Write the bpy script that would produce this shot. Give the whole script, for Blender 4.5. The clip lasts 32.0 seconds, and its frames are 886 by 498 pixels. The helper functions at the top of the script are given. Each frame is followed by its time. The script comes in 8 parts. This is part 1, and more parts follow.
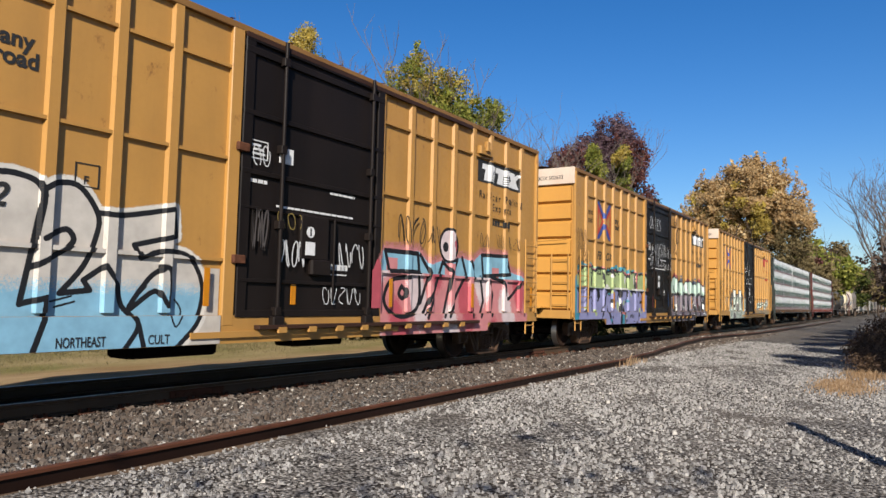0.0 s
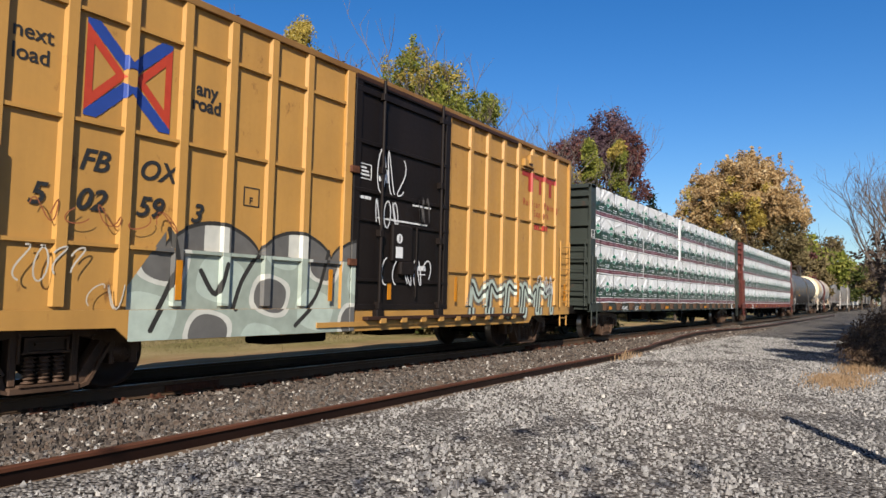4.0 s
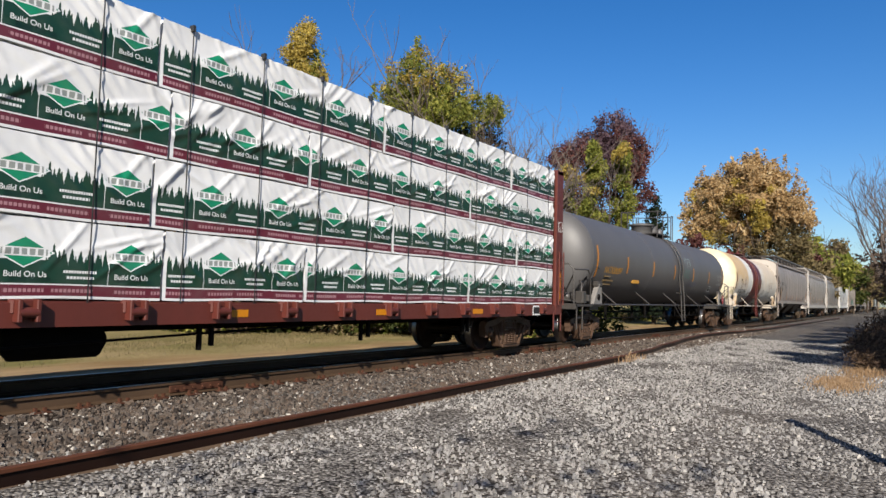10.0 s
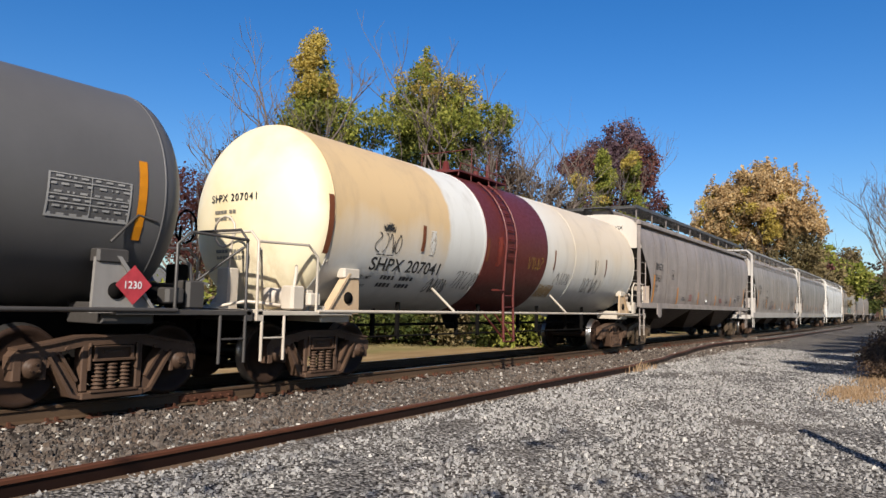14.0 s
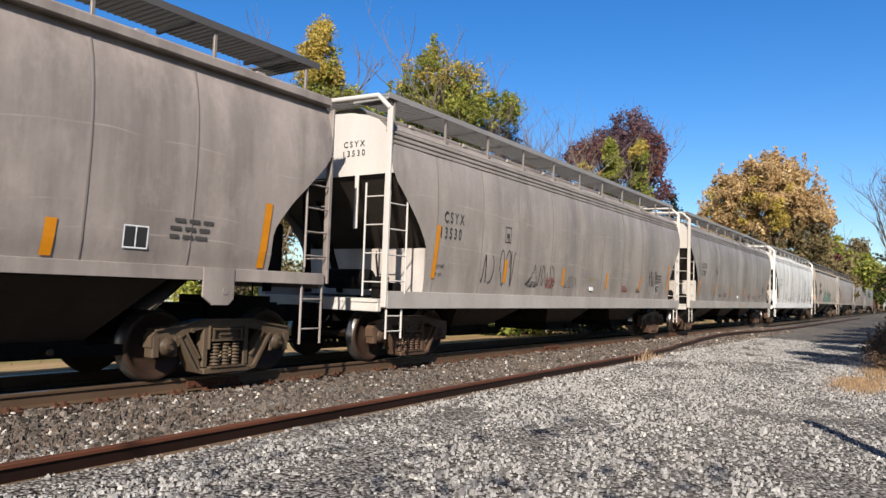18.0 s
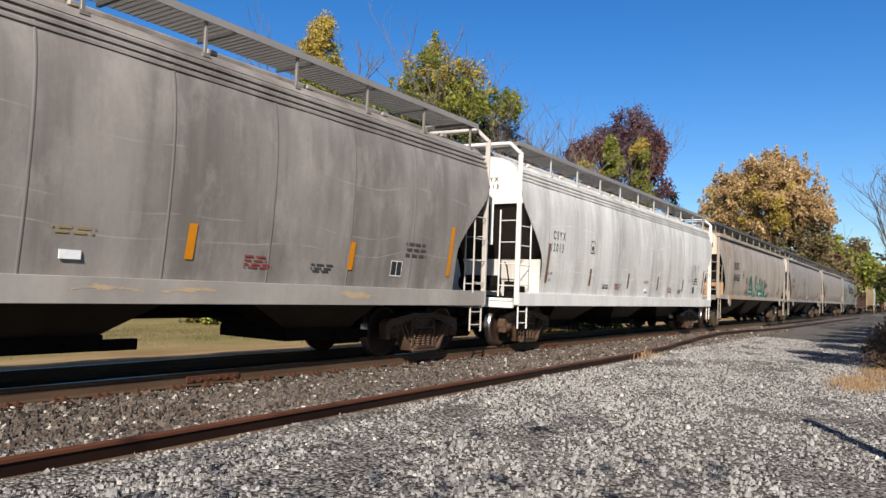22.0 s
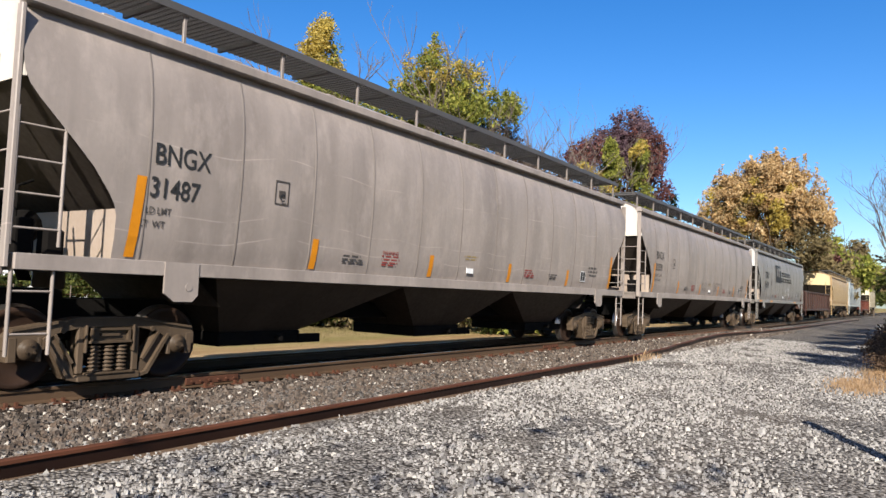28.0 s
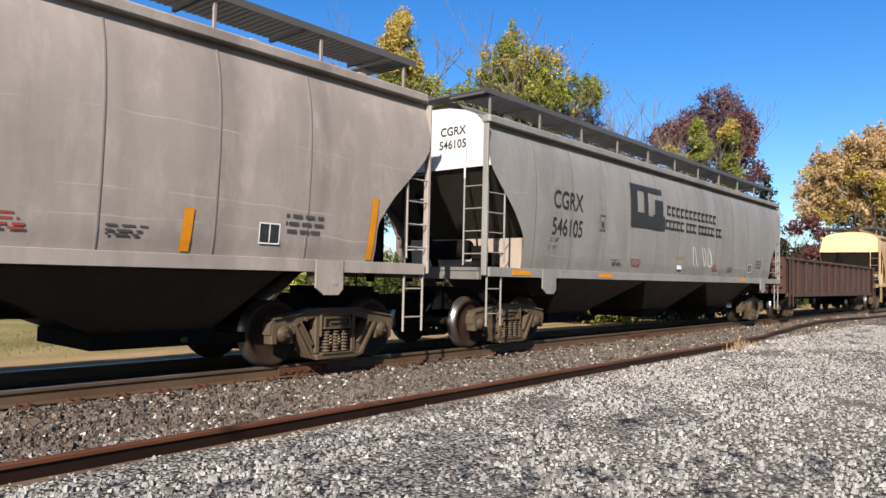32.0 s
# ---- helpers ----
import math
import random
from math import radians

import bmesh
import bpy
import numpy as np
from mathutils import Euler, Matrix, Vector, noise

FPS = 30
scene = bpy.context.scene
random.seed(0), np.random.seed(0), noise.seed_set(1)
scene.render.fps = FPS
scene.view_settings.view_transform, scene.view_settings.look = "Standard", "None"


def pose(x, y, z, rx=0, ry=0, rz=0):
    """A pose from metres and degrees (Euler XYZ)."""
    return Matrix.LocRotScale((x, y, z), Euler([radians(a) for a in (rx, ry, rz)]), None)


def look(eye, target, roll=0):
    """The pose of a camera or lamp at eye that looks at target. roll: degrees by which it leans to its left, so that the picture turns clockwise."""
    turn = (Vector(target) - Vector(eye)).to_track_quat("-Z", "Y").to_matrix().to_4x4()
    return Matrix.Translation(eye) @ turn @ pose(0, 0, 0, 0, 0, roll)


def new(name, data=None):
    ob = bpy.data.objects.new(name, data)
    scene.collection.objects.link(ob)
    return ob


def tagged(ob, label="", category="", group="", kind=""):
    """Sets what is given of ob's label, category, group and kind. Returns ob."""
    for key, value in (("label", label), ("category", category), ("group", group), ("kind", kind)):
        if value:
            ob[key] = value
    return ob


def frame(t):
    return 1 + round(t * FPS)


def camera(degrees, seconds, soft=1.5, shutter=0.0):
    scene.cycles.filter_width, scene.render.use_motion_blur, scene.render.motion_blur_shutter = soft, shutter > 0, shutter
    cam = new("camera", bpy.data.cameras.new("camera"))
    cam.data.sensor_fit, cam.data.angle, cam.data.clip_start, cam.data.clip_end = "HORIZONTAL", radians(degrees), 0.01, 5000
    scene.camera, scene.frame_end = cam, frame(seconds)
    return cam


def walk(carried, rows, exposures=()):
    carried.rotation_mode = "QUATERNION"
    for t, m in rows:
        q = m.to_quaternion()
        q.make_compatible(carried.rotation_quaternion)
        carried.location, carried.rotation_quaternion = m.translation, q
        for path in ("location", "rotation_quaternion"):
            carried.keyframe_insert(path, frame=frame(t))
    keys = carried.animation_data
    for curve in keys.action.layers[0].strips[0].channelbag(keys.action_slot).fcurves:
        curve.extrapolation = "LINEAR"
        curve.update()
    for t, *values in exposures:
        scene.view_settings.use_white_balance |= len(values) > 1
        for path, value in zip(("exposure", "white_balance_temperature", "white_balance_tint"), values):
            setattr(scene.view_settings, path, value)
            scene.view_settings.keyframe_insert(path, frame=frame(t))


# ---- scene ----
EYE = (0.0, -9.155, 1.286)
cam = camera(63.93, 32.0)
walk(cam, [
    (0, pose(*EYE, 94.02, -1.35, -56.96)),
    (0.5, pose(*EYE, 93.94, -1.39, -57.03)),
    (1, pose(*EYE, 93.88, -1.37, -57.06)),
    (1.5, pose(*EYE, 93.77, -1.42, -57.09)),
    (2, pose(*EYE, 93.60, -1.54, -57.18)),
    (2.5, pose(*EYE, 93.49, -1.60, -57.29)),
    (3, pose(*EYE, 93.49, -1.50, -57.34)),
    (3.5, pose(*EYE, 93.53, -1.36, -57.33)),
    (5.5, pose(*EYE, 93.75, -1.87, -57.14)),
    (6, pose(*EYE, 93.77, -1.67, -56.79)),
    (6.5, pose(*EYE, 93.79, -1.50, -56.59)),
    (7, pose(*EYE, 93.76, -1.44, -56.53)),
    (7.5, pose(*EYE, 93.67, -1.47, -56.55)),
    (8, pose(*EYE, 93.58, -1.53, -56.63)),
    (8.5, pose(*EYE, 93.51, -1.64, -56.72)),
    (9, pose(*EYE, 93.51, -1.71, -56.84)),
    (9.5, pose(*EYE, 93.57, -1.69, -56.95)),
    (10, pose(*EYE, 93.68, -1.58, -57.00)),
    (10.5, pose(*EYE, 93.82, -1.46, -56.99)),
    (11, pose(*EYE, 93.96, -1.36, -56.93)),
    (11.5, pose(*EYE, 94.10, -1.27, -56.80)),
    (12, pose(*EYE, 94.25, -1.17, -56.61)),
    (12.5, pose(*EYE, 94.35, -1.09, -56.45)),
    (13, pose(*EYE, 94.39, -1.14, -56.36)),
    (13.5, pose(*EYE, 94.42, -1.31, -56.30)),
    (14, pose(*EYE, 94.42, -1.51, -56.24)),
    (14.5, pose(*EYE, 94.36, -1.74, -56.18)),
    (16.5, pose(*EYE, 93.65, -1.99, -56.20)),
    (17, pose(*EYE, 93.57, -1.97, -56.01)),
    (17.5, pose(*EYE, 93.50, -1.94, -55.86)),
    (18, pose(*EYE, 93.45, -1.90, -55.78)),
    (18.5, pose(*EYE, 93.42, -1.88, -55.72)),
    (19, pose(*EYE, 93.41, -1.89, -55.67)),
    (19.5, pose(*EYE, 93.35, -1.98, -55.66)),
    (20, pose(*EYE, 93.26, -2.13, -55.66)),
    (20.5, pose(*EYE, 93.19, -2.26, -55.67)),
    (21, pose(*EYE, 93.17, -2.31, -55.69)),
    (21.5, pose(*EYE, 93.22, -2.29, -55.72)),
    (22, pose(*EYE, 93.21, -2.23, -55.79)),
    (22.5, pose(*EYE, 93.15, -2.20, -55.87)),
    (23, pose(*EYE, 93.13, -2.22, -55.90)),
    (23.5, pose(*EYE, 93.15, -2.24, -55.87)),
    (24, pose(*EYE, 93.16, -2.19, -55.87)),
    (24.5, pose(*EYE, 93.16, -2.10, -55.90)),
    (25, pose(*EYE, 93.16, -2.02, -55.91)),
    (25.5, pose(*EYE, 93.14, -1.98, -55.89)),
    (27.5, pose(*EYE, 93.47, -2.19, -55.78)),
    (28, pose(*EYE, 93.35, -2.27, -55.82)),
    (28.5, pose(*EYE, 93.24, -2.35, -55.86)),
    (29, pose(*EYE, 93.12, -2.41, -55.91)),
    (29.5, pose(*EYE, 92.97, -2.42, -55.86)),
    (30, pose(*EYE, 92.82, -2.43, -55.61)),
    (30.5, pose(*EYE, 92.65, -2.17, -54.89)),
    (31, pose(*EYE, 92.26, -1.96, -53.84)),
    (31.5, pose(*EYE, 91.81, -1.79, -52.85)),
    (32, pose(*EYE, 92.34, -1.24, -49.14)),
], exposures=[(0, 0.85), (3, 0.91), (7, 0.79), (9, 0.85), (11, 0.95), (12, 1.29), (13, 1.27), (14, 0.95), (14.5, 0.93), (17, 1.29), (18, 1.17), (19, 1.19), (20, 1.15), (22, 1.01), (23, 0.79), (24, 0.67), (25, 0.89), (28, 1.34), (29, 1.3), (31, 1.37), (32, 1.35)])


def advance(t):
    """How far the train has rolled by t seconds, in metres."""
    u = t / 16 - 1
    return 8.1376 * t + 0.4477 * u ** 2 + 0.2369 * u ** 3 + -2.0302 * u ** 4

# ---- world and sun ----
SUN = Vector((1.0, 0.53, -0.68)).normalized()
world = bpy.data.worlds.new("sky")
scene.world = world
world.use_nodes = True
wn = world.node_tree.nodes
sky = wn.new("ShaderNodeTexSky")
sky.sky_type, sky.sun_disc = "NISHITA", False
sky.sun_elevation, sky.sun_rotation = math.asin(-SUN.z), math.atan2(-SUN.x, -SUN.y)
sky.air_density, sky.dust_density, sky.ozone_density, sky.altitude = 1.0, 0.9, 4.0, 100
wn["Background"].inputs["Strength"].default_value = 0.07
deep = wn.new("ShaderNodeHueSaturation")
deep.inputs["Saturation"].default_value = 1.32
deep.inputs["Hue"].default_value = 0.508
world.node_tree.links.new(sky.outputs[0], deep.inputs["Color"])
world.node_tree.links.new(deep.outputs[0], wn["Background"].inputs["Color"])
sun = new("sun", bpy.data.lights.new("sun", "SUN"))
sun.data.energy, sun.data.angle, sun.data.color = 5.0, radians(0.53), (1.0, 0.935, 0.835)
sun.matrix_world = look((-60, -32, 41), (0, 0, 0))


# ---- materials ----
def lin(h):
    """A colour from its sRGB hex."""
    v = [int(h[i:i + 2], 16) / 255 for i in (0, 2, 4)]
    return tuple(0.6 * (c / 12.92 if c < 0.04045 else ((c + 0.055) / 1.055) ** 2.4) for c in v) + (1.0,)


class Nodes:
    """Short hand for a node material."""

    def __init__(self, name, rough=0.6, metal=0.0):
        self.mat = bpy.data.materials.new(name)
        self.mat.use_nodes = True
        self.t = self.mat.node_tree
        self.b = self.t.nodes["Principled BSDF"]
        self.b.inputs["Roughness"].default_value = rough
        self.b.inputs["Metallic"].default_value = metal

    def put(self, sock, value):
        if isinstance(value, bpy.types.NodeSocket):
            self.t.links.new(value, sock)
        elif value is not None:
            sock.default_value = value

    def add(self, kind, ins=(), operation=None, blend=None, clamp=None):
        n = self.t.nodes.new("ShaderNode" + kind)
        if operation:
            n.operation = operation
        if clamp:
            n.clamp = True
        if blend:
            n.data_type, n.blend_type = "RGBA", blend
        for k, v in dict(ins).items():
            self.put(n.inputs[k], v)
        return n

    def coord(self, scale=(1, 1, 1), world=False):
        src = self.add("NewGeometry").outputs["Position"] if world else self.add("TexCoord").outputs["Object"]
        return self.add("Mapping", {0: src, "Scale": scale}).outputs[0]

    def noise(self, scale, detail=4.0, vec=None, rough=0.55):
        return self.add("TexNoise", {"Vector": vec, "Scale": scale, "Detail": detail, "Roughness": rough}).outputs[0]

    def ramp(self, fac, lo, hi):
        return self.add("MapRange", {0: fac, 1: lo, 2: hi}, clamp=True).outputs[0]

    def mix(self, fac, a, b, blend="MIX"):
        n = self.add("Mix", blend=blend)
        self.put(n.inputs[0], fac), self.put(n.inputs[6], a), self.put(n.inputs[7], b)
        return n.outputs[2]

    def math(self, op, a, b=0.0):
        return self.add("Math", {0: a, 1: b}, operation=op).outputs[0]

    def bump(self, height, strength, distance=0.02):
        self.put(self.b.inputs["Normal"], self.add("Bump", {"Height": height, "Strength": strength, "Distance": distance}).outputs[0])

    def done(self, color=None, rough=None):
        self.put(self.b.inputs["Base Color"], color), self.put(self.b.inputs["Roughness"], rough)
        return self.mat


def grey(v):
    return (0.76 * v, 0.76 * v, 0.76 * v, 1.0)


def paint(name, color, dirt=(0.09, 0.075, 0.06, 1), amount=0.5, streak=0.6, rough=0.55, rust=0.0):
    """Weathered vehicle paint: blotches, rain streaks, fine grain, chips of rust."""
    m = Nodes(name, rough)
    m.b.inputs["Specular IOR Level"].default_value = 0.12 if rough > 0.7 else 0.4
    big = m.ramp(m.noise(0.8, 5, m.coord((1, 1, 1))), 0.35, 0.75)
    st = m.ramp(m.noise(2.2, 6, m.coord((1, 1, 0.07)), 0.65), 0.42, 0.75)
    wide = m.ramp(m.noise(0.55, 3, m.coord((1, 1, 0.05)), 0.5), 0.45, 0.68)
    fine = m.noise(14, 5, m.coord())
    c = m.mix(m.math("MULTIPLY", big, amount * 0.6), color, dirt)
    c = m.mix(m.math("MULTIPLY", st, streak * 0.5), c, dirt)
    c = m.mix(m.math("MULTIPLY", wide, streak * 0.34), c, dirt)
    c = m.mix(m.math("MULTIPLY", fine, 0.16), c, dirt)
    if rust:
        spot = m.ramp(m.noise(1.1 if rust > 0.25 else 3.5, 8, m.coord((1, 1, 0.6)), 0.7), 0.62 - rust * 0.1, 0.72)
        c = m.mix(m.math("MULTIPLY", spot, 0.85), c, lin("6e3c22"))
    m.bump(m.noise(1.6, 3, m.coord()), 0.15, 0.02)
    return m.done(c, m.ramp(fine, -0.6, 1.8) if rough > 0.5 else None)


def hopper_paint(name, color, dirt, amount, streak, seed):
    """Old pale steel paint: cloudy wear, rain streaks, rubbed light patches and a few pale level lines."""
    m = Nodes(name, 0.6)
    pos = m.add("Mapping", {0: m.coord(), "Location": (seed * 3.7, 0, 0)}).outputs[0]
    at = lambda sx, sz: m.add("Mapping", {0: pos, "Scale": (sx, 1, sz)}).outputs[0]
    light = tuple(min(1, c * 1.38) for c in color[:3]) + (1,)
    cloud = m.ramp(m.noise(0.7, 6, at(1, 0.8), 0.6), 0.36, 0.7)
    st = m.ramp(m.noise(2.4, 6, at(1, 0.06), 0.65), 0.44, 0.76)
    wide = m.ramp(m.noise(1.0, 3, at(1, 0.04), 0.5), 0.5, 0.66)
    rub = m.ramp(m.noise(2.6, 7, at(1, 0.45), 0.7), 0.5, 0.66)
    fine = m.noise(16, 6, at(1, 1), 0.65)
    c = m.mix(m.math("MULTIPLY", cloud, amount * 0.5), color, dirt)
    c = m.mix(m.math("MULTIPLY", st, streak * 0.5), c, dirt)
    c = m.mix(m.math("MULTIPLY", wide, streak * 0.42), c, dirt)
    c = m.mix(m.math("MULTIPLY", rub, 0.34), c, light)
    c = m.mix(m.math("MULTIPLY", fine, 0.2), c, dirt)
    sep = m.add("SeparateXYZ", {0: pos})
    wave = m.math("MULTIPLY", m.math("SUBTRACT", m.noise(0.35, 2, at(1, 0.0)), 0.5), 0.5)
    z = m.math("ADD", sep.outputs["Z"], wave)
    broken = m.ramp(m.noise(1.3, 3, at(1, 2)), 0.42, 0.6)
    for level in (1.82, 2.12, 2.95):
        line = m.ramp(m.math("ABSOLUTE", m.math("SUBTRACT", z, level)), 0.012, 0.004)
        c = m.mix(m.math("MULTIPLY", m.math("MULTIPLY", line, broken), 0.45), c, light)
    m.b.inputs["Specular IOR Level"].default_value = 0.3
    m.bump(m.noise(1.1, 3, pos), 0.25, 0.03)
    return m.done(c, m.ramp(fine, -0.6, 1.8))


def plain(name, color, rough=0.6, metal=0.0, vary=0.25, scale=9.0):
    m = Nodes(name, rough, metal)
    m.b.inputs["Specular IOR Level"].default_value = 0.12 if rough > 0.7 else 0.4
    n = m.noise(scale, 5, m.coord())
    dark = tuple(x * (1 - vary) for x in color[:3]) + (1,)
    light = tuple(min(1, x * (1 + vary * 0.6)) for x in color[:3]) + (1,)
    c = m.mix(m.ramp(n, 0.3, 0.7), dark, light)
    m.bump(m.noise(scale * 4, 3, m.coord()), 0.12, 0.01)
    return m.done(c)


# ---- mesh helpers ----
class M:
    """A mesh under way: boxes, pipes, prisms and lathes go into one list."""

    def __init__(self):
        self.v, self.f, self.s, self.k = [], [], [], []

    def add(self, verts, faces, smooth=False, slot=0):
        o = len(self.v)
        self.v += [tuple(p) for p in verts]
        self.f += [tuple(i + o for i in f) for f in faces]
        self.s += [smooth] * len(faces)
        self.k += [slot] * len(faces)
        return self

    def box(self, x0, x1, y0, y1, z0, z1, c=0.0, slot=0):
        """A box; c chamfers its edges along x, y and z at the corners."""
        if x0 > x1: x0, x1 = x1, x0
        if y0 > y1: y0, y1 = y1, y0
        if z0 > z1: z0, z1 = z1, z0
        if c <= 0:
            v = [(x, y, z) for z in (z0, z1) for y in (y0, y1) for x in (x0, x1)]
            return self.add(v, [(0, 2, 3, 1), (4, 5, 7, 6), (0, 1, 5, 4), (2, 6, 7, 3), (0, 4, 6, 2), (1, 3, 7, 5)], slot=slot)
        ring = lambda z, d: [(x0 + c + d, y0 + d, z), (x1 - c - d, y0 + d, z), (x1 - d, y0 + c + d, z), (x1 - d, y1 - c - d, z),
                             (x1 - c - d, y1 - d, z), (x0 + c + d, y1 - d, z), (x0 + d, y1 - c - d, z), (x0 + d, y0 + c + d, z)]
        h = c * 0.5
        v = ring(z0, h) + ring(z0 + h, 0) + ring(z1 - h, 0) + ring(z1, h)
        f = [tuple(range(7, -1, -1)), tuple(range(24, 32))]
        for k in range(3):
            f += [(k * 8 + i, k * 8 + (i + 1) % 8, k * 8 + 8 + (i + 1) % 8, k * 8 + 8 + i) for i in range(8)]
        return self.add(v, f, slot=slot)

    def pipe(self, pts, r, n=7, slot=0):
        """A round bar along a line of points."""
        pts = [Vector(p) for p in pts]
        v, f = [], []
        for i, p in enumerate(pts):
            d = (pts[min(i + 1, len(pts) - 1)] - pts[max(i - 1, 0)]).normalized()
            a = d.orthogonal().normalized() if i == 0 else (a - d * a.dot(d)).normalized()
            b = d.cross(a)
            rr = r[i] if isinstance(r, (list, tuple)) else r
            v += [p + (a * math.cos(6.2832 * k / n) + b * math.sin(6.2832 * k / n)) * rr for k in range(n)]
        for i in range(len(pts) - 1):
            f += [(i * n + k, i * n + (k + 1) % n, (i + 1) * n + (k + 1) % n, (i + 1) * n + k) for k in range(n)]
        self.add(v, f, True, slot)
        o = len(pts) * n
        return self.add(v[:n] + v[o - n:], [tuple(range(n - 1, -1, -1)), tuple(range(n, 2 * n))], slot=slot)

    def lathe(self, prof, n=24, axis="y", at=(0, 0, 0), slot=0, smooth=True):
        """Turns (along, radius) round an axis."""
        v, f = [], []
        for a, r in prof:
            for k in range(n):
                c, s = r * math.cos(6.2832 * k / n), r * math.sin(6.2832 * k / n)
                p = {"y": (c, a, s), "x": (a, c, s), "z": (c, s, a)}[axis]
                v.append((p[0] + at[0], p[1] + at[1], p[2] + at[2]))
        for i in range(len(prof) - 1):
            f += [(i * n + k, (i + 1) * n + k, (i + 1) * n + (k + 1) % n, i * n + (k + 1) % n) for k in range(n)]
        self.add(v, f, smooth, slot)
        return self.add(v[:n] + v[-n:], [tuple(range(n)), tuple(range(2 * n - 1, n - 1, -1))], slot=slot)

    def prism(self, poly, y0, y1, slot=0, axis="y"):
        """A polygon in x and z drawn out along y (or in y and z along x)."""
        n = len(poly)
        pt = (lambda a, b, d: (a, d, b)) if axis == "y" else (lambda a, b, d: (d, a, b))
        v = [pt(a, b, y0) for a, b in poly] + [pt(a, b, y1) for a, b in poly]
        f = [tuple(range(n)), tuple(range(2 * n - 1, n - 1, -1))]
        f += [(i, i + n, (i + 1) % n + n, (i + 1) % n) for i in range(n)]
        return self.add(v, f, slot=slot)

    def sheet(self, grid, smooth=True, slot=0):
        """A surface through rows of points."""
        w = len(grid[0])
        v = [p for row in grid for p in row]
        f = [(r * w + c, r * w + c + 1, (r + 1) * w + c + 1, (r + 1) * w + c) for r in range(len(grid) - 1) for c in range(w - 1)]
        return self.add(v, f, smooth, slot)

    def mesh(self, name, mats):
        me = bpy.data.meshes.new(name)
        me.from_pydata(self.v, [], self.f)
        for m in mats if isinstance(mats, (list, tuple)) else [mats]:
            me.materials.append(m)
        me.polygons.foreach_set("use_smooth", self.s)
        me.polygons.foreach_set("material_index", self.k)
        me.update()
        return me


def fix(me):
    """Turns all faces outwards."""
    bm = bmesh.new()
    bm.from_mesh(me)
    bmesh.ops.recalc_face_normals(bm, faces=bm.faces)
    bm.to_mesh(me)
    bm.free()
    return me


def part(name, shape, mats=None, parent=None, label="", at=(0, 0, 0)):
    """Links a shape (or a ready mesh) as one object under a thing or a part."""
    me = shape if isinstance(shape, bpy.types.Mesh) else fix(shape.mesh(name, mats))
    ob = new(name, me)
    ob.parent = parent
    ob.location = at
    return tagged(ob, label)


def thing(name, label, category, at=(0, 0, 0), group=""):
    return tagged(pose_at(new(name), at), label, category, group)


def pose_at(ob, at):
    ob.location = at
    return ob


def fast_mesh(name, verts, faces, mats, slots=None, smooth=False):
    """A mesh from numpy arrays of points and of equal faces."""
    me = bpy.data.meshes.new(name)
    verts, faces = np.asarray(verts, dtype=np.float32), np.asarray(faces, dtype=np.int32)
    n, k = faces.shape
    me.vertices.add(len(verts))
    me.vertices.foreach_set("co", verts.ravel())
    me.loops.add(n * k)
    me.loops.foreach_set("vertex_index", faces.ravel())
    me.polygons.add(n)
    me.polygons.foreach_set("loop_start", np.arange(0, n * k, k, dtype=np.int32))
    for m in mats:
        me.materials.append(m)
    if slots is not None:
        me.polygons.foreach_set("material_index", np.asarray(slots, dtype=np.int32))
    me.polygons.foreach_set("use_smooth", np.full(n, smooth))
    me.update(calc_edges=True)
    return me


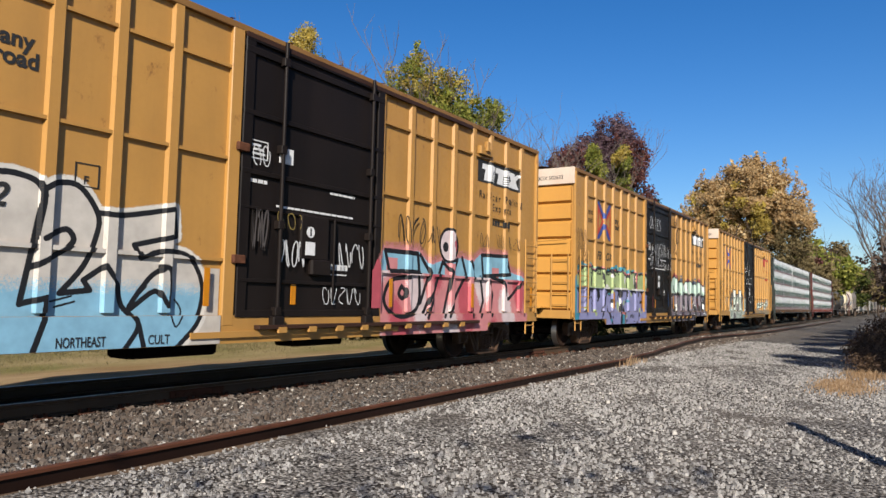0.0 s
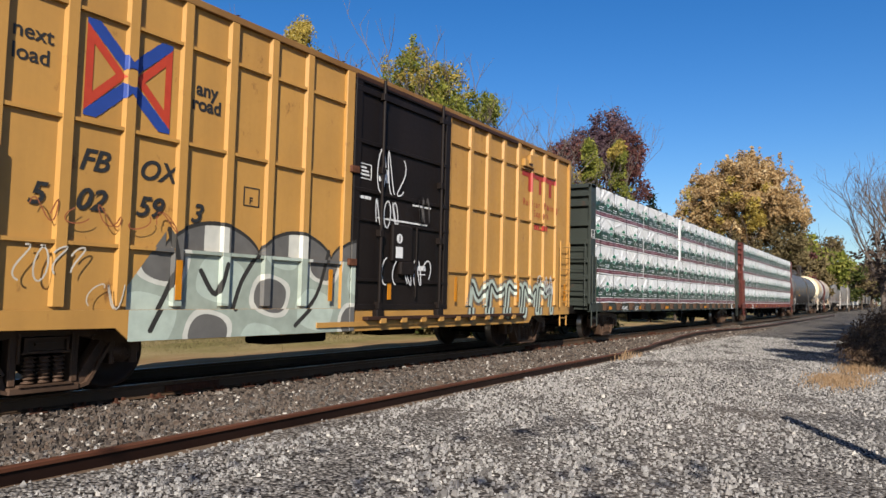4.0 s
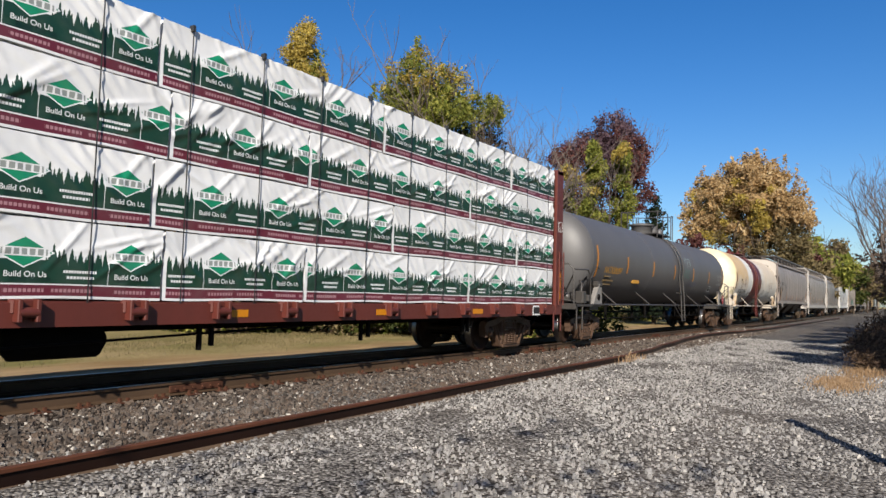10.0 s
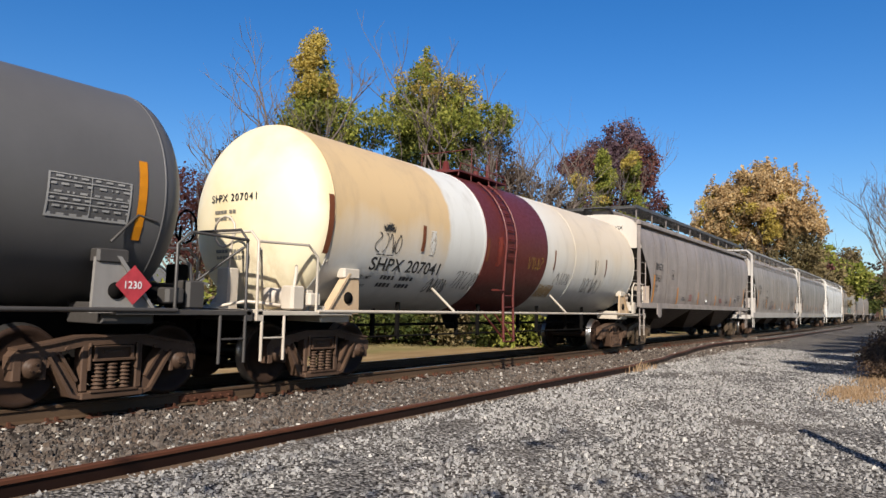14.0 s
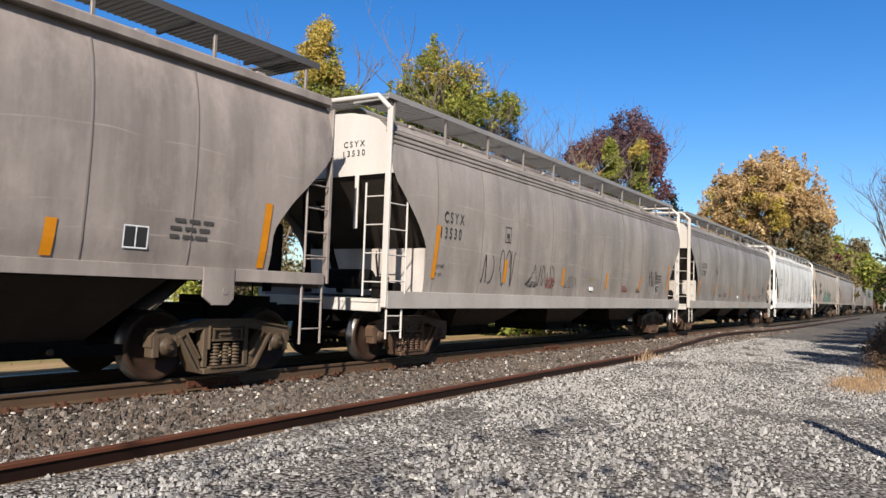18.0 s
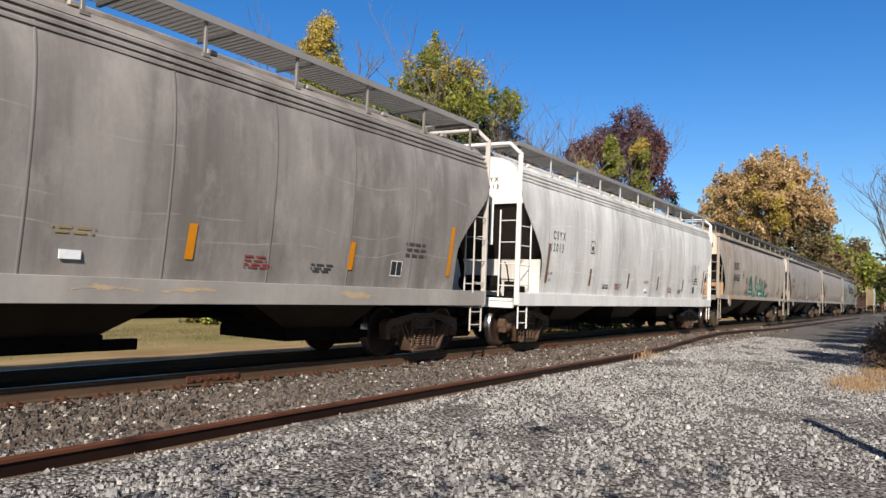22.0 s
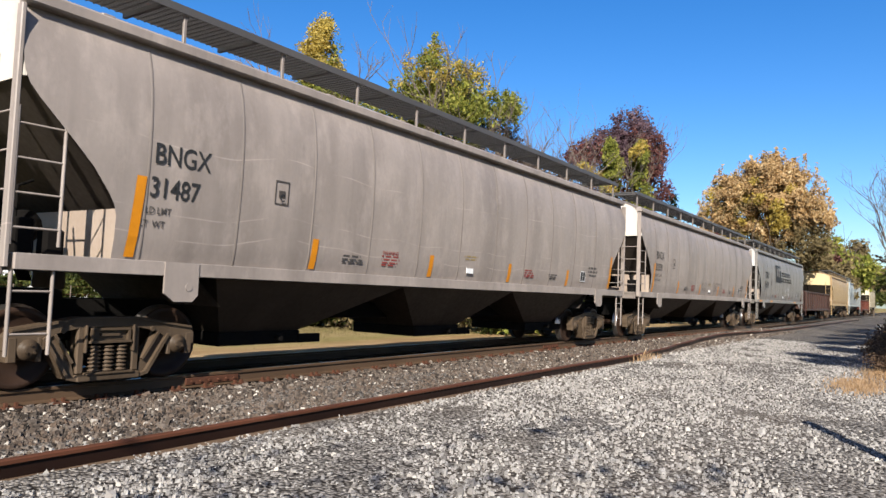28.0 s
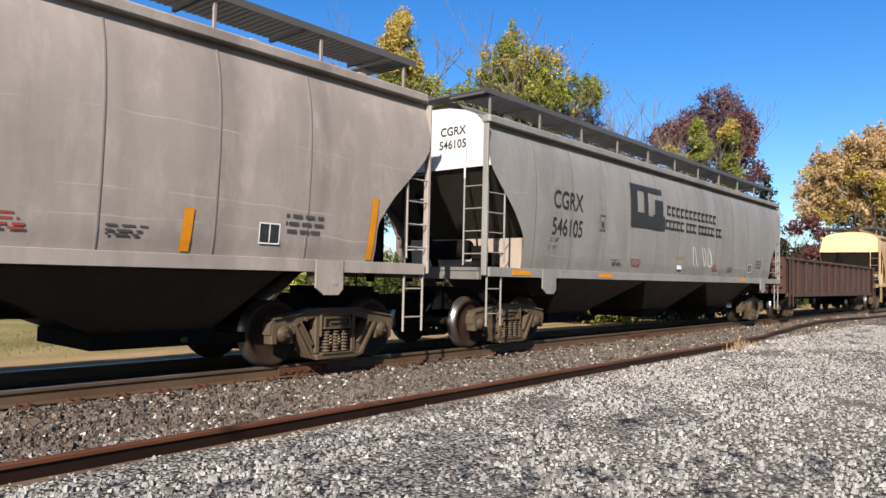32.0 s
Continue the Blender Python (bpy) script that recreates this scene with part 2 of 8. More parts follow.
def painted(name, parent, x0, x1, z0, z1, res, pattern, depth, mats, label="", breaks=()):
    """Paint on a side: pattern(x, z) gives a colour's number or -1, depth(x, z) the surface that it covers."""
    nx, nz = max(2, int((x1 - x0) / res)), max(2, int((z1 - z0) / res))
    xe = np.linspace(x0, x1, nx + 1)
    xe = np.unique(np.concatenate([xe, [b for b in breaks if x0 < b < x1]]))
    ze = np.linspace(z0, z1, nz + 1)
    xc, zc = (xe[:-1] + xe[1:]) / 2, (ze[:-1] + ze[1:]) / 2
    X, Z = np.meshgrid(xc, zc)
    idx = pattern(X, Z).astype(int)
    e = 1e-4
    DL, DR = depth(np.meshgrid(xe[:-1] + e, zc)[0], Z), depth(np.meshgrid(xe[1:] - e, zc)[0], Z)
    DC = depth(X, Z)
    DB, DT = depth(X, np.meshgrid(xc, ze[:-1] + e)[1]), depth(X, np.meshgrid(xc, ze[1:] - e)[1])
    DB, DT = np.where(abs(DB - DC) < 0.012, DB, DC), np.where(abs(DT - DC) < 0.012, DT, DC)
    verts, faces, slots = [], [], []
    for c in range(len(xc)):
        col, dl, dr, r = idx[:, c], DL[:, c], DR[:, c], 0
        while r < nz:
            if col[r] < 0:
                r += 1
                continue
            q = r + 1
            while q < nz and col[q] == col[r] and abs(dl[q] - dl[r]) < 4e-3 and abs(dr[q] - dr[r]) < 4e-3:
                q += 1
            o = len(verts)
            y0, y1 = DB[[r, q - 1], c] - DC[[r, q - 1], c], DT[[r, q - 1], c] - DC[[r, q - 1], c]
            verts += [(xe[c], dl[r] + y0[0], ze[r]), (xe[c + 1], dr[r] + y0[0], ze[r]), (xe[c + 1], dr[q - 1] + y1[1], ze[q]), (xe[c], dl[q - 1] + y1[1], ze[q])]
            faces.append((o, o + 1, o + 2, o + 3))
            slots.append(col[r])
            r = q
    if not faces:
        return None
    ob = part(name, fast_mesh(name, verts, faces, mats, slots), None, parent, label)
    return tagged(ob, kind="stuff") if name in ("small_stencil", "data_stencil", "rust_stain", "cream_stain", "soot", "bare_patch") else ob


def bend(points, n=5):
    """A smooth line through a few points."""
    p = [points[0]] + list(points) + [points[-1]]
    out = []
    for a, b, c, d in zip(p, p[1:], p[2:], p[3:]):
        for k in range(n):
            t = k / n
            out.append(tuple(0.5 * (2 * b[i] + (c[i] - a[i]) * t + (2 * a[i] - 5 * b[i] + 4 * c[i] - d[i]) * t * t + (3 * b[i] - a[i] - 3 * c[i] + d[i]) * t ** 3) for i in (0, 1)))
    return out + [points[-1]]


def gap(X, Z, lines):
    """Distance to the nearest of some lines."""
    best = np.full(X.shape, 9.0)
    for line in lines:
        for (ax, az), (bx, bz) in zip(line, line[1:]):
            ux, uz = bx - ax, bz - az
            t = np.clip(((X - ax) * ux + (Z - az) * uz) / (ux * ux + uz * uz + 1e-9), 0, 1)
            best = np.minimum(best, np.hypot(X - ax - t * ux, Z - az - t * uz))
    return best


LETTERS = {}


def lettering(text, size, mat, parent, at, tilt=0.0, squeeze=1.0, turn=0.0, name="lettering", label="", slant=0.0, bold=0.012):
    """Words on a side that faces -y; turn 90 for an end that faces -x."""
    key = (text, mat.name, slant, bold)
    if key not in LETTERS:
        cu = bpy.data.curves.new("words", "FONT")
        cu.body, cu.size, cu.fill_mode, cu.offset, cu.shear = text, 1.0, "FRONT", bold, slant
        tmp = new("words", cu)
        me = bpy.data.meshes.new_from_object(tmp.evaluated_get(bpy.context.evaluated_depsgraph_get()))
        bpy.data.objects.remove(tmp)
        me.materials.clear()
        me.materials.append(mat)
        LETTERS[key] = me
    ob = new(name, LETTERS[key])
    ob.parent = parent
    ob.matrix_basis = Matrix.LocRotScale(at, Euler((radians(90 + tilt), 0, radians(-turn))), (size * squeeze, size, 1))
    return tagged(ob, label)


# rolling stock paints and metals
DARK = lin("2b2724")
BLACK = plain("black_paint", grey(0.012), 0.5)
CAST = paint("dusty_cast_steel", lin("6c5546"), lin("150e0b"), 1.0, 0.5, 0.85)
DUSTY = paint("dusty_cast_frame", lin("6a5a4a"), lin("1c1511"), 1.0, 0.6, 0.85)
RUSTY = plain("rusted_steel", lin("6a4432"), 0.85, 0.0, 0.4, 12)
WHEELFACE = paint("wheel_face", lin("4a382e"), lin("0c0908"), 1.0, 0.3, 0.85)
UNDER = plain("underframe_black", lin("100d0b"), 0.9, 0.0, 0.4)
WHITE = plain("white_paint", grey(0.7), 0.5, 0.0, 0.08)
AMBER = plain("amber_reflector", lin("d98a12"), 0.4, 0.0, 0.1)
LETTER = plain("black_lettering", grey(0.02), 0.6)
PALE = plain("white_lettering", grey(0.7), 0.6, 0.0, 0.1)
RAILTOP = Nodes("polished_rail_head", 0.3, 0.9).done(lin("8f8a86"))


TONES = {}


def lin_mat(h):
    """A plain spray or marker colour."""
    if h not in TONES:
        TONES[h] = plain("spray_" + h, lin(h), 0.6, 0.0, 0.15, 5)
    return TONES[h]


# ---- ground, track ----
GRAVEL_Z = -0.30


def ground_z(x, y):
    """Height of the ground: flat yard, ballast bank under the track, lower land beyond."""
    up = np.interp(y, [-2.9, -1.55, 1.55, 3.0], [0, 1, 1, 0])
    base = np.interp(y, [-400, -30, -12, -2.9, 3.0, 8, 20, 60, 400], [-0.6, -0.3, GRAVEL_Z, GRAVEL_Z, -0.5, -0.55, -0.6, -0.7, -0.7])
    return base * (1 - up) - 0.205 * up


def ground_material():
    m = Nodes("ground", 0.95)
    m.b.inputs["Specular IOR Level"].default_value = 0.06
    pos = m.add("NewGeometry").outputs["Position"]
    sep = m.add("SeparateXYZ", {0: pos})
    wob = m.math("MULTIPLY", m.math("SUBTRACT", m.noise(0.5, 5, m.coord((0.5, 1, 1), True)), 0.5), 2.6)
    y = m.math("ADD", sep.outputs["Y"], wob)
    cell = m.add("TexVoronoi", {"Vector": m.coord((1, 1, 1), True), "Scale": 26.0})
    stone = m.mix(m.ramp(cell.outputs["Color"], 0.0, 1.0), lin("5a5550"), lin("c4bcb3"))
    # gaps between stones darkened: the shade in them is put into the colour
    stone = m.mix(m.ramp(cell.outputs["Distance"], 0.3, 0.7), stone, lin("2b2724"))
    warm = m.ramp(m.noise(0.35, 4, m.coord((0.6, 1, 1), True)), 0.45, 0.7)
    stone = m.mix(m.math("MULTIPLY", warm, 0.3), stone, lin("8a7d70"))
    dirt = m.mix(m.ramp(m.noise(1.2, 6, m.coord((0.3, 1, 1), True)), 0.3, 0.7), lin("b79c74"), lin("93764f"))
    grass = m.mix(m.ramp(m.noise(0.5, 6, m.coord((0.6, 1, 1), True)), 0.35, 0.65), lin("827e4a"), lin("b09c70"))
    grass = m.mix(m.math("MULTIPLY", m.ramp(m.noise(9, 4, m.coord((1, 1, 1), True)), 0.4, 0.7), 0.5), grass, lin("7a5a36"))
    # ground between the rails darkened in colour, for the train's shade on it
    bed_shade = m.ramp(m.math("ABSOLUTE", sep.outputs["Y"]), 1.25, 0.85)
    stone = m.mix(m.math("MULTIPLY", bed_shade, 0.93), stone, lin("15110e"))
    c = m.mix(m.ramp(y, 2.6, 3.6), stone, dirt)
    c = m.mix(m.ramp(y, 6.4, 7.6), c, grass)
    c = m.mix(m.ramp(y, -12.5, -14.5), c, grass)
    m.bump(m.math("SUBTRACT", 1.0, cell.outputs["Distance"]), 0.7, 0.03)
    return m.done(c)


def build_ground():
    xs = np.concatenate([[-3000, -800, -200, -60], np.arange(-20, 60, 1.0), np.arange(60, 160, 5.0), [200, 300, 500, 1000, 3000]])
    ys = np.concatenate([[-3000, -600, -150, -60, -30], np.arange(-16, -4, 0.75), np.arange(-4, 4.01, 0.25), np.arange(4.5, 20, 0.75), [25, 40, 80, 200, 700, 3000]])
    X, Y = np.meshgrid(xs, ys)
    Z = ground_z(X, Y)
    near = (abs(X) < 60) & (abs(Y) > 1.7) & (abs(Y) < 20)
    rnd = np.random.RandomState(3)
    Z = Z + near * rnd.normal(0, 0.012, Z.shape)
    v = np.stack([X, Y, Z], -1).reshape(-1, 3)
    w = len(xs)
    i = np.arange((len(ys) - 1) * w).reshape(-1, w)[:, :-1].ravel()
    f = np.stack([i, i + 1, i + 1 + w, i + w], 1)
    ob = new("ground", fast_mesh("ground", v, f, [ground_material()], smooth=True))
    tagged(ob, "grey gravel yard, ballast bank, sandy track and dry grass", "ground", kind="structure")


def stones(name, label, n, region, size, seed, mat, sink=0.3):
    """Loose stones strewn over a stretch, thinner with distance."""
    rnd = np.random.RandomState(seed)
    x0, x1, y0, y1, power = region
    x = x0 + (x1 - x0) * rnd.rand(n) ** power
    y = y0 + (y1 - y0) * rnd.rand(n)
    s = size * np.exp(rnd.normal(0, 0.35, n)) * (1 + 0.012 * np.maximum(x - 8, 0))
    z = ground_z(x, y) + s * (0.5 - sink)
    # a blunt stone: a ring of five about a tilted top
    k = 5
    ang = np.arange(k) * 2 * np.pi / k + rnd.rand(n, 1) * 6.28 + rnd.normal(0, 0.25, (n, k))
    rad = 0.5 * (1 + rnd.normal(0, 0.18, (n, k)))
    lo = np.stack([np.cos(ang) * rad, np.sin(ang) * rad, -0.45 + 0 * ang], -1)
    hi = np.stack([np.cos(ang + 0.3) * rad * 0.72, np.sin(ang + 0.3) * rad * 0.72, 0.22 + rnd.normal(0, 0.16, (n, k))], -1)
    body = np.concatenate([lo, hi], 1) * s[:, None, None]
    body[:, :, 2] *= (0.6 + 0.5 * rnd.rand(n))[:, None]
    body += np.stack([x, y, z], -1)[:, None, :]
    f = []
    for j in range(k):
        q = (j + 1) % k
        f += [(j, q, k + q), (j, k + q, k + j)]
    f += [(k, k + 1, k + 2), (k, k + 2, k + 3), (k, k + 3, k + 4)]
    f = np.array(f)
    faces = (f[None] + (np.arange(n) * 2 * k)[:, None, None]).reshape(-1, 3)
    ob = new(name, fast_mesh(name, body.reshape(-1, 3), faces, [mat]))
    return tagged(ob, label, "gravel", kind="stuff")


def stone_material(name, dark, light, warm):
    m = Nodes(name, 0.9)
    m.b.inputs["Specular IOR Level"].default_value = 0.15
    r = m.add("NewGeometry").outputs["Random Per Island"]
    c = m.mix(r, dark, light)
    r2 = m.math("FRACT", m.math("MULTIPLY", r, 7.31))
    c = m.mix(m.ramp(r2, 0.55, 0.95), c, warm)
    r3 = m.math("FRACT", m.math("MULTIPLY", r, 31.7))
    c = m.mix(m.ramp(r3, 0.94, 0.99), c, lin("ddd5ca"))
    c = m.mix(m.math("MULTIPLY", m.noise(60, 3, m.coord()), 0.35), c, dark)
    return m.done(c)


RAIL = [(-0.07, 0), (0.07, 0), (0.07, 0.012), (0.012, 0.03), (0.009, 0.13), (0.035, 0.142), (0.037, 0.172), (0.028, 0.18),
        (-0.028, 0.18), (-0.037, 0.172), (-0.035, 0.142), (-0.009, 0.13), (-0.012, 0.03), (-0.07, 0.012)]


def rail_shape(path, slots=False):
    m = M()
    n = len(RAIL)
    v, f, k = [], [], []
    for i, p in enumerate(path):
        a, b = Vector(path[max(i - 1, 0)]), Vector(path[min(i + 1, len(path) - 1)])
        side = Vector((-(b - a).y, (b - a).x, 0)).normalized()
        v += [Vector(p) + side * s + Vector((0, 0, h)) for s, h in RAIL]
    for i in range(len(path) - 1):
        for j in range(n):
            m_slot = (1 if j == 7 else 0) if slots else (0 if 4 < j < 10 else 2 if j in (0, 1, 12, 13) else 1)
            f.append((i * n + j, i * n + (j + 1) % n, (i + 1) * n + (j + 1) % n, (i + 1) * n + j))
            k.append(m_slot)
    m.add(v, f + [tuple(range(n)), tuple(range(len(v) - 1, len(v) - n - 1, -1))])
    m.k = k + [0, 0]
    return m


def build_track():
    rail_rust = paint("rail_side_rust", lin("64503f"), lin("33251d"), 0.7, 0.1, 0.85)
    tie_mat = plain("weathered_tie_wood", lin("241b16"), 0.9, 0.0, 0.4, 6)
    plate = plain("rusty_tie_plate", lin("5a3a2c"), 0.9, 0.0, 0.3)
    track = thing("railway_track", "main line of two brown rails on wooden ties in ballast", "railway track")
    for y in (-0.755, 0.755):
        part("rail", rail_shape([(-60, y, -0.18), (60, y, -0.18), (500, y, -0.18)], True), [rail_rust, RAILTOP], track, "brown rail with a polished head")
    tie = fix(M().box(-0.115, 0.115, -1.3, 1.3, -0.38, -0.19, 0.015).mesh("tie", tie_mat))
    pl = fix(M().box(-0.1, 0.1, -0.18, 0.18, -0.192, -0.172, 0.006).box(-0.07, -0.04, -0.12, -0.075, -0.18, -0.13).box(0.04, 0.07, 0.075, 0.12, -0.18, -0.13)
             .box(-0.07, -0.04, 0.075, 0.12, -0.18, -0.13).box(0.04, 0.07, -0.12, -0.075, -0.18, -0.13).mesh("tie_plate", plate))
    rnd = random.Random(5)
    x = -6.0
    while x < 75:
        t = part("tie", tie, None, track, at=(x, rnd.uniform(-0.04, 0.04), rnd.uniform(-0.006, 0.004)))
        t.rotation_euler.z = rnd.uniform(-0.02, 0.02)
        if x < 40:
            part("tie_plate", pl, None, track, at=(x, -0.755, 0))
        x += 0.52
    for bx in (6.6, 17.6, 28.6):
        bar = M().box(bx - 0.45, bx + 0.45, -0.80, -0.772, -0.145, -0.05, 0.008)
        for d in (-0.36, -0.22, -0.08, 0.08, 0.22, 0.36):
            bar.lathe([(-0.825, 0.018), (-0.8, 0.018)], 8, "y", (bx + d, 0, -0.1))
        part("joint_bar", bar, plate, track, "rusty bolted joint bar")
    # the loose rail on the gravel
    pts = [(-12, -3.5), (-2, -3.38), (4, -3.33), (9, -3.22), (13.7, -3.12), (17.5, -3.08), (20.5, -2.86), (24.0, -2.52), (28, -2.2), (31.5, -2.02), (35, -2.05),
           (38.5, -2.28), (43, -2.42), (50, -2.5), (62, -2.55), (80, -2.6), (100, -2.75)]
    path = []
    for i in range(len(pts) - 1):
        for k in range(4):
            a = k / 4
            s = a * a * (3 - 2 * a) if 17 < pts[i][0] < 40 else a
            xx = pts[i][0] * (1 - a) + pts[i + 1][0] * a
            yy = pts[i][1] * (1 - s) + pts[i + 1][1] * s
            path.append((xx, yy, float(ground_z(xx, yy)) - 0.01 + 0.03 * max(0, 1 - abs(xx - 30) / 8)))
    # web near-black: the shade under the rail's head, put into its colour
    rust = [paint("loose_rail_head_rust", lin("6c4433"), lin("3a251c"), 0.7, 0.1, 0.85), paint("loose_rail_shaded_web", lin("2a1a14"), lin("0e0806"), 0.8, 0.1, 0.9), paint("loose_rail_foot_dust", lin("75614f"), lin("43342a"), 0.7, 0.1, 0.95)]
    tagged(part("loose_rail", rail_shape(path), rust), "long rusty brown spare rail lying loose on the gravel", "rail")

# ---- rolling stock: running gear ----
CARS, WHEELSETS = [], []
RW = 0.465


def truck_meshes(cast):
    frame_m = M()
    for s in (1, -1):
        # arched top member that ends in a hood over the bearing
        frame_m.prism([(s * 1.17, 0.46), (s * 1.17, 0.60), (s * 1.10, 0.68), (s * 0.74, 0.735), (s * 0.40, 0.80), (0, 0.80), (0, 0.70), (s * 0.36, 0.69), (s * 0.64, 0.63), (s * 0.74, 0.56), (s * 0.76, 0.46)], -0.085, 0.085)
        frame_m.prism([(s * 1.12, 0.665), (s * 0.74, 0.722), (s * 0.40, 0.787), (0, 0.787), (0, 0.812), (s * 0.40, 0.812), (s * 0.75, 0.748), (s * 1.12, 0.69)], -0.115, 0.1)
        # slanting tension member, flanged
        frame_m.prism([(s * 0.77, 0.60), (s * 0.64, 0.62), (s * 0.44, 0.30), (s * 0.38, 0.10), (s * 0.50, 0.13)], -0.06, 0.07)
        frame_m.prism([(s * 0.79, 0.575), (s * 0.765, 0.60), (s * 0.485, 0.15), (s * 0.36, 0.10), (s * 0.36, 0.07), (s * 0.51, 0.11)], -0.115, 0.1)
        frame_m.prism([(s * 0.665, 0.61), (s * 0.64, 0.63), (s * 0.425, 0.30), (s * 0.45, 0.28)], -0.10, 0.08)
        # column beside the springs
        frame_m.box(s * 0.30, s * 0.39, -0.085, 0.085, 0.16, 0.72, 0.015)
        frame_m.box(s * 0.285, s * 0.315, -0.12, 0.09, 0.40, 0.72, 0.008)
        # pedestal legs
        frame_m.box(s * 0.78, s * 0.845, -0.09, 0.09, 0.33, 0.60, 0.015)
        frame_m.box(s * 1.045, s * 1.15, -0.09, 0.09, 0.33, 0.60, 0.015)
        frame_m.lathe([(-0.10, 0.03), (-0.085, 0.035)], 8, "y", (s * 0.56, 0, 0.66))
    frame_m.box(-0.40, 0.40, -0.13, 0.13, 0.07, 0.15, 0.02).box(-0.30, 0.30, -0.15, 0.12, 0.145, 0.17, 0.008)
    coil = [(0.17, 0.03)]
    for k in range(7):
        z = 0.175 + k * 0.046
        coil += [(z, 0.046), (z + 0.004, 0.068), (z + 0.013, 0.074), (z + 0.022, 0.068), (z + 0.026, 0.046)]
    spring = M().lathe(coil, 9, "z")
    bolster_end = M().box(-0.27, 0.27, -0.13, 0.1, 0.505, 0.535, 0.008).box(-0.25, 0.25, -0.07, 0.1, 0.53, 0.68, 0.02).box(-0.25, 0.25, -0.12, 0.1, 0.655, 0.685, 0.008)
    bolster_end.box(-0.25, -0.22, -0.12, 0.1, 0.52, 0.67).box(0.22, 0.25, -0.12, 0.1, 0.52, 0.67).box(-0.12, 0.12, -0.1, 0.0, 0.59, 0.62)
    bolster = M().box(-0.2, 0.2, -0.95, 0.95, 0.5, 0.68, 0.04).lathe([(0.66, 0.3), (0.78, 0.3)], 16, "z")
    bolster.box(-0.75, -0.68, -0.7, 0.7, 0.32, 0.42).box(0.68, 0.75, -0.7, 0.7, 0.32, 0.42)
    cap = M().lathe([(-0.16, 0.04), (-0.155, 0.075), (-0.13, 0.085), (-0.125, 0.115), (0.06, 0.125), (0.1, 0.1)], 16, "y")
    for k in range(3):
        cap.lathe([(-0.175, 0.016), (-0.155, 0.016)], 6, "y", (0.05 * math.cos(k * 2.09 + 1.5), 0, 0.05 * math.sin(k * 2.09 + 1.5)))
    r = RW
    wheel = [(-0.86, 0.02), (-0.86, 0.085), (-0.825, 0.1), (-0.80, 0.13), (-0.775, 0.22), (-0.79, 0.36), (-0.835, 0.395), (-0.835, r - 0.02), (-0.82, r - 0.006),
             (-0.70, r), (-0.69, r + 0.025), (-0.67, r + 0.022), (-0.665, 0.40), (-0.70, 0.36), (-0.72, 0.2), (-0.66, 0.12), (-0.64, 0.085)]
    ws = M()
    ws.lathe(wheel + [(-a, b) for a, b in wheel[::-1]], 30, "y")
    ws.k = [1 if abs(abs(ws.v[f[0]][1]) - 0.76) < 0.08 and math.hypot(ws.v[f[0]][0], ws.v[f[0]][2]) > r - 0.01 and len(f) == 4 else 0 for f in ws.f]
    return {"side_frame": fix(frame_m.mesh("side_frame", cast)), "bolster_end": fix(bolster_end.mesh("bolster_end", cast)), "spring": fix(spring.mesh("spring", cast)), "truck": fix(bolster.mesh("truck", UNDER)),
            "bearing_cap": fix(cap.mesh("bearing_cap", cast)), "wheelset": fix(ws.mesh("wheelset", [WHEELFACE, RAILTOP]))}


DARK_TRUCK, DUSTY_TRUCK = truck_meshes(CAST), truck_meshes(DUSTY)


def add_truck(car, x, TRUCK=DARK_TRUCK, half=0.93):
    t = part("truck", TRUCK["truck"], None, car, "four-wheel truck with coil springs", (x, 0, 0))
    for s in (-1, 1):
        for name in ("side_frame", "bolster_end"):
            f = part(name, TRUCK[name], None, t, at=(0, s * 1.0, 0))
            f.rotation_euler.z = 0 if s < 0 else math.pi
        for sx in (-0.165, 0.0, 0.165):
            part("spring", TRUCK["spring"], None, t, "coil spring", (sx, s * 1.06, 0))
        w = part("wheelset", TRUCK["wheelset"], None, t, "rusty steel wheels on an axle", (s * half, 0, RW))
        WHEELSETS.append((w, s * half))
        for e in (-1, 1):
            c = part("bearing_cap", TRUCK["bearing_cap"], None, t, at=(s * half, e * 0.98, RW))
            if e > 0:
                c.rotation_euler.z = math.pi
    return t


def coupler_mesh():
    m = M().box(-0.62, 0.1, -0.1, 0.1, 0.74, 0.94, 0.02).box(-0.86, -0.58, -0.15, 0.12, 0.70, 0.98, 0.04).box(-0.95, -0.8, 0.02, 0.16, 0.72, 0.96, 0.03)
    m.box(-0.3, -0.12, -0.22, 0.22, 0.66, 1.02, 0.02)
    m.pipe([(-0.15, -0.4, 0.8), (-0.3, -0.38, 0.62), (-0.55, -0.3, 0.42), (-0.85, -0.2, 0.36), (-1.0, -0.16, 0.4)], 0.028, 6)
    return fix(m.mesh("coupler", UNDER))


COUPLER = coupler_mesh()


def add_couplers(car, L):
    part("coupler", COUPLER, None, car, "knuckle coupler with a sagging air hose", (-L / 2, 0, 0))
    c = part("coupler", COUPLER, None, car, "knuckle coupler with a sagging air hose", (L / 2, 0, 0))
    c.rotation_euler.z = math.pi


def start_car(name, label, category, x_near, L):
    car = thing(name, label, category, (x_near + L / 2, 0, 0), "cars of the freight train")
    CARS.append((car, x_near + L / 2))
    add_couplers(car, L)
    return car


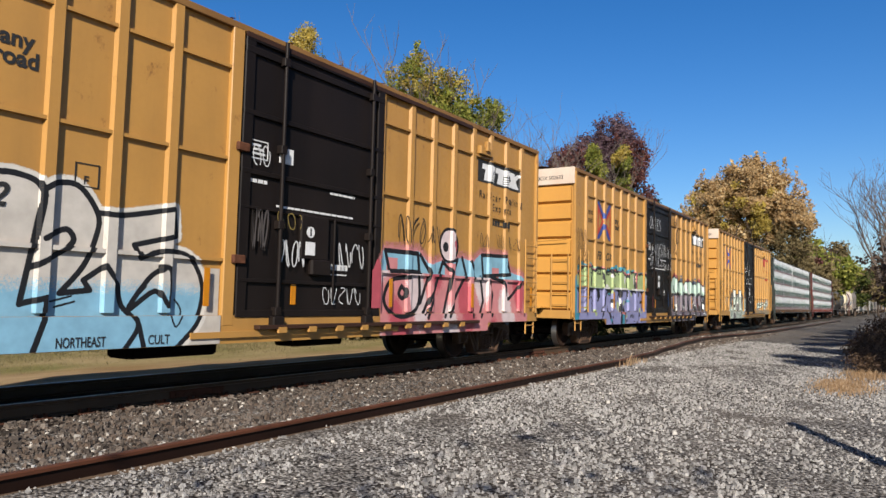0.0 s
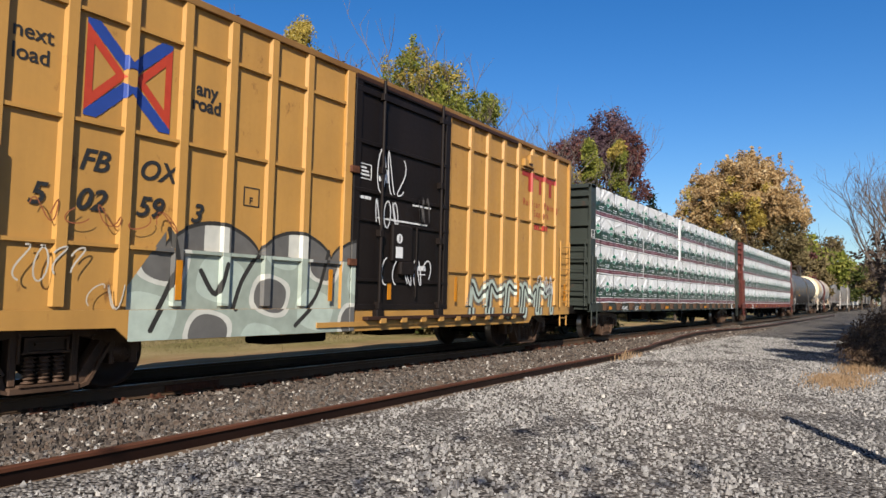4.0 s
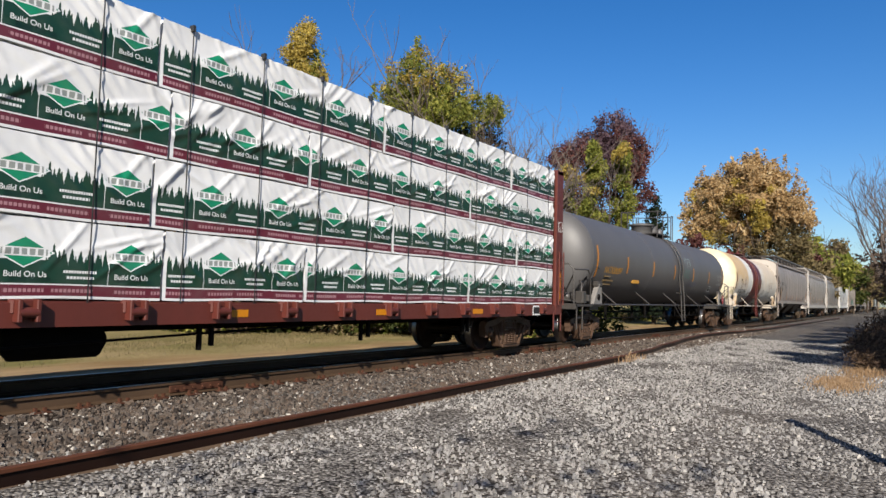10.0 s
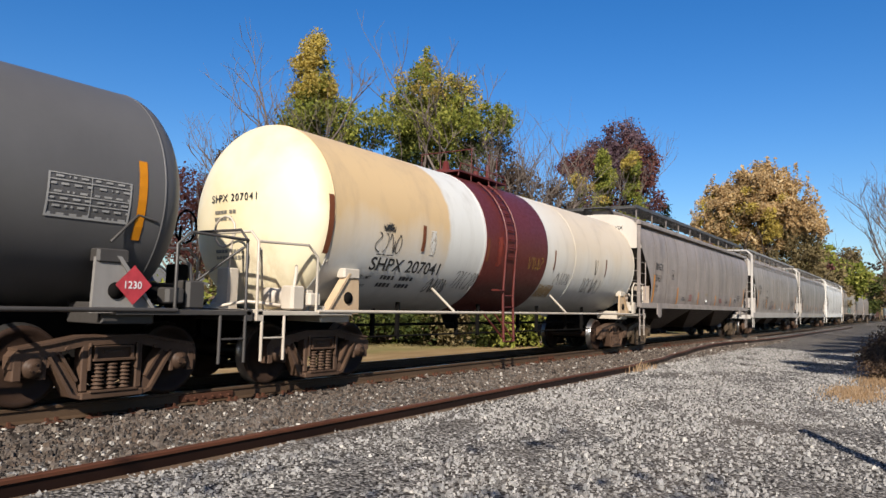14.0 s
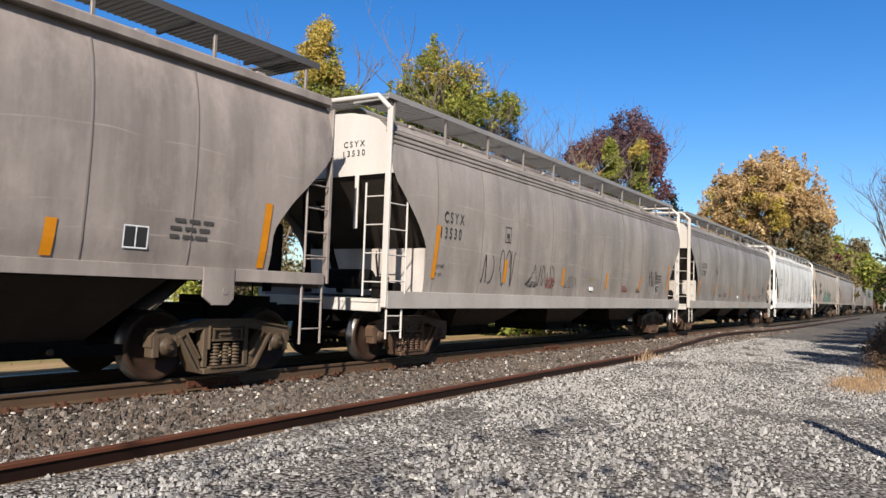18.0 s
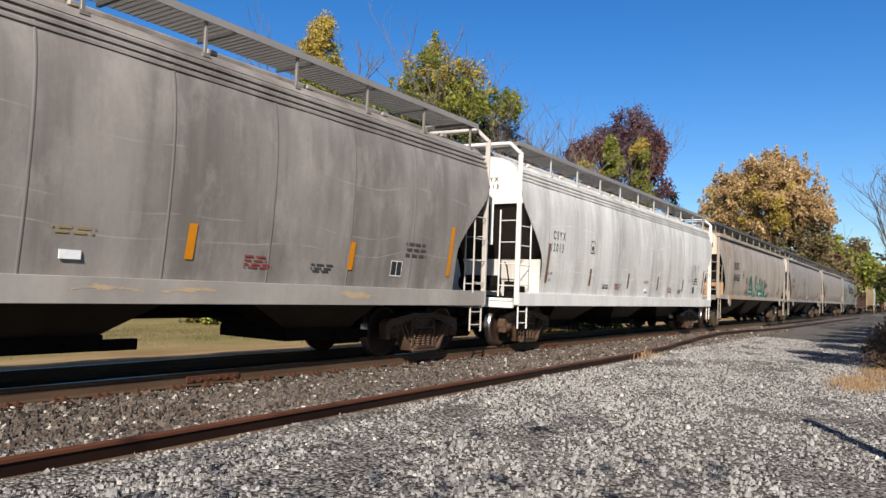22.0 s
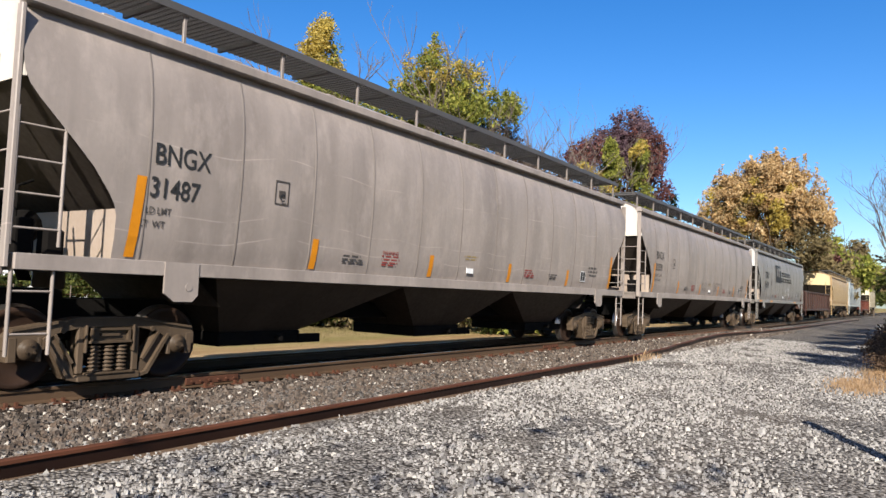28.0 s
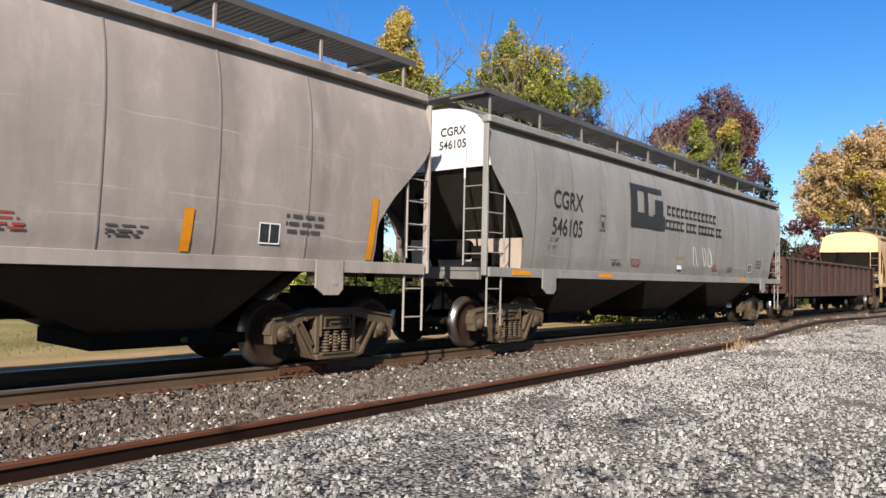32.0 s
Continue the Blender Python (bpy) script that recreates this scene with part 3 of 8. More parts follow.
def ladder(m, p0, p1, w, n, r=0.014, ends=True, lead=0.0):
    """Rungs between two stiles; p0, p1 are the foot and the top of one stile, w the way to the other."""
    p0, p1, w = Vector(p0), Vector(p1), Vector(w)
    if ends:
        m.pipe([p0, p1], r * 1.5, 6)
        m.pipe([p0 + w, p1 + w], r * 1.5, 6)
    for k in range(n):
        a = p0.lerp(p1, (k + 0.5) / n)
        m.pipe([a, a + w], r, 5)
    return m


# ---- boxcars ----
def spray(X):
    """Spray fade: an even random number for each speck."""
    return np.random.RandomState(5).rand(*X.shape)


def piece_two_loops(X, Z):
    """Cream over pale blue throw-up with two heavy black outlined letters."""
    first = [bend([(3.2, 2.45), (3.55, 2.48), (3.82, 2.36), (3.78, 1.9), (3.66, 1.13)]), [(3.66, 1.13), (3.92, 1.2), (3.9, 0.96), (3.78, 0.58)],
             bend([(3.84, 2.36), (4.0, 2.45), (4.24, 2.43), (4.46, 2.15), (4.45, 1.9), (4.32, 1.56), (4.07, 1.25)]), [(4.07, 1.25), (4.41, 1.29), (4.33, 1.4), (4.57, 1.57), (4.74, 1.36)],
             bend([(3.76, 1.52), (4.0, 1.66), (4.19, 1.82), (4.1, 1.95), (3.87, 1.83)])]
    second = [bend([(4.74, 1.36), (4.8, 1.12), (5.0, 0.9), (4.82, 0.59)]), bend([(4.49, 2.17), (4.8, 2.18), (5.46, 2.33)]), [(5.46, 2.33), (5.5, 1.99), (4.93, 1.84), (5.03, 1.69)],
              bend([(5.03, 1.69), (5.32, 1.79), (5.7, 1.75), (5.91, 1.45), (5.92, 1.15), (5.8, 0.86), (5.5, 0.57)]), bend([(5.33, 1.57), (5.15, 1.45), (4.89, 1.07), (5.24, 1.3), (5.42, 1.12), (5.43, 1.54), (5.3, 1.6)]),
              [(5.01, 0.88), (5.1, 0.57)]]
    thin = [bend([(5.52, 1.2), (5.62, 1.05), (5.52, 0.86), (5.44, 1.0)]), [(3.98, 1.16), (4.2, 1.22)], [(4.02, 1.1), (4.24, 1.16)], [(5.0, 1.3), (5.08, 1.38)], [(5.04, 1.27), (5.12, 1.35)]]
    d = gap(X, Z, first + second)
    top = np.interp(X, [3.2, 3.55, 3.8, 3.84, 4.2, 4.46, 4.5, 5.46, 5.5, 5.7, 5.9, 6.0], [2.47, 2.5, 2.38, 2.38, 2.46, 2.17, 2.18, 2.34, 1.8, 1.76, 1.5, 1.2])
    side = np.interp(Z, [0.6, 0.9, 1.2, 1.55, 1.8], [5.55, 5.83, 5.94, 5.9, 5.7])
    inside = (Z < top) & (X < np.where(Z < 1.8, side, 9))
    out = np.where(inside, np.where((Z - 1.24) / 0.2 > spray(X), 1, 2), -1)
    out = np.where((out < 0) & (Z < 1.62) & (X < 6.2), 0, out)
    out = np.where(((d < 0.075 + 0.02 * spray(X)) & ~inside), 4, out)
    return np.where((d < 0.033) | (gap(X, Z, thin) < 0.012), 3, out)


def piece_pink(X, Z):
    """Pink and pale blue outlined letters with a round white eye on top."""
    a = [[(9.79, 2.12), (10.79, 2.12), (10.85, 1.78), (9.92, 1.76), (9.79, 2.12)], bend([(10.52, 1.67), (10.0, 1.6), (9.79, 1.32), (9.88, 1.09), (10.23, 0.95), (10.71, 1.04), (10.87, 1.29), (10.85, 1.68)]),
         bend([(10.3, 1.5), (10.22, 1.36), (10.34, 1.28), (10.42, 1.4), (10.3, 1.5)]), [(10.88, 2.1), (11.2, 1.79), (10.9, 1.2)], [(11.11, 0.92), (11.4, 1.5), (11.65, 2.02), (11.99, 1.83), (11.7, 0.94)], [(11.4, 1.5), (11.2, 1.3), (11.0, 1.0)]]
    b = [[(12.38, 2.14), (12.55, 1.8), (12.2, 1.4), (11.89, 0.94)], [(12.7, 2.08), (12.87, 1.81), (12.8, 0.93)], [(13.19, 2.25), (14.33, 2.29), (14.53, 1.88), (13.26, 1.8), (13.19, 2.25)], [(13.15, 1.77), (13.28, 1.26), (13.13, 0.93)],
         bend([(13.55, 1.78), (14.16, 1.69), (14.3, 1.4), (14.5, 1.34), (15.07, 1.72)]), [(13.5, 1.7), (13.7, 1.4), (13.6, 0.95)], [(12.1, 1.9), (12.2, 2.1)]]
    d = gap(X, Z, a + b)
    top = np.interp(X, [9.4, 9.76, 10.83, 11.19, 11.65, 12.38, 12.81, 13.13, 14.33, 14.53, 15.27], [1.7, 2.14, 2.17, 1.94, 2.04, 2.14, 2.08, 2.26, 2.3, 1.94, 1.82])
    eye = np.hypot(X - 11.87, Z - 2.36)
    inside = (Z < top) & (X > 9.62) & (X < 15.3)
    n = spray(X)
    mottle = np.sin(X * 5.3 + 1) + np.sin(X * 2.1 + Z * 3) + 0.6 * (n - 0.5)
    low = np.where(mottle > 0.75, 4, np.where(mottle < -0.95, 0, 2))
    out = np.where(inside, np.where(Z > 1.76, np.where((np.sin(X * 3.3) > 0.86) & (Z < 2.0), 2, 1), low), -1)
    out = np.where((Z < top + 0.2 + 0.06 * np.sin(X * 3)) & (Z >= top) & (n > (Z - top) / 0.2) & (X > 9.5), 2, out)
    out = np.where((X > 9.35) & (X <= 9.62) & (Z > 1.1) & (Z < 1.85 + 0.1 * np.sin(X * 20)), 0, out)
    out = np.where(d < 0.042, 3, out)
    out = np.where(eye < 0.36, np.where(eye < 0.3, np.where((np.hypot(X - 11.75, Z - 2.32) < 0.1), 3, np.where((X > 12.0) & (abs(Z - 2.4) < (X - 11.95) * 0.8), 0, 4)), 3), out)
    return out


def piece_lavender(X, Z):
    """Lime letter tops over lavender, with wobbling black outlines, drips and a teal bubble cloud."""
    wx, wz = X + 0.012 * np.sin(Z * 41) + 0.01 * np.sin(Z * 17 + X * 9), Z + 0.014 * np.sin(X * 37) + 0.012 * np.sin(X * 15 + 2)
    crest = [bend([(0.35, 2.1), (0.77, 2.3), (1.29, 2.33), (1.44, 2.2), (1.77, 2.29), (2.27, 2.3), (2.49, 2.2), (2.99, 2.28), (3.47, 2.26), (4.05, 2.31), (4.46, 2.15), (4.82, 2.31), (5.3, 2.29)]), bend([(5.41, 1.84), (5.48, 2.1), (5.65, 2.24), (6.0, 2.29), (6.42, 2.27)])]
    cuts = [bend([(1.42, 2.15), (1.34, 1.79)]), bend([(2.27, 2.2), (2.34, 1.9), (2.4, 1.41), (2.1, 0.8)]), bend([(2.99, 2.28), (3.24, 2.11), (3.34, 1.78)]), bend([(4.4, 2.12), (4.47, 1.8), (4.49, 1.5), (4.37, 1.3)]), bend([(5.28, 2.29), (5.27, 1.8)]), bend([(5.5, 1.74), (5.58, 1.3), (5.62, 0.92), (5.42, 0.63)]), bend([(6.44, 2.25), (6.46, 1.5), (6.44, 0.7)]), bend([(3.34, 1.74), (3.36, 1.2)]), [(2.4, 1.72), (6.4, 1.7)]]
    hooks = [bend([(2.56, 1.45), (2.6, 1.56), (2.8, 1.58), (2.98, 1.62)]), bend([(3.62, 1.42), (3.64, 1.53), (3.8, 1.6), (4.0, 1.55)]), bend([(0.96, 1.7), (0.93, 1.46), (1.05, 1.4), (1.38, 1.43), (1.42, 1.03)]), bend([(1.76, 1.67), (1.8, 1.31), (2.04, 1.5), (1.98, 1.68)])]
    d, thin = gap(wx, wz, crest + cuts[:8]), gap(wx, wz, hooks)
    top = np.interp(X, [0.0, 0.4, 0.77, 1.29, 1.44, 1.77, 2.27, 2.49, 2.99, 3.47, 4.05, 4.46, 4.82, 5.3, 5.36, 5.42, 5.65, 6.0, 6.42], [1.9, 2.13, 2.3, 2.33, 2.21, 2.29, 2.3, 2.2, 2.28, 2.26, 2.31, 2.15, 2.31, 2.29, 1.8, 1.9, 2.24, 2.29, 2.27])
    disc = lambda x, z, a, b: np.hypot((wx - x) / a, (wz - z) / b) < 1
    lime_spot = disc(3.02, 1.62, 0.07, 0.06) | disc(3.62, 1.2, 0.1, 0.14) | disc(4.95, 1.6, 0.09, 0.08) | disc(5.85, 1.05, 0.08, 0.1) | disc(4.2, 1.3, 0.06, 0.09) | disc(1.6, 1.0, 0.1, 0.1) | disc(0.9, 1.15, 0.09, 0.12) | disc(4.3, 0.86, 0.07, 0.05)
    shine = disc(3.08, 2.12, 0.14, 0.06) | disc(4.3, 2.05, 0.07, 0.14) | disc(5.2, 2.05, 0.05, 0.16) | disc(6.33, 2.05, 0.05, 0.14) | disc(3.08, 1.2, 0.11, 0.07) | disc(3.78, 1.35, 0.04, 0.2) | disc(5.5, 1.35, 0.03, 0.25) | disc(3.72, 1.0, 0.02, 0.16) | disc(2.62, 1.8, 0.16, 0.04)
    out = np.where((Z < top) & (X > 0.3), np.where(Z > 1.72, 1, 2), -1)
    out = np.where((out == 2) & lime_spot, 1, np.where((out >= 0) & shine, 4, out))
    bub = np.abs(np.sin(X * 3.1 + 0.5)) * 0.14 + np.abs(np.sin(X * 7.7)) * 0.07
    cloud = top + 0.06 + bub * (0.55 + 0.45 * np.sin(X * 1.7 + 1))
    rim = 0.05 + 0.04 * np.sin(X * 6.1)
    out = np.where((Z >= top) & (Z < cloud) & (X > 0.3), np.where(Z < top + rim, 5, np.where(np.hypot((X * 2.9) % 1 - 0.5, (Z - top - 0.13) * 2.9) < 0.2, 1, 0)), out)
    out = np.where((X > 5.3) & (X < 5.42) & (Z > 1.75) & (Z < 2.35), 5, np.where((X <= 0.3) & (Z < 1.95 + 0.1 * np.sin(X * 20)), 0, out))
    blob = disc(2.86, 1.6, 0.15, 0.1) | disc(3.08, 1.34, 0.17, 0.06) | disc(3.82, 1.56, 0.14, 0.09) | disc(3.85, 1.1, 0.1, 0.2) | disc(4.18, 1.02, 0.1, 0.16) | disc(5.95, 1.33, 0.16, 0.045) | disc(6.12, 1.32, 0.11, 0.05) | disc(4.34, 0.71, 0.06, 0.05) | disc(5.08, 0.69, 0.05, 0.04) | disc(3.05, 0.83, 0.06, 0.05) | disc(4.6, 2.17, 0.07, 0.06) | disc(5.56, 2.1, 0.06, 0.05) | disc(3.7, 2.19, 0.07, 0.03) | disc(5.72, 1.58, 0.05, 0.08) | disc(1.12, 1.6, 0.19, 0.12) | disc(1.9, 1.55, 0.14, 0.14) | disc(5.82, 0.72, 0.06, 0.05)
    wedge = (wx > 2.66) & (wz < 1.18 - (wx - 2.66) * 1.25) & (wz > 0.95 - (wx - 2.66) * 1.0)
    foot = (wz < 0.94) & (wx > 3.76) & (wx < 3.92) | (wx > 4.18) & (wx < 4.24) & (wz < 1.0)
    teal = (wx > 3.92) & (wx < 4.16) & (wz < 0.93) | disc(2.86, 1.56, 0.06, 0.04) | disc(4.5, 1.36, 0.12, 0.04) | disc(2.92, 0.76, 0.08, 0.06)
    rosy = (wx > 4.16) & (wx < 4.19) & (wz < 1.0) | (wx > 3.9) & (wx < 4.19) & (wz > 0.93) & (wz < 0.99)
    drip = (Z < 1.7) & (Z > 1.62 - 0.05 * np.sin(X * 19)) & (np.sin(X * 5.3) > 0.1)
    black = (d < 0.036 + 0.014 * np.sin(X * 13 + Z * 11)) | (thin < 0.03) | blob | wedge | foot | drip & (X > 0.3)
    out = np.where(teal, 0, np.where(rosy, 5, np.where(black, 3, out)))
    return np.where((abs(Z - 1.74) < 0.028) & (X > 2.3) & (np.sin(X * 3.7) > -0.75), 4, out)


def piece_mint(X, Z):
    """Mint letter tops with a ragged dark crest over mauve grey with black drips."""
    n = spray(X)
    top = np.where(X < 10.8, np.interp(X, [9.62, 9.96, 10.27, 10.78], [1.94, 2.32, 2.41, 2.05]), 2.2 + 0.06 * np.sin(X * 3.7) + 0.04 * np.sin(X * 9.1))
    side = (X > 9.62) & (X < 15.38)
    f = np.sin(X * 6.8 + 1.5 * np.sin(Z * 4.4 + X)) + 0.55 * np.sin(X * 11.3 + Z * 5.4)
    mid = 1.7 + 0.05 * np.sin(X * 5)
    blot = np.sin(X * 17 + 3 * np.sin(Z * 6)) * np.sin(Z * 13 + X * 3)
    low = np.where(f > 0.5, np.where((f > 1.0) & (blot > 0.35), np.where(np.sin(X * 5) > 0, 0, 5), 3), np.where(f > 0.28, np.where(blot > -0.1, 4, 3), np.where((f < -1.0) & (blot > 0.55), 3, 2)))
    up = np.where(np.sin(X * 2.1 + Z * 4) > 0.88, 4, 1)
    out = np.where(side & (Z < top), np.where(Z > mid, up, low), -1)
    cut = gap(X, Z, [bend([(10.1, 2.0), (10.15, 1.85), (10.3, 1.75)]), [(10.8, 2.2), (10.78, 1.7)], [(11.35, 2.2), (11.3, 1.7)], bend([(12.1, 2.2), (12.2, 1.95), (12.05, 1.7)]), bend([(13.0, 2.2), (12.9, 1.9), (13.0, 1.7)]), [(13.75, 2.2), (13.7, 1.72)], [(14.5, 2.2), (14.55, 1.72)]])
    out = np.where(side & ((cut < 0.04) | (abs(Z - mid) < 0.05) & (np.sin(X * 6) > -0.4)), 3, out)
    crest = top + 0.09 + 0.07 * np.sin(X * 6.3)
    out = np.where(side & (Z >= top - 0.03) & (Z < crest), np.where(np.sin(X * 2.7) > 0.1, 0, 5), out)
    dots = np.hypot((X * 3.1) % 1 - 0.5, ((Z - crest - 0.08) * 3.1)) < 0.12
    return np.where(side & dots, 5, np.where(side & (abs(Z - top) < 0.028), 3, out))


def piece_chrome(X, Z):
    """Grey arched letter tops over pale green shards."""
    arch = np.abs(np.sin((X - 2.95) * 2.05))
    top = np.where(X < 2.95, 1.2 + (X - 2.4) * 1.4, 1.78 + 0.36 * arch ** 0.6)
    end = (X > 2.45) & (X < 6.55)
    shard = np.sin(X * 4.2 + Z * 3.1) + np.sin(X * 2.3 - Z * 5.2)
    out = np.where(end & (Z < top), np.where(Z > 1.76, np.where(arch > 0.93, 4, 2), np.where(shard > 0.5, 1, np.where(shard > -0.55, 0, np.where(shard > -1.0, 4, 2)))), -1)
    d = gap(X, Z, [bend([(3.0, 2.0), (3.1, 1.5), (2.75, 0.75)]), bend([(4.45, 1.75), (4.2, 1.4), (4.05, 1.0)]), bend([(5.95, 1.9), (5.7, 1.2), (5.2, 0.75)]), bend([(3.5, 1.5), (3.75, 1.2), (3.9, 1.6)])])
    return np.where(end & ((abs(Z - top) < 0.028) & (X > 2.95) | (d < 0.035)), 3, out)


def piece_green(X, Z):
    """Tall green pointed letters with pale cores and a pink shadow."""
    rows = [[(5.75, 1.42), (6.1, 1.9), (6.75, 2.45), (7.0, 1.9), (7.45, 1.42)], [(6.2, 1.75), (7.2, 1.75)], [(7.95, 2.45), (7.75, 1.5), (8.35, 2.1), (8.7, 1.42)], [(8.7, 1.42), (9.0, 2.4)], [(9.05, 1.42), (9.65, 2.35), (10.1, 1.42)], [(9.3, 1.7), (9.95, 1.7)], [(10.35, 2.35), (10.45, 1.42)], [(11.0, 2.2), (10.5, 1.8), (11.4, 1.42)]]
    d = gap(X, Z, rows)
    pink = gap(X, Z, [[(a - 0.38, b - 0.14) for a, b in r] for r in rows[:2]] + [[(a + 0.3, b - 0.05) for a, b in r] for r in rows[6:]])
    w = 0.115 + 0.045 * np.sin(X * 9)
    out = np.where((pink < 0.13) & (d > w), 0, -1)
    out = np.where((Z < 1.62) & (np.sin(X * 23) + np.sin(X * 9.1 + 1) > 0.5 + (Z - 1.45) * 9), 4, out)
    out = np.where(d < w + 0.045, 3, out)
    out = np.where(d < w, np.where(np.sin(X * 7 + Z * 4) > 0.2, 1, 2), out)
    return np.where((d < 0.05) & (Z > 1.5) & (Z < 2.2) & (np.sin(X * 11 + Z * 5) > 0.1), 4, out)


def piece_pale(X, Z):
    """Faint white scrawled letters low on the side."""
    k = np.floor((X - 10.4) / 0.85)
    lines = [bend([(10.4 + i * 0.85, 0.85), (10.5 + i * 0.85, 1.5), (10.8 + i * 0.85, 1.2 + 0.1 * (i % 3)), (11.15 + i * 0.85, 1.45), (11.1 + i * 0.85, 0.9)]) for i in range(5)]
    d = gap(X, Z, lines)
    return np.where(d < 0.035, 3, np.where(d < 0.11, 1, np.where((d < 0.17) & (spray(X) > 0.4), 2, -1)))


def boxcar(x_near, L, body_hex, seed, colours, g_span, name_hex, number, tags):
    car = start_car("boxcar", "yellow outside-braced high boxcar with black plug door and graffiti", "boxcar", x_near, L)
    hl = L / 2
    yel = paint("boxcar_yellow", lin(body_hex), lin("7a5a35"), 0.4, 0.45, 0.6, 0.15)
    endpaint = paint("boxcar_end_yellow", lin("dea24c"), lin("9a6a34"), 0.3, 0.3, 0.6)
    door_c = paint("door_black", lin("191514"), lin("332a26"), 0.5, 0.4, 0.75)
    roof_c = paint("roof_rust", lin("a07848"), lin("5c3a26"), 0.8, 0.2, 0.8, 0.4)
    ys, yr = 1.468, 1.525
    shell = M().box(-hl + 0.04, hl - 0.04, -ys, ys, 0.86, 5.0)
    part("body", shell, yel, car, "weathered yellow side sheets")
    roof = M()
    for s in (-1, 1):
        roof.add([(-hl, s * 1.5, 5.02), (hl, s * 1.5, 5.02), (hl, 0, 5.2), (-hl, 0, 5.2)], [(0, 1, 2, 3)])
        roof.add([(-hl, s * 1.5, 4.99), (hl, s * 1.5, 4.99), (hl, 0, 5.1), (-hl, 0, 5.1)], [(0, 1, 2, 3)])
    for k in range(14):
        x = -hl + 0.6 + k * (L - 1.2) / 13
        roof.prism([(x - 0.04, 5.0), (x + 0.04, 5.0), (x + 0.03, 5.24), (x - 0.03, 5.24)], -0.02, 0.02)
        for s in (-1, 1):
            roof.add([(x - 0.03, s * 1.49, 5.07), (x + 0.03, s * 1.49, 5.07), (x + 0.03, 0, 5.24), (x - 0.03, 0, 5.24)], [(0, 1, 2, 3)])
    roof.box(-hl, hl, -1.53, -1.45, 4.93, 5.03, 0.015).box(-hl, hl, 1.45, 1.53, 4.93, 5.03, 0.015)
    part("roof", roof, roof_c, car, "rust-stained steel roof with seams")
    rib_u = [0.88, 1.62, 2.36, 3.12, 3.87, 4.62, 5.37]
    ribs = rib_u + [L - u for u in rib_u]
    hat = M()
    poly = [(-0.085, 0.0), (-0.06, -0.056), (0.06, -0.056), (0.085, 0.0)]
    v = [(a, b, z) for z in (1.04, 4.93) for a, b in poly]
    hat.add(v, [(0, 1, 5, 4), (1, 2, 6, 5), (2, 3, 7, 6), (4, 5, 6, 7), (3, 2, 1, 0)])
    hat = fix(hat.mesh("rib", yel))
    for s in (-1, 1):
        for u in ribs:
            r = part("rib", hat, None, car, at=(u - hl, s * ys, 0))
            if s > 0:
                r.rotation_euler.z, r.location.z = math.pi, 0
        for z in (1.74, 3.12, 4.38):
            for a, b in ((0.85, 6.3), (L - 6.3, L - 0.85)):
                part("side_girt", M().box(a - hl, b - hl, s * (ys + 0.046), s * (ys - 0.01), z - 0.022, z + 0.022), yel, car)
        for u0, u1 in ((0.0, 0.10), (6.22, 6.42), (L - 6.42, L - 6.22), (L - 0.10, L)):
            part("side_post", M().box(u0 - hl, u1 - hl, s * (yr + 0.005), s * (ys - 0.02), 0.86, 4.95, 0.012), yel, car)
        sill = M().prism([(-hl, 0.80), (-hl, 1.0), (hl, 1.0), (hl, 0.80), (hl - 2.3, 0.79), (hl - 2.5, 0.62), (-hl + 2.5, 0.62), (-hl + 2.3, 0.79)], s * (yr - 0.03), s * (yr - 0.0))
        sill.box(-2.2, 2.2, s * 1.56, s * 1.3, 0.70, 0.78)
        part("side_sill", sill, yel, car, "yellow side sill dipping between the trucks")
    # plug door
    d0, d1 = 6.44 - hl, L - 6.26 - hl
    door = part("door", M().box(d0, d1, -ys - 0.035, -ys + 0.06, 0.98, 4.92, 0.02), door_c, car, "black plug door with vertical locking bars")
    rod = M().pipe([(0, -ys - 0.11, 0.85), (0, -ys - 0.11, 5.0)], 0.03, 8)
    for z in (1.05, 2.3, 3.4, 4.7):
        rod.box(-0.06, 0.06, -ys - 0.14, -ys - 0.03, z - 0.06, z + 0.06, 0.01)
    rod.box(-0.11, 0.11, -ys - 0.16, -ys - 0.03, 0.84, 0.98, 0.02)
    rod = fix(rod.mesh("locking_bar", door_c))
    for u in (d0 + 0.73, d1 - 0.37):
        part("locking_bar", rod, None, door, "vertical locking bar", (u, 0, 0))
    for z, th in ((1.02, 0.05), (1.48, 0.028), (2.5, 0.02), (3.0, 0.035), (3.83, 0.035), (4.72, 0.05), (4.88, 0.035)):
        part("door_girt", M().box(d0, d1, -ys - 0.075, -ys - 0.03, z - th, z + th, 0.012), door_c, door)
    for u, wd in ((d0 + 0.09, 0.09), (d1 - 0.09, 0.09)):
        part("door_stile", M().box(u - wd, u + wd, -ys - 0.07, -ys - 0.03, 1.0, 4.88, 0.012), door_c, door)
    for z in (1.75, 3.3):
        part("door_hinge", M().box(d0 - 0.1, d0 + 0.12, -ys - 0.11, -ys - 0.03, z - 0.05, z + 0.07, 0.02), RUSTY, door)
    track_c = paint("door_track_brown", lin("4a342a"), lin("241a16"), 0.5, 0.3, 0.8)
    part("door_track", M().box(d0 + 0.35, d1 + 3.3, -ys - 0.17, -ys - 0.05, 0.80, 0.86, 0.01), track_c, car, "brown lower door track")
    part("upper_track", M().box(d0, d1 + 3.0, -ys - 0.08, -ys - 0.03, 4.88, 4.95), track_c, car)
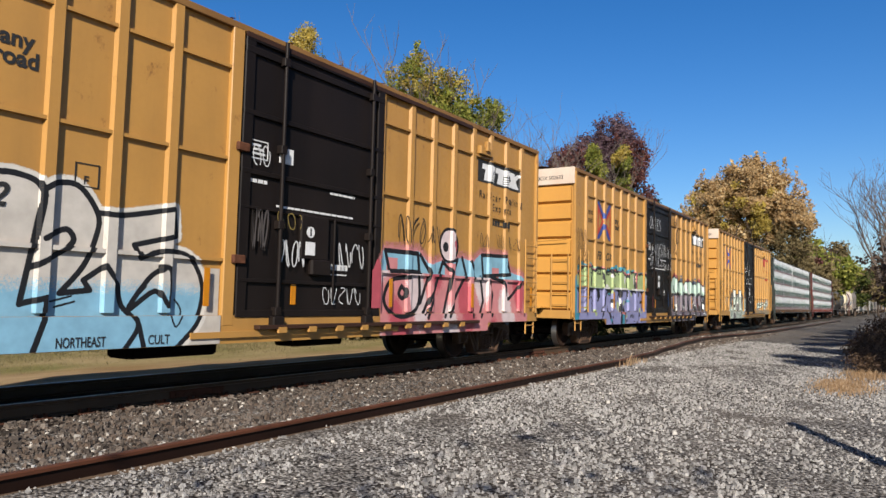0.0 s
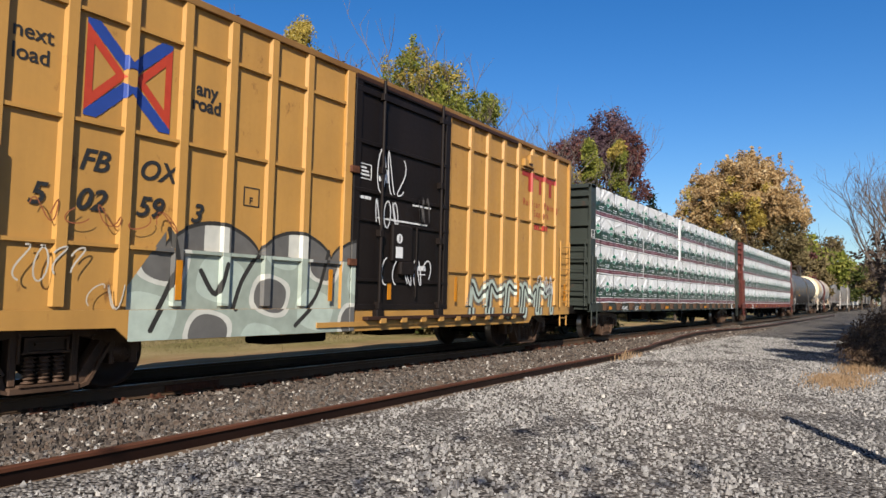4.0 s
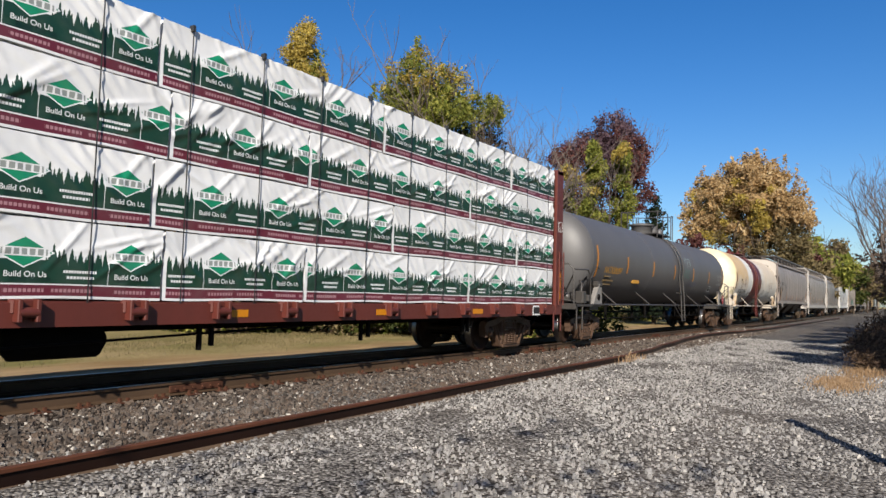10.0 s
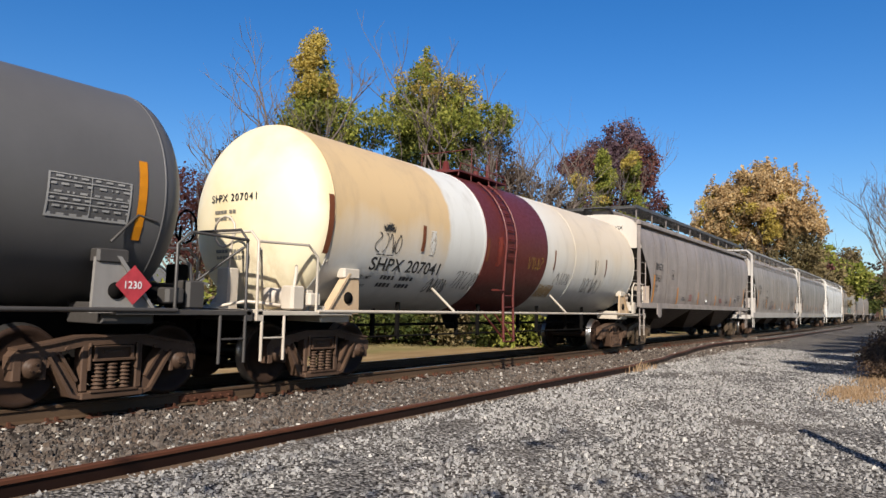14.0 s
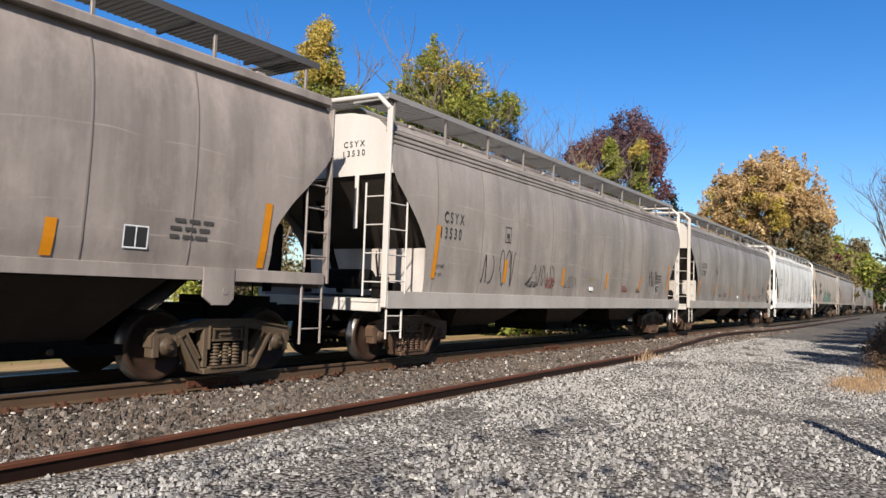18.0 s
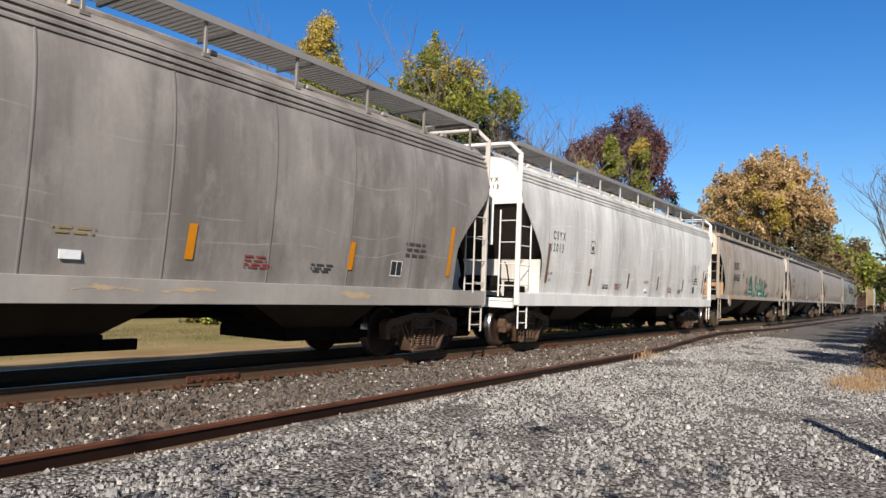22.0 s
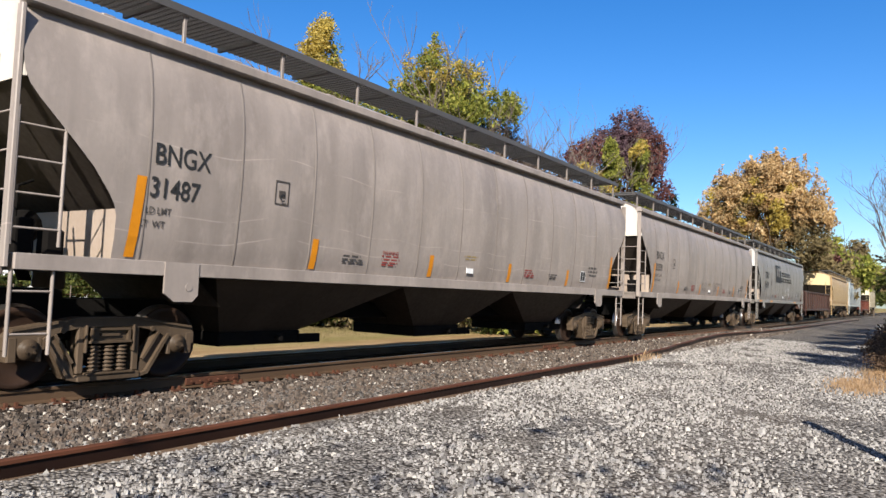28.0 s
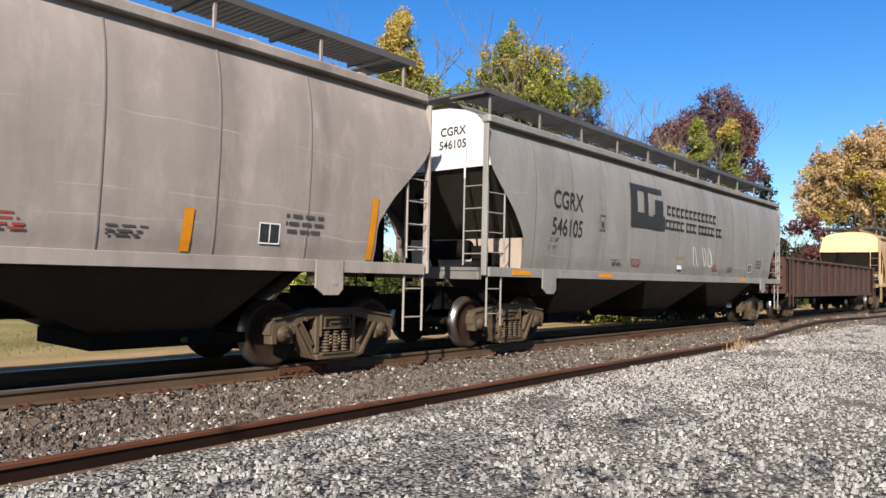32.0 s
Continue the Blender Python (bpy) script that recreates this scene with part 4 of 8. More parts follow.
    tab = fix(M().box(-0.09, 0.09, -ys - 0.172, -ys - 0.13, 0.74, 0.83, 0.01).mesh("track_tab", yel))
    for k in range(9):
        part("track_tab", tab, None, car, at=(d0 + 0.8 + k * 0.62, 0, 0))
    gear = part("gear_box", M().box(-0.32, 0.3, -ys - 0.10, -ys - 0.03, 1.84, 2.5, 0.02).box(-0.1, 0.35, -ys - 0.13, -ys - 0.03, 1.6, 1.84, 0.03).pipe([(0.42, -ys - 0.1, 1.2), (0.42, -ys - 0.1, 2.5)], 0.02, 6), door_c, door, "door gear housing")
    part("label", M().box(-0.22, -0.02, -ys - 0.106, -ys - 0.1, 1.9, 2.1), PALE, gear, "white paper label")
    part("dial_mark", M().lathe([(-ys - 0.106, 0.085), (-ys - 0.1, 0.085)], 16, "y", (-0.12, 0, 2.25)), PALE, gear, "round white mark")
    part("dial_bar", M().box(-0.135, -0.105, -ys - 0.109, -ys - 0.105, 2.19, 2.31), LETTER, gear)
    for a, b, z, h in ((d0 + 0.7, d1 - 0.75, 2.56, 0.03), (-0.2, 0.05, 2.42, 0.05), (0.35, 0.95, 2.9, 0.035), (0.4, 0.8, 1.62, 0.02), (0.38, 0.82, 1.7, 0.09), (d0 + 0.1, d0 + 0.5, 2.86, 0.05)):
        k = a
        while k < b:
            w = min(b, k + 0.05 + 0.09 * ((k * 37.7) % 1.0))
            part("small_stencil", M().box(k, w, -ys - 0.045, -ys - 0.036, z, z + h), PALE, door)
            k = w + 0.022
    part("paper_label", M().box(d0 + 0.72, d0 + 1.0, -ys - 0.045, -ys - 0.036, 3.22, 3.45), PALE, door, "white paper label")
    edge_mark = part("warning_box", M().box(d0 + 0.14, d0 + 0.5, -ys - 0.043, -ys - 0.036, 3.2, 3.215).box(d0 + 0.14, d0 + 0.5, -ys - 0.043, -ys - 0.036, 3.45, 3.465).box(d0 + 0.14, d0 + 0.155, -ys - 0.043, -ys - 0.036, 3.2, 3.465).box(d0 + 0.485, d0 + 0.5, -ys - 0.043, -ys - 0.036, 3.2, 3.465), PALE, door, "outlined warning stencil")
    for k, (a, b) in enumerate(((0.2, 0.44), (0.24, 0.42), (0.2, 0.36))):
        part("small_stencil", M().box(d0 + a, d0 + b, -ys - 0.043, -ys - 0.036, 3.26 + k * 0.06, 3.29 + k * 0.06), PALE, edge_mark)
    part("strip", M().box(d0 + 1.05, d0 + 1.15, -ys - 0.046, -ys - 0.036, 1.15, 1.5), AMBER, door, "amber reflector strip")
    # ends with horizontal corrugations
    for s in (-1, 1):
        for k in range(7):
            e = M()
            z = 1.06 + k * 0.5
            top = [(0, z), (0.10, z + 0.05), (0.09, z + 0.42), (0.0, z + 0.49)]
            for i in range(3):
                a, b = top[i], top[i + 1]
                x0, x1 = s * (hl - 0.04 + a[0]), s * (hl - 0.04 + b[0])
                e.add([(x0, -1.40, a[1]), (x0, 1.40, a[1]), (x1, 1.40, b[1]), (x1, -1.40, b[1])], [(0, 1, 2, 3)])
            for yy in (-1.4, 1.4):
                e.add([(s * (hl - 0.04 + a), yy, b) for a, b in top], [(0, 1, 2, 3)])
            part("end_rib", e, endpaint, car, "pressed yellow end corrugation")
        part("end_band", M().box(s * (hl - 0.06), s * (hl + 0.06), -1.50, 1.50, 4.58, 5.05, 0.02), paint("end_band_white", lin("e8dcc8"), lin("a8583a"), 0.5, 0.3, 0.5, 0.25), car, "white excess-height band, rust-stained")
        part("end_sill", M().box(s * (hl - 0.1), s * (hl + 0.16), -1.45, 1.45, 0.82, 1.05, 0.02), yel, car)
        lad = M()
        ladder(lad, (s * (hl + 0.14), -1.38, 1.05), (s * (hl + 0.14), -1.38, 2.6), (0, 0.5, 0), 5)
        ladder(lad, (s * (hl - 0.2), -ys - 0.13, 1.0), (s * (hl - 0.2), -ys - 0.13, 2.75), (-s * 0.6, 0, 0), 6)
        ladder(lad, (s * (hl - 0.12), -ys - 0.02, 0.5), (s * (hl - 0.12), -ys - 0.02, 0.9), (-s * 0.42, 0, 0), 1)
        lad.pipe([(s * (hl + 0.2), -1.35, 3.0), (s * (hl + 0.2), 0.3, 2.95)], 0.014, 5)
        part("ladder", lad, yel, car)
        part("end_platform", M().box(s * (hl + 0.06), s * (hl + 0.42), -0.7, 0.9, 1.1, 1.14).box(s * (hl + 0.05), s * (hl + 0.3), -0.15, 0.85, 1.5, 2.2, 0.03), endpaint, car, "end platform with brake gear")
    part("center_sill", M().box(-hl, hl, -0.3, 0.3, 0.72, 1.0).box(-2.6, -1.2, -0.9, -0.35, 0.42, 0.8, 0.06).box(0.4, 1.6, -0.8, -0.3, 0.45, 0.75, 0.05), UNDER, car, "black underframe with brake tanks")
    for x in (-hl + 1.75, hl - 1.75):
        add_truck(car, x)
    # paint: graffiti, emblem, words
    rib_x = np.array([u - hl for u in ribs])

    def depth(X, Z):
        near = np.abs(X[..., None] - rib_x).min(-1)
        y = np.where(Z > 1.04, -ys - np.clip((0.085 - near) / 0.025, 0, 1) * 0.056, -ys)
        girt = (np.minimum(np.minimum(abs(Z - 1.74), abs(Z - 3.12)), abs(Z - 4.38)) < 0.025)
        y = np.where(girt, np.minimum(y, -ys - 0.046), y)
        U = X + hl
        post = (U < 0.1) | (abs(U - 6.32) < 0.1) | (abs(U - L + 6.32) < 0.1) | (U > L - 0.1)
        y = np.where((Z < 1.0) | post, -yr - 0.006, y) - 0.006
        return np.where((X > d0) & (X < d1), -ys - 0.08, y)
    edges = [x + o for x in rib_x for o in (-0.085, -0.06, 0.06, 0.085)] + [u - hl for u in (0.1, 6.22, 6.42, L - 6.42, L - 6.22, L - 0.1)]
    for i, (u0, u1, z1, piece) in enumerate(g_span):
        mats = [lin_mat(h) for h in colours[i]]
        foot = lambda X: np.where((X + hl > 2.45) & (X + hl < L - 2.45), 0.625, 0.805)
        painted("graffiti", car, u0 - hl, u1 - hl, 0.62, z1, 0.0065, lambda X, Z, p=piece: np.where(Z > foot(X), p(X + hl, Z), -1), depth, mats, "sprayed graffiti letters", edges)
    red, blue = plain("emblem_red", lin("c8452c"), 0.5, 0, 0.1), plain("emblem_blue", lin("2c4a9c"), 0.5, 0, 0.1)

    def cross(X, Z):
        x, z = (X + hl - 2.36) / 0.56, (Z - 3.75) / 0.56
        q, w = abs(z) - 0.92 * abs(x), abs(x) - abs(z)
        blue_arm = (q > -0.02) & (q < 0.34) & (np.maximum(abs(x), abs(z)) < 1) & (np.hypot(x, z) > 0.2)
        red_side = (w > 0.1) & ((w < 0.34) | (abs(x) > 0.84)) & (abs(x) < 1)
        return np.where(blue_arm, 1, np.where(red_side, 0, -1))
    painted("emblem", car, 1.78 - hl, 2.94 - hl, 3.17, 4.33, 0.01, cross, lambda X, Z: depth(X, Z) - 0.002, [red, blue], "red and blue crossed-rail emblem")
    lettering("next", 0.24, LETTER, car, (1.0 - hl, -ys - 0.006, 3.86))
    lettering("load", 0.24, LETTER, car, (1.0 - hl, -ys - 0.006, 3.62))
    lettering("any", 0.25, LETTER, car, (3.3 - hl, -ys - 0.006, 3.8), bold=0.03)
    lettering("road", 0.25, LETTER, car, (3.24 - hl, -ys - 0.006, 3.6), bold=0.03)
    part("roof_bracket", M().box(L - 2.95 - hl, L - 2.4 - hl, -yr - 0.05, -ys, 4.42, 4.6, 0.02).box(L - 2.75 - hl, L - 2.6 - hl, -yr - 0.1, -yr, 4.5, 4.72, 0.02), yel, car)
    c0 = L - 2.85 - hl
    box_c = LETTER if name_hex == "k" else None
    if box_c:
        def lg(X, Z):
            h = (Z - 3.9) / 0.36
            x = (X - c0 - 0.06) / 0.6 - 0.16 * h
            k, f = np.floor(x), x % 1
            block = (h > 0) & (h < 1) & (k >= 0) & (k < 3)
            stem = abs(f - 0.45 - np.where(k == 2, 0.3 * np.sign(0.5 - h) * abs(0.5 - h), 0)) < 0.2
            stripe = ((h * 7) % 1 < 0.5) & (h < 0.68) & (k < 2) & (f > 0.45)
            return np.where(block & (((h > 0.68) & (f < 0.93)) & (k < 2) | stem | stripe | (k == 2) & (abs(abs(f - 0.5) - abs(h - 0.5) * 0.75) < 0.17)), 1, 0)
        painted("logo", car, c0 - 0.05, c0 + 1.9, 3.85, 4.33, 0.01, lg, lambda X, Z: depth(X, Z) - 0.002, [LETTER, PALE], "black and white logo plate")
        ink = LETTER
    else:
        ink = plain("logo_red", lin("b03a30"), 0.5, 0, 0.1)
        lg = lambda X, Z: np.where((abs(((X - c0 - 0.1) * 2.2) % 1.35 - 0.6) < 0.16) | (Z > 4.2), 0, -1)
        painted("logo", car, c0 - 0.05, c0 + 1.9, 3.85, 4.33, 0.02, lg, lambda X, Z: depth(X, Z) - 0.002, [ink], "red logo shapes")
    for w2, x2, z2 in (("NORTHEAST", 4.02, 0.66), ("CULT", 5.13, 0.66)) if x_near < 0 else ():
        lettering(w2, 0.16, LETTER, car, (x2 - hl, -yr - 0.018, z2), squeeze=0.62 if len(w2) > 4 else 0.75)
    for words, size, dx, z in (("Rail car Pooling", 0.225, 0.02, 3.5), ("Experts", 0.225, 0.6, 3.27)):
        x = c0 + dx
        for ch in words:
            w = size * {"i": 0.3, "l": 0.3, " ": 0.42, "r": 0.42, "t": 0.42, "R": 0.66, "P": 0.62}.get(ch, 0.6) * 1.12
            if ch != " ":
                y = float(depth(np.array([x + w * 0.1, x + w * 0.45, x + w * 0.8]), np.full(3, z + 0.1)).min())
                lettering(ch, size, ink, car, (x, y - 0.004, z))
            x += w
    for k in range(7):
        x = c0 + 0.62 + k * 0.125
        part("small_stencil", M().box(x, x + 0.09, float(depth(np.array([x, x + 0.09]), np.full(2, 2.98)).min()) - 0.004, -ys, 2.94, 3.06 if k != 3 else 2.97), ink, car)
    for word, u in (("FB", 1.78), ("OX", 2.52)):
        lettering(word, 0.34, LETTER, car, (u - hl, -ys - 0.007, 2.58), slant=0.3, bold=0.022)
    for word, u in zip(number.split(), (1.24, 1.75, 2.5, 3.28)):
        lettering(word, 0.34, LETTER, car, (u - hl, -ys - 0.014, 2.13), squeeze=1.05, slant=0.3, bold=0.022)
    lettering("EXCESS HEIGHT CAR", 0.13, plain("band_words_red", lin("7a3426"), 0.6), car, (-hl - 0.064, 1.35, 4.72), turn=90)
    lettering("FBOX " + number.replace(" ", ""), 0.15, LETTER, car, (-hl - 0.064, -0.3, 4.72), turn=90)
    strip = fix(M().box(-0.045, 0.045, -0.008, 0.0, 1.12, 1.62).mesh("reflector", AMBER))
    for u in (0.35, 3.12, 5.95, L - 5.95, L - 3.12, L - 0.35):
        part("reflector", strip, None, car, "amber reflector strip", (u - hl, -yr - 0.008, 0))
    frame_line = M()
    for a, b, c, d in ((0, 0.34, 0, 0.02), (0, 0.34, 0.4, 0.42), (0, 0.02, 0, 0.42), (0.32, 0.34, 0, 0.42)):
        frame_line.box(4.16 + a * 0.85 - hl, 4.16 + b * 0.85 - hl, -ys - 0.008, -ys - 0.004, 2.44 + c * 0.64, 2.44 + d * 0.64)
    part("plate_mark", frame_line, LETTER, car, "square plate mark")
    lettering("F", 0.14, LETTER, car, (4.26 - hl, -ys - 0.008, 2.47))
    scribble(car, seed + 50, tags, lambda X, Z: -ys - 0.09 if d0 < X < d1 else -yr - 0.01, hl)
    return car


def scribble(car, seed, spots, depth, hl):
    """Thin one-line tags of no readable word: loops and zigzags in a marker's width."""
    rnd = random.Random(seed)
    for (u, z, w, h, pale, n) in spots:
        m = M()
        x = u - hl
        for k in range(n):
            pts, cw = [], w / n
            a, b = rnd.uniform(0.5, 1.2), rnd.uniform(0, 6.28)
            lobes = rnd.choice((1, 2, 2, 3))
            for i in range(15):
                t = i / 14
                pts.append((x + (k + 0.5 + 0.5 * math.sin(t * 6.28 * a + b) * 0.8) * cw + 0.05 * cw * t, z + h * (0.5 + 0.48 * math.cos(t * 3.14 * lobes + b))))
            for (x0, z0), (x1, z1) in zip(pts, pts[1:]):
                d = Vector((x1 - x0, z1 - z0))
                if d.length < 1e-4:
                    continue
                nrm = Vector((-d.y, d.x)).normalized() * min(0.014, max(0.007, h * 0.026))
                m.add([(a, depth(a, b), b) for a, b in ((x0 + nrm.x, z0 + nrm.y), (x0 - nrm.x, z0 - nrm.y), (x1 - nrm.x, z1 - nrm.y), (x1 + nrm.x, z1 + nrm.y))], [(0, 1, 2, 3)])
        tagged(part("scrawl", m, pale if not isinstance(pale, bool) else (PALE if pale else LETTER), car, "thin sprayed scrawl"), kind="stuff")


# ---- covered hoppers ----
STROKES = {
    "O": [[(0.5, 1), (0.1, 0.75), (0.1, 0.25), (0.5, 0), (0.9, 0.3), (0.9, 0.75), (0.5, 1)]], "N": [[(0.1, 0), (0.15, 1), (0.8, 0.05), (0.9, 1)]], "I": [[(0.5, 0), (0.5, 1)]],
    "K": [[(0.15, 0), (0.2, 1)], [(0.85, 1), (0.2, 0.5), (0.9, -0.1)]], "S": [[(0.9, 0.85), (0.5, 1), (0.15, 0.75), (0.5, 0.5), (0.9, 0.25), (0.6, -0.05), (0.1, 0.1)]], "M": [[(0, 0), (0.15, 1), (0.5, 0.4), (0.85, 1), (1, 0)]],
    "H": [[(0.15, 0), (0.15, 1)], [(0.85, 0), (0.85, 1)], [(0.15, 0.5), (0.85, 0.5)]], "Y": [[(0, 1), (0.5, 0.5), (1, 1)], [(0.5, 0.5), (0.4, 0)]], "X": [[(0, 0), (1, 1)], [(0, 1), (1, 0)]], "D": [[(0.1, 0), (0.1, 1), (0.7, 0.9), (0.95, 0.5), (0.7, 0.1), (0.1, 0)]],
    "C": [[(0.9, 0.85), (0.5, 1), (0.12, 0.6), (0.2, 0.15), (0.6, 0), (0.9, 0.2)]], "E": [[(0.9, 0.75), (0.5, 0.95), (0.2, 0.75), (0.5, 0.52), (0.15, 0.25), (0.5, 0), (0.9, 0.2)]],
}


def hand_word(car, word, u, z, w, h, mat, depth, hl, pen=0.012, seed=1):
    """A word sprayed by hand, each letter of its own size and lean."""
    rnd = random.Random(seed)
    cw = w / len(word)
    for k, ch in enumerate(word):
        m = M()
        hh, lean, dz = h * rnd.uniform(0.85, 1.15), rnd.uniform(-0.05, 0.2), rnd.uniform(-0.08, 0.08) * h
        for line in STROKES[ch]:
            pts = [(u - hl + (k + 0.06 + 0.86 * a) * cw + lean * b * hh, z + dz + b * hh) for a, b in (bend(line) if ch in "OSCDE" else line)]
            for (x0, z0), (x1, z1) in zip(pts, pts[1:]):
                n = max(1, int(math.hypot(x1 - x0, z1 - z0) / 0.06))
                nrm = Vector((z0 - z1, x1 - x0)).normalized() * pen
                for i in range(n):
                    p = [(x0 + (x1 - x0) * f, z0 + (z1 - z0) * f) for f in (i / n, (i + 1) / n)]
                    m.add([(a, depth(a, b), b) for a, b in ((p[0][0] + nrm.x, p[0][1] + nrm.y), (p[0][0] - nrm.x, p[0][1] - nrm.y), (p[1][0] - nrm.x, p[1][1] - nrm.y), (p[1][0] + nrm.x, p[1][1] + nrm.y))], [(0, 1, 2, 3)])
        part("sprayed_letter", m, mat, car, "thin sprayed letter")


def hopper(x_near, L, style, colour, end_hex, mark, number, stripes, label, seed, amount=0.6, streak=0.8, rust=0.0, amber=AMBER, marks_at=2.45):
    car = start_car("covered_hopper", label, "hopper car", x_near, L)
    hl = L / 2
    side = hopper_paint("hopper_side", lin(colour), lin("4f4742"), amount, streak, seed % 50)
    endp = paint("hopper_end", lin(end_hex), lin("8a7a68"), 0.25, 0.3, 0.55)
    tall = style == "deep"
    plate = paint("bolster_plate", lin("c49a72") if mark == "FURX" else lin(end_hex if tall else "beb0a2"), lin("7a5a44"), 0.8, 0.6, 0.65)
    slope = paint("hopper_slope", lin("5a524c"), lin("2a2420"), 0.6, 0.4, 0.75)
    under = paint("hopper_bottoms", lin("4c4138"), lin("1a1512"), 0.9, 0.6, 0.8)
    dim = lambda h: tuple(c * 0.68 for c in lin(h)[:3]) + (1,)
    seam_mat = paint("hopper_seam", dim(colour), lin("4a423c"), 0.5, 0.6, 0.6)
    s0, s1 = (0.97, 1.27) if tall else (1.33, 1.50)
    prof = [(s1 - 0.02, 1.50), (1.7, 1.55), (2.2, 1.595), (2.7, 1.62), (3.1, 1.62), (3.45, 1.595), (3.75, 1.545), (3.98, 1.475), (4.12, 1.41)]
    cut = lambda z: float(np.interp(z, [1.2, 2.0, 2.15, 2.5, 2.9, 3.2, 3.4], [1.12, 1.10, 1.05, 0.78, 0.38, 0.08, 0.0]))
    yat = lambda z: float(np.interp(z, [p[0] for p in prof], [p[1] for p in prof]))
    zs = list(np.linspace(s1 - 0.02, 4.12, 22))
    pitch, first = (1.65, 1.37) if tall else (1.365, 1.45)
    seams = [first + k * pitch for k in range(int((L - first - 1.2) / pitch) + 1)]
    for s in (-1, 1):
        rows = []
        n = 60
        for z in zs:
            c = cut(z)
            row = []
            for k in range(n + 1):
                u = c + (L - 2 * c) * k / n
                ph = ((u - seams[0]) / pitch) % 1.0
                bulge = 0.008 * math.sin(math.pi * ph) ** 2 if 1.7 < z < 3.9 else 0
                row.append((u - hl, s * (yat(z) + bulge), z))
            rows.append(row)
        part("side_sheet", M().sheet(rows), side, car, "streaked steel side sheets bulging outwards")
        for u in seams:
            if abs(u - hl) > hl - 0.9:
                continue
            sm = M()
            sm.sheet([[(u - hl - 0.02, s * (yat(z) + 0.002), z), (u - hl, s * (yat(z) + 0.012), z), (u - hl + 0.02, s * (yat(z) + 0.002), z)] for z in zs if z < 4.0])
            part("side_seam", sm, seam_mat, car)
        if number == "12788" and s < 0:
            blot = lambda X, Z: np.where(np.sin(X * 1.7) + 0.6 * np.sin(X * 4.3 + 1) + 0.3 * np.sin(X * 17 + Z * 30) - abs(Z - 1.14 - 0.02 * np.sin(X * 5)) * 22 > 0.2 + 0.5 * spray(X), 0, -1)
            painted("cream_stain", car, -hl + 4.0, hl - 3.0, 1.04, 1.24, 0.012, blot, lambda X, Z: -1.588 + 0 * X, [lin_mat("c0a888")], "dried cream-coloured spill on the sill")
        part("side_sill", M().box(-hl + (0 if tall else 0.05), hl - (0 if tall else 0.05), s * 1.44, s * 1.585, s0, s1, 0.012), side if not tall else paint("hopper_sill", tuple(0.6 * a + 0.4 * b for a, b in zip(lin(colour), lin(end_hex))), lin("6a625a"), amount, 0.4, 0.6), car, "long side sill")
        if tall:
            for z, d in ((3.86, 0.03), (3.95, 0.035), (4.05, 0.045)):
                part("top_chord", M().box(-hl, hl, s * (yat(z) - 0.03), s * (yat(z) + d), z - 0.025, z + 0.02, 0.008), side, car)
        else:
            part("top_chord", M().box(-hl, hl, s * 1.36, s * 1.565, 4.08, 4.22, 0.04), side, car, "rounded top chord")
            jack = fix(M().prism([(-0.24, s1), (0.24, s1), (0.24, 1.1), (0.16, 1.02), (-0.1, 1.02), (-0.24, 1.12)], s * 1.60, s * 1.57).lathe([(s * 1.6, 0.05), (s * 1.607, 0.05)], 10, "y", (0.1, 0, 1.2)).mesh("jacking_pad", side))
            for u in (2.0, L - 2.0):
                part("jacking_pad", jack, None, car, at=(u - hl, 0, 0))
    # roof
    arch = [(-1.42, 4.12), (-1.25, 4.27), (-1.0, 4.37), (-0.6, 4.45), (0, 4.48), (0.6, 4.45), (1.0, 4.37), (1.25, 4.27), (1.42, 4.12)]
    part("roof", M().sheet([[(x, y, z) for y, z in arch] for x in np.linspace(-hl, hl, 14)]), side, car, "arched steel roof")
    part("hatch", M().box(-hl + 0.5, hl - 0.5, -0.35, 0.35, 4.42, 4.70, 0.06), side, car, "long trough hatch cover")
    zw = 4.72
    walk_m = M()
    for s in (-1, 1):
        for k in range(15):
            y = s * (0.5 + k * 0.057)
            walk_m.box(-hl + 0.12, hl - 0.12, y, y + s * 0.024, zw, zw + 0.028)
        for k in range(int(L / 0.1) - 2):
            x = -hl + 0.15 + k * 0.1
            walk_m.box(x, x + (0.05 if k % 15 == 0 else 0.016), s * 0.5, s * 1.33, zw - (0.06 if k % 15 == 0 else 0.012), zw)
        walk_m.box(-hl + 0.12, hl - 0.12, s * 1.34, s * 1.36, zw - 0.05, zw + 0.05)
    for e in (-1, 1):
        for k in range(5):
            walk_m.box(e * (hl - 0.15 - k * 0.085), e * (hl - 0.2 - k * 0.085), -1.3, 1.3, zw, zw + 0.03)
    part("running_board", walk_m, paint("walkway_steel", lin("a09c98" if tall else "5d5a58"), lin("55514e" if tall else "2a2826"), 0.5, 0.1, 0.6, 0.1), car, "grated roof walkway")
    br = fix(M().box(-0.024, 0.024, -0.02, 0.02, 4.2, zw + 0.05, 0.006).box(-0.05, 0.05, -0.05, 0.05, 4.2, 4.25).mesh("walkway_bracket", seam_mat))
    for k in range(11):
        for s in (-1, 1):
            part("walkway_bracket", br, None, car, at=(-hl + 0.35 + k * (L - 0.7) / 10, s * 1.3, 0))
    lug = fix(M().box(-0.09, 0.09, -0.05, 0.05, 4.3, 4.37, 0.02).mesh("hatch_lug", side))
    for k in range(9):
        part("hatch_lug", lug, None, car, at=(-hl + 1.1 + k * (L - 2.2) / 8, -1.12, 0.02))
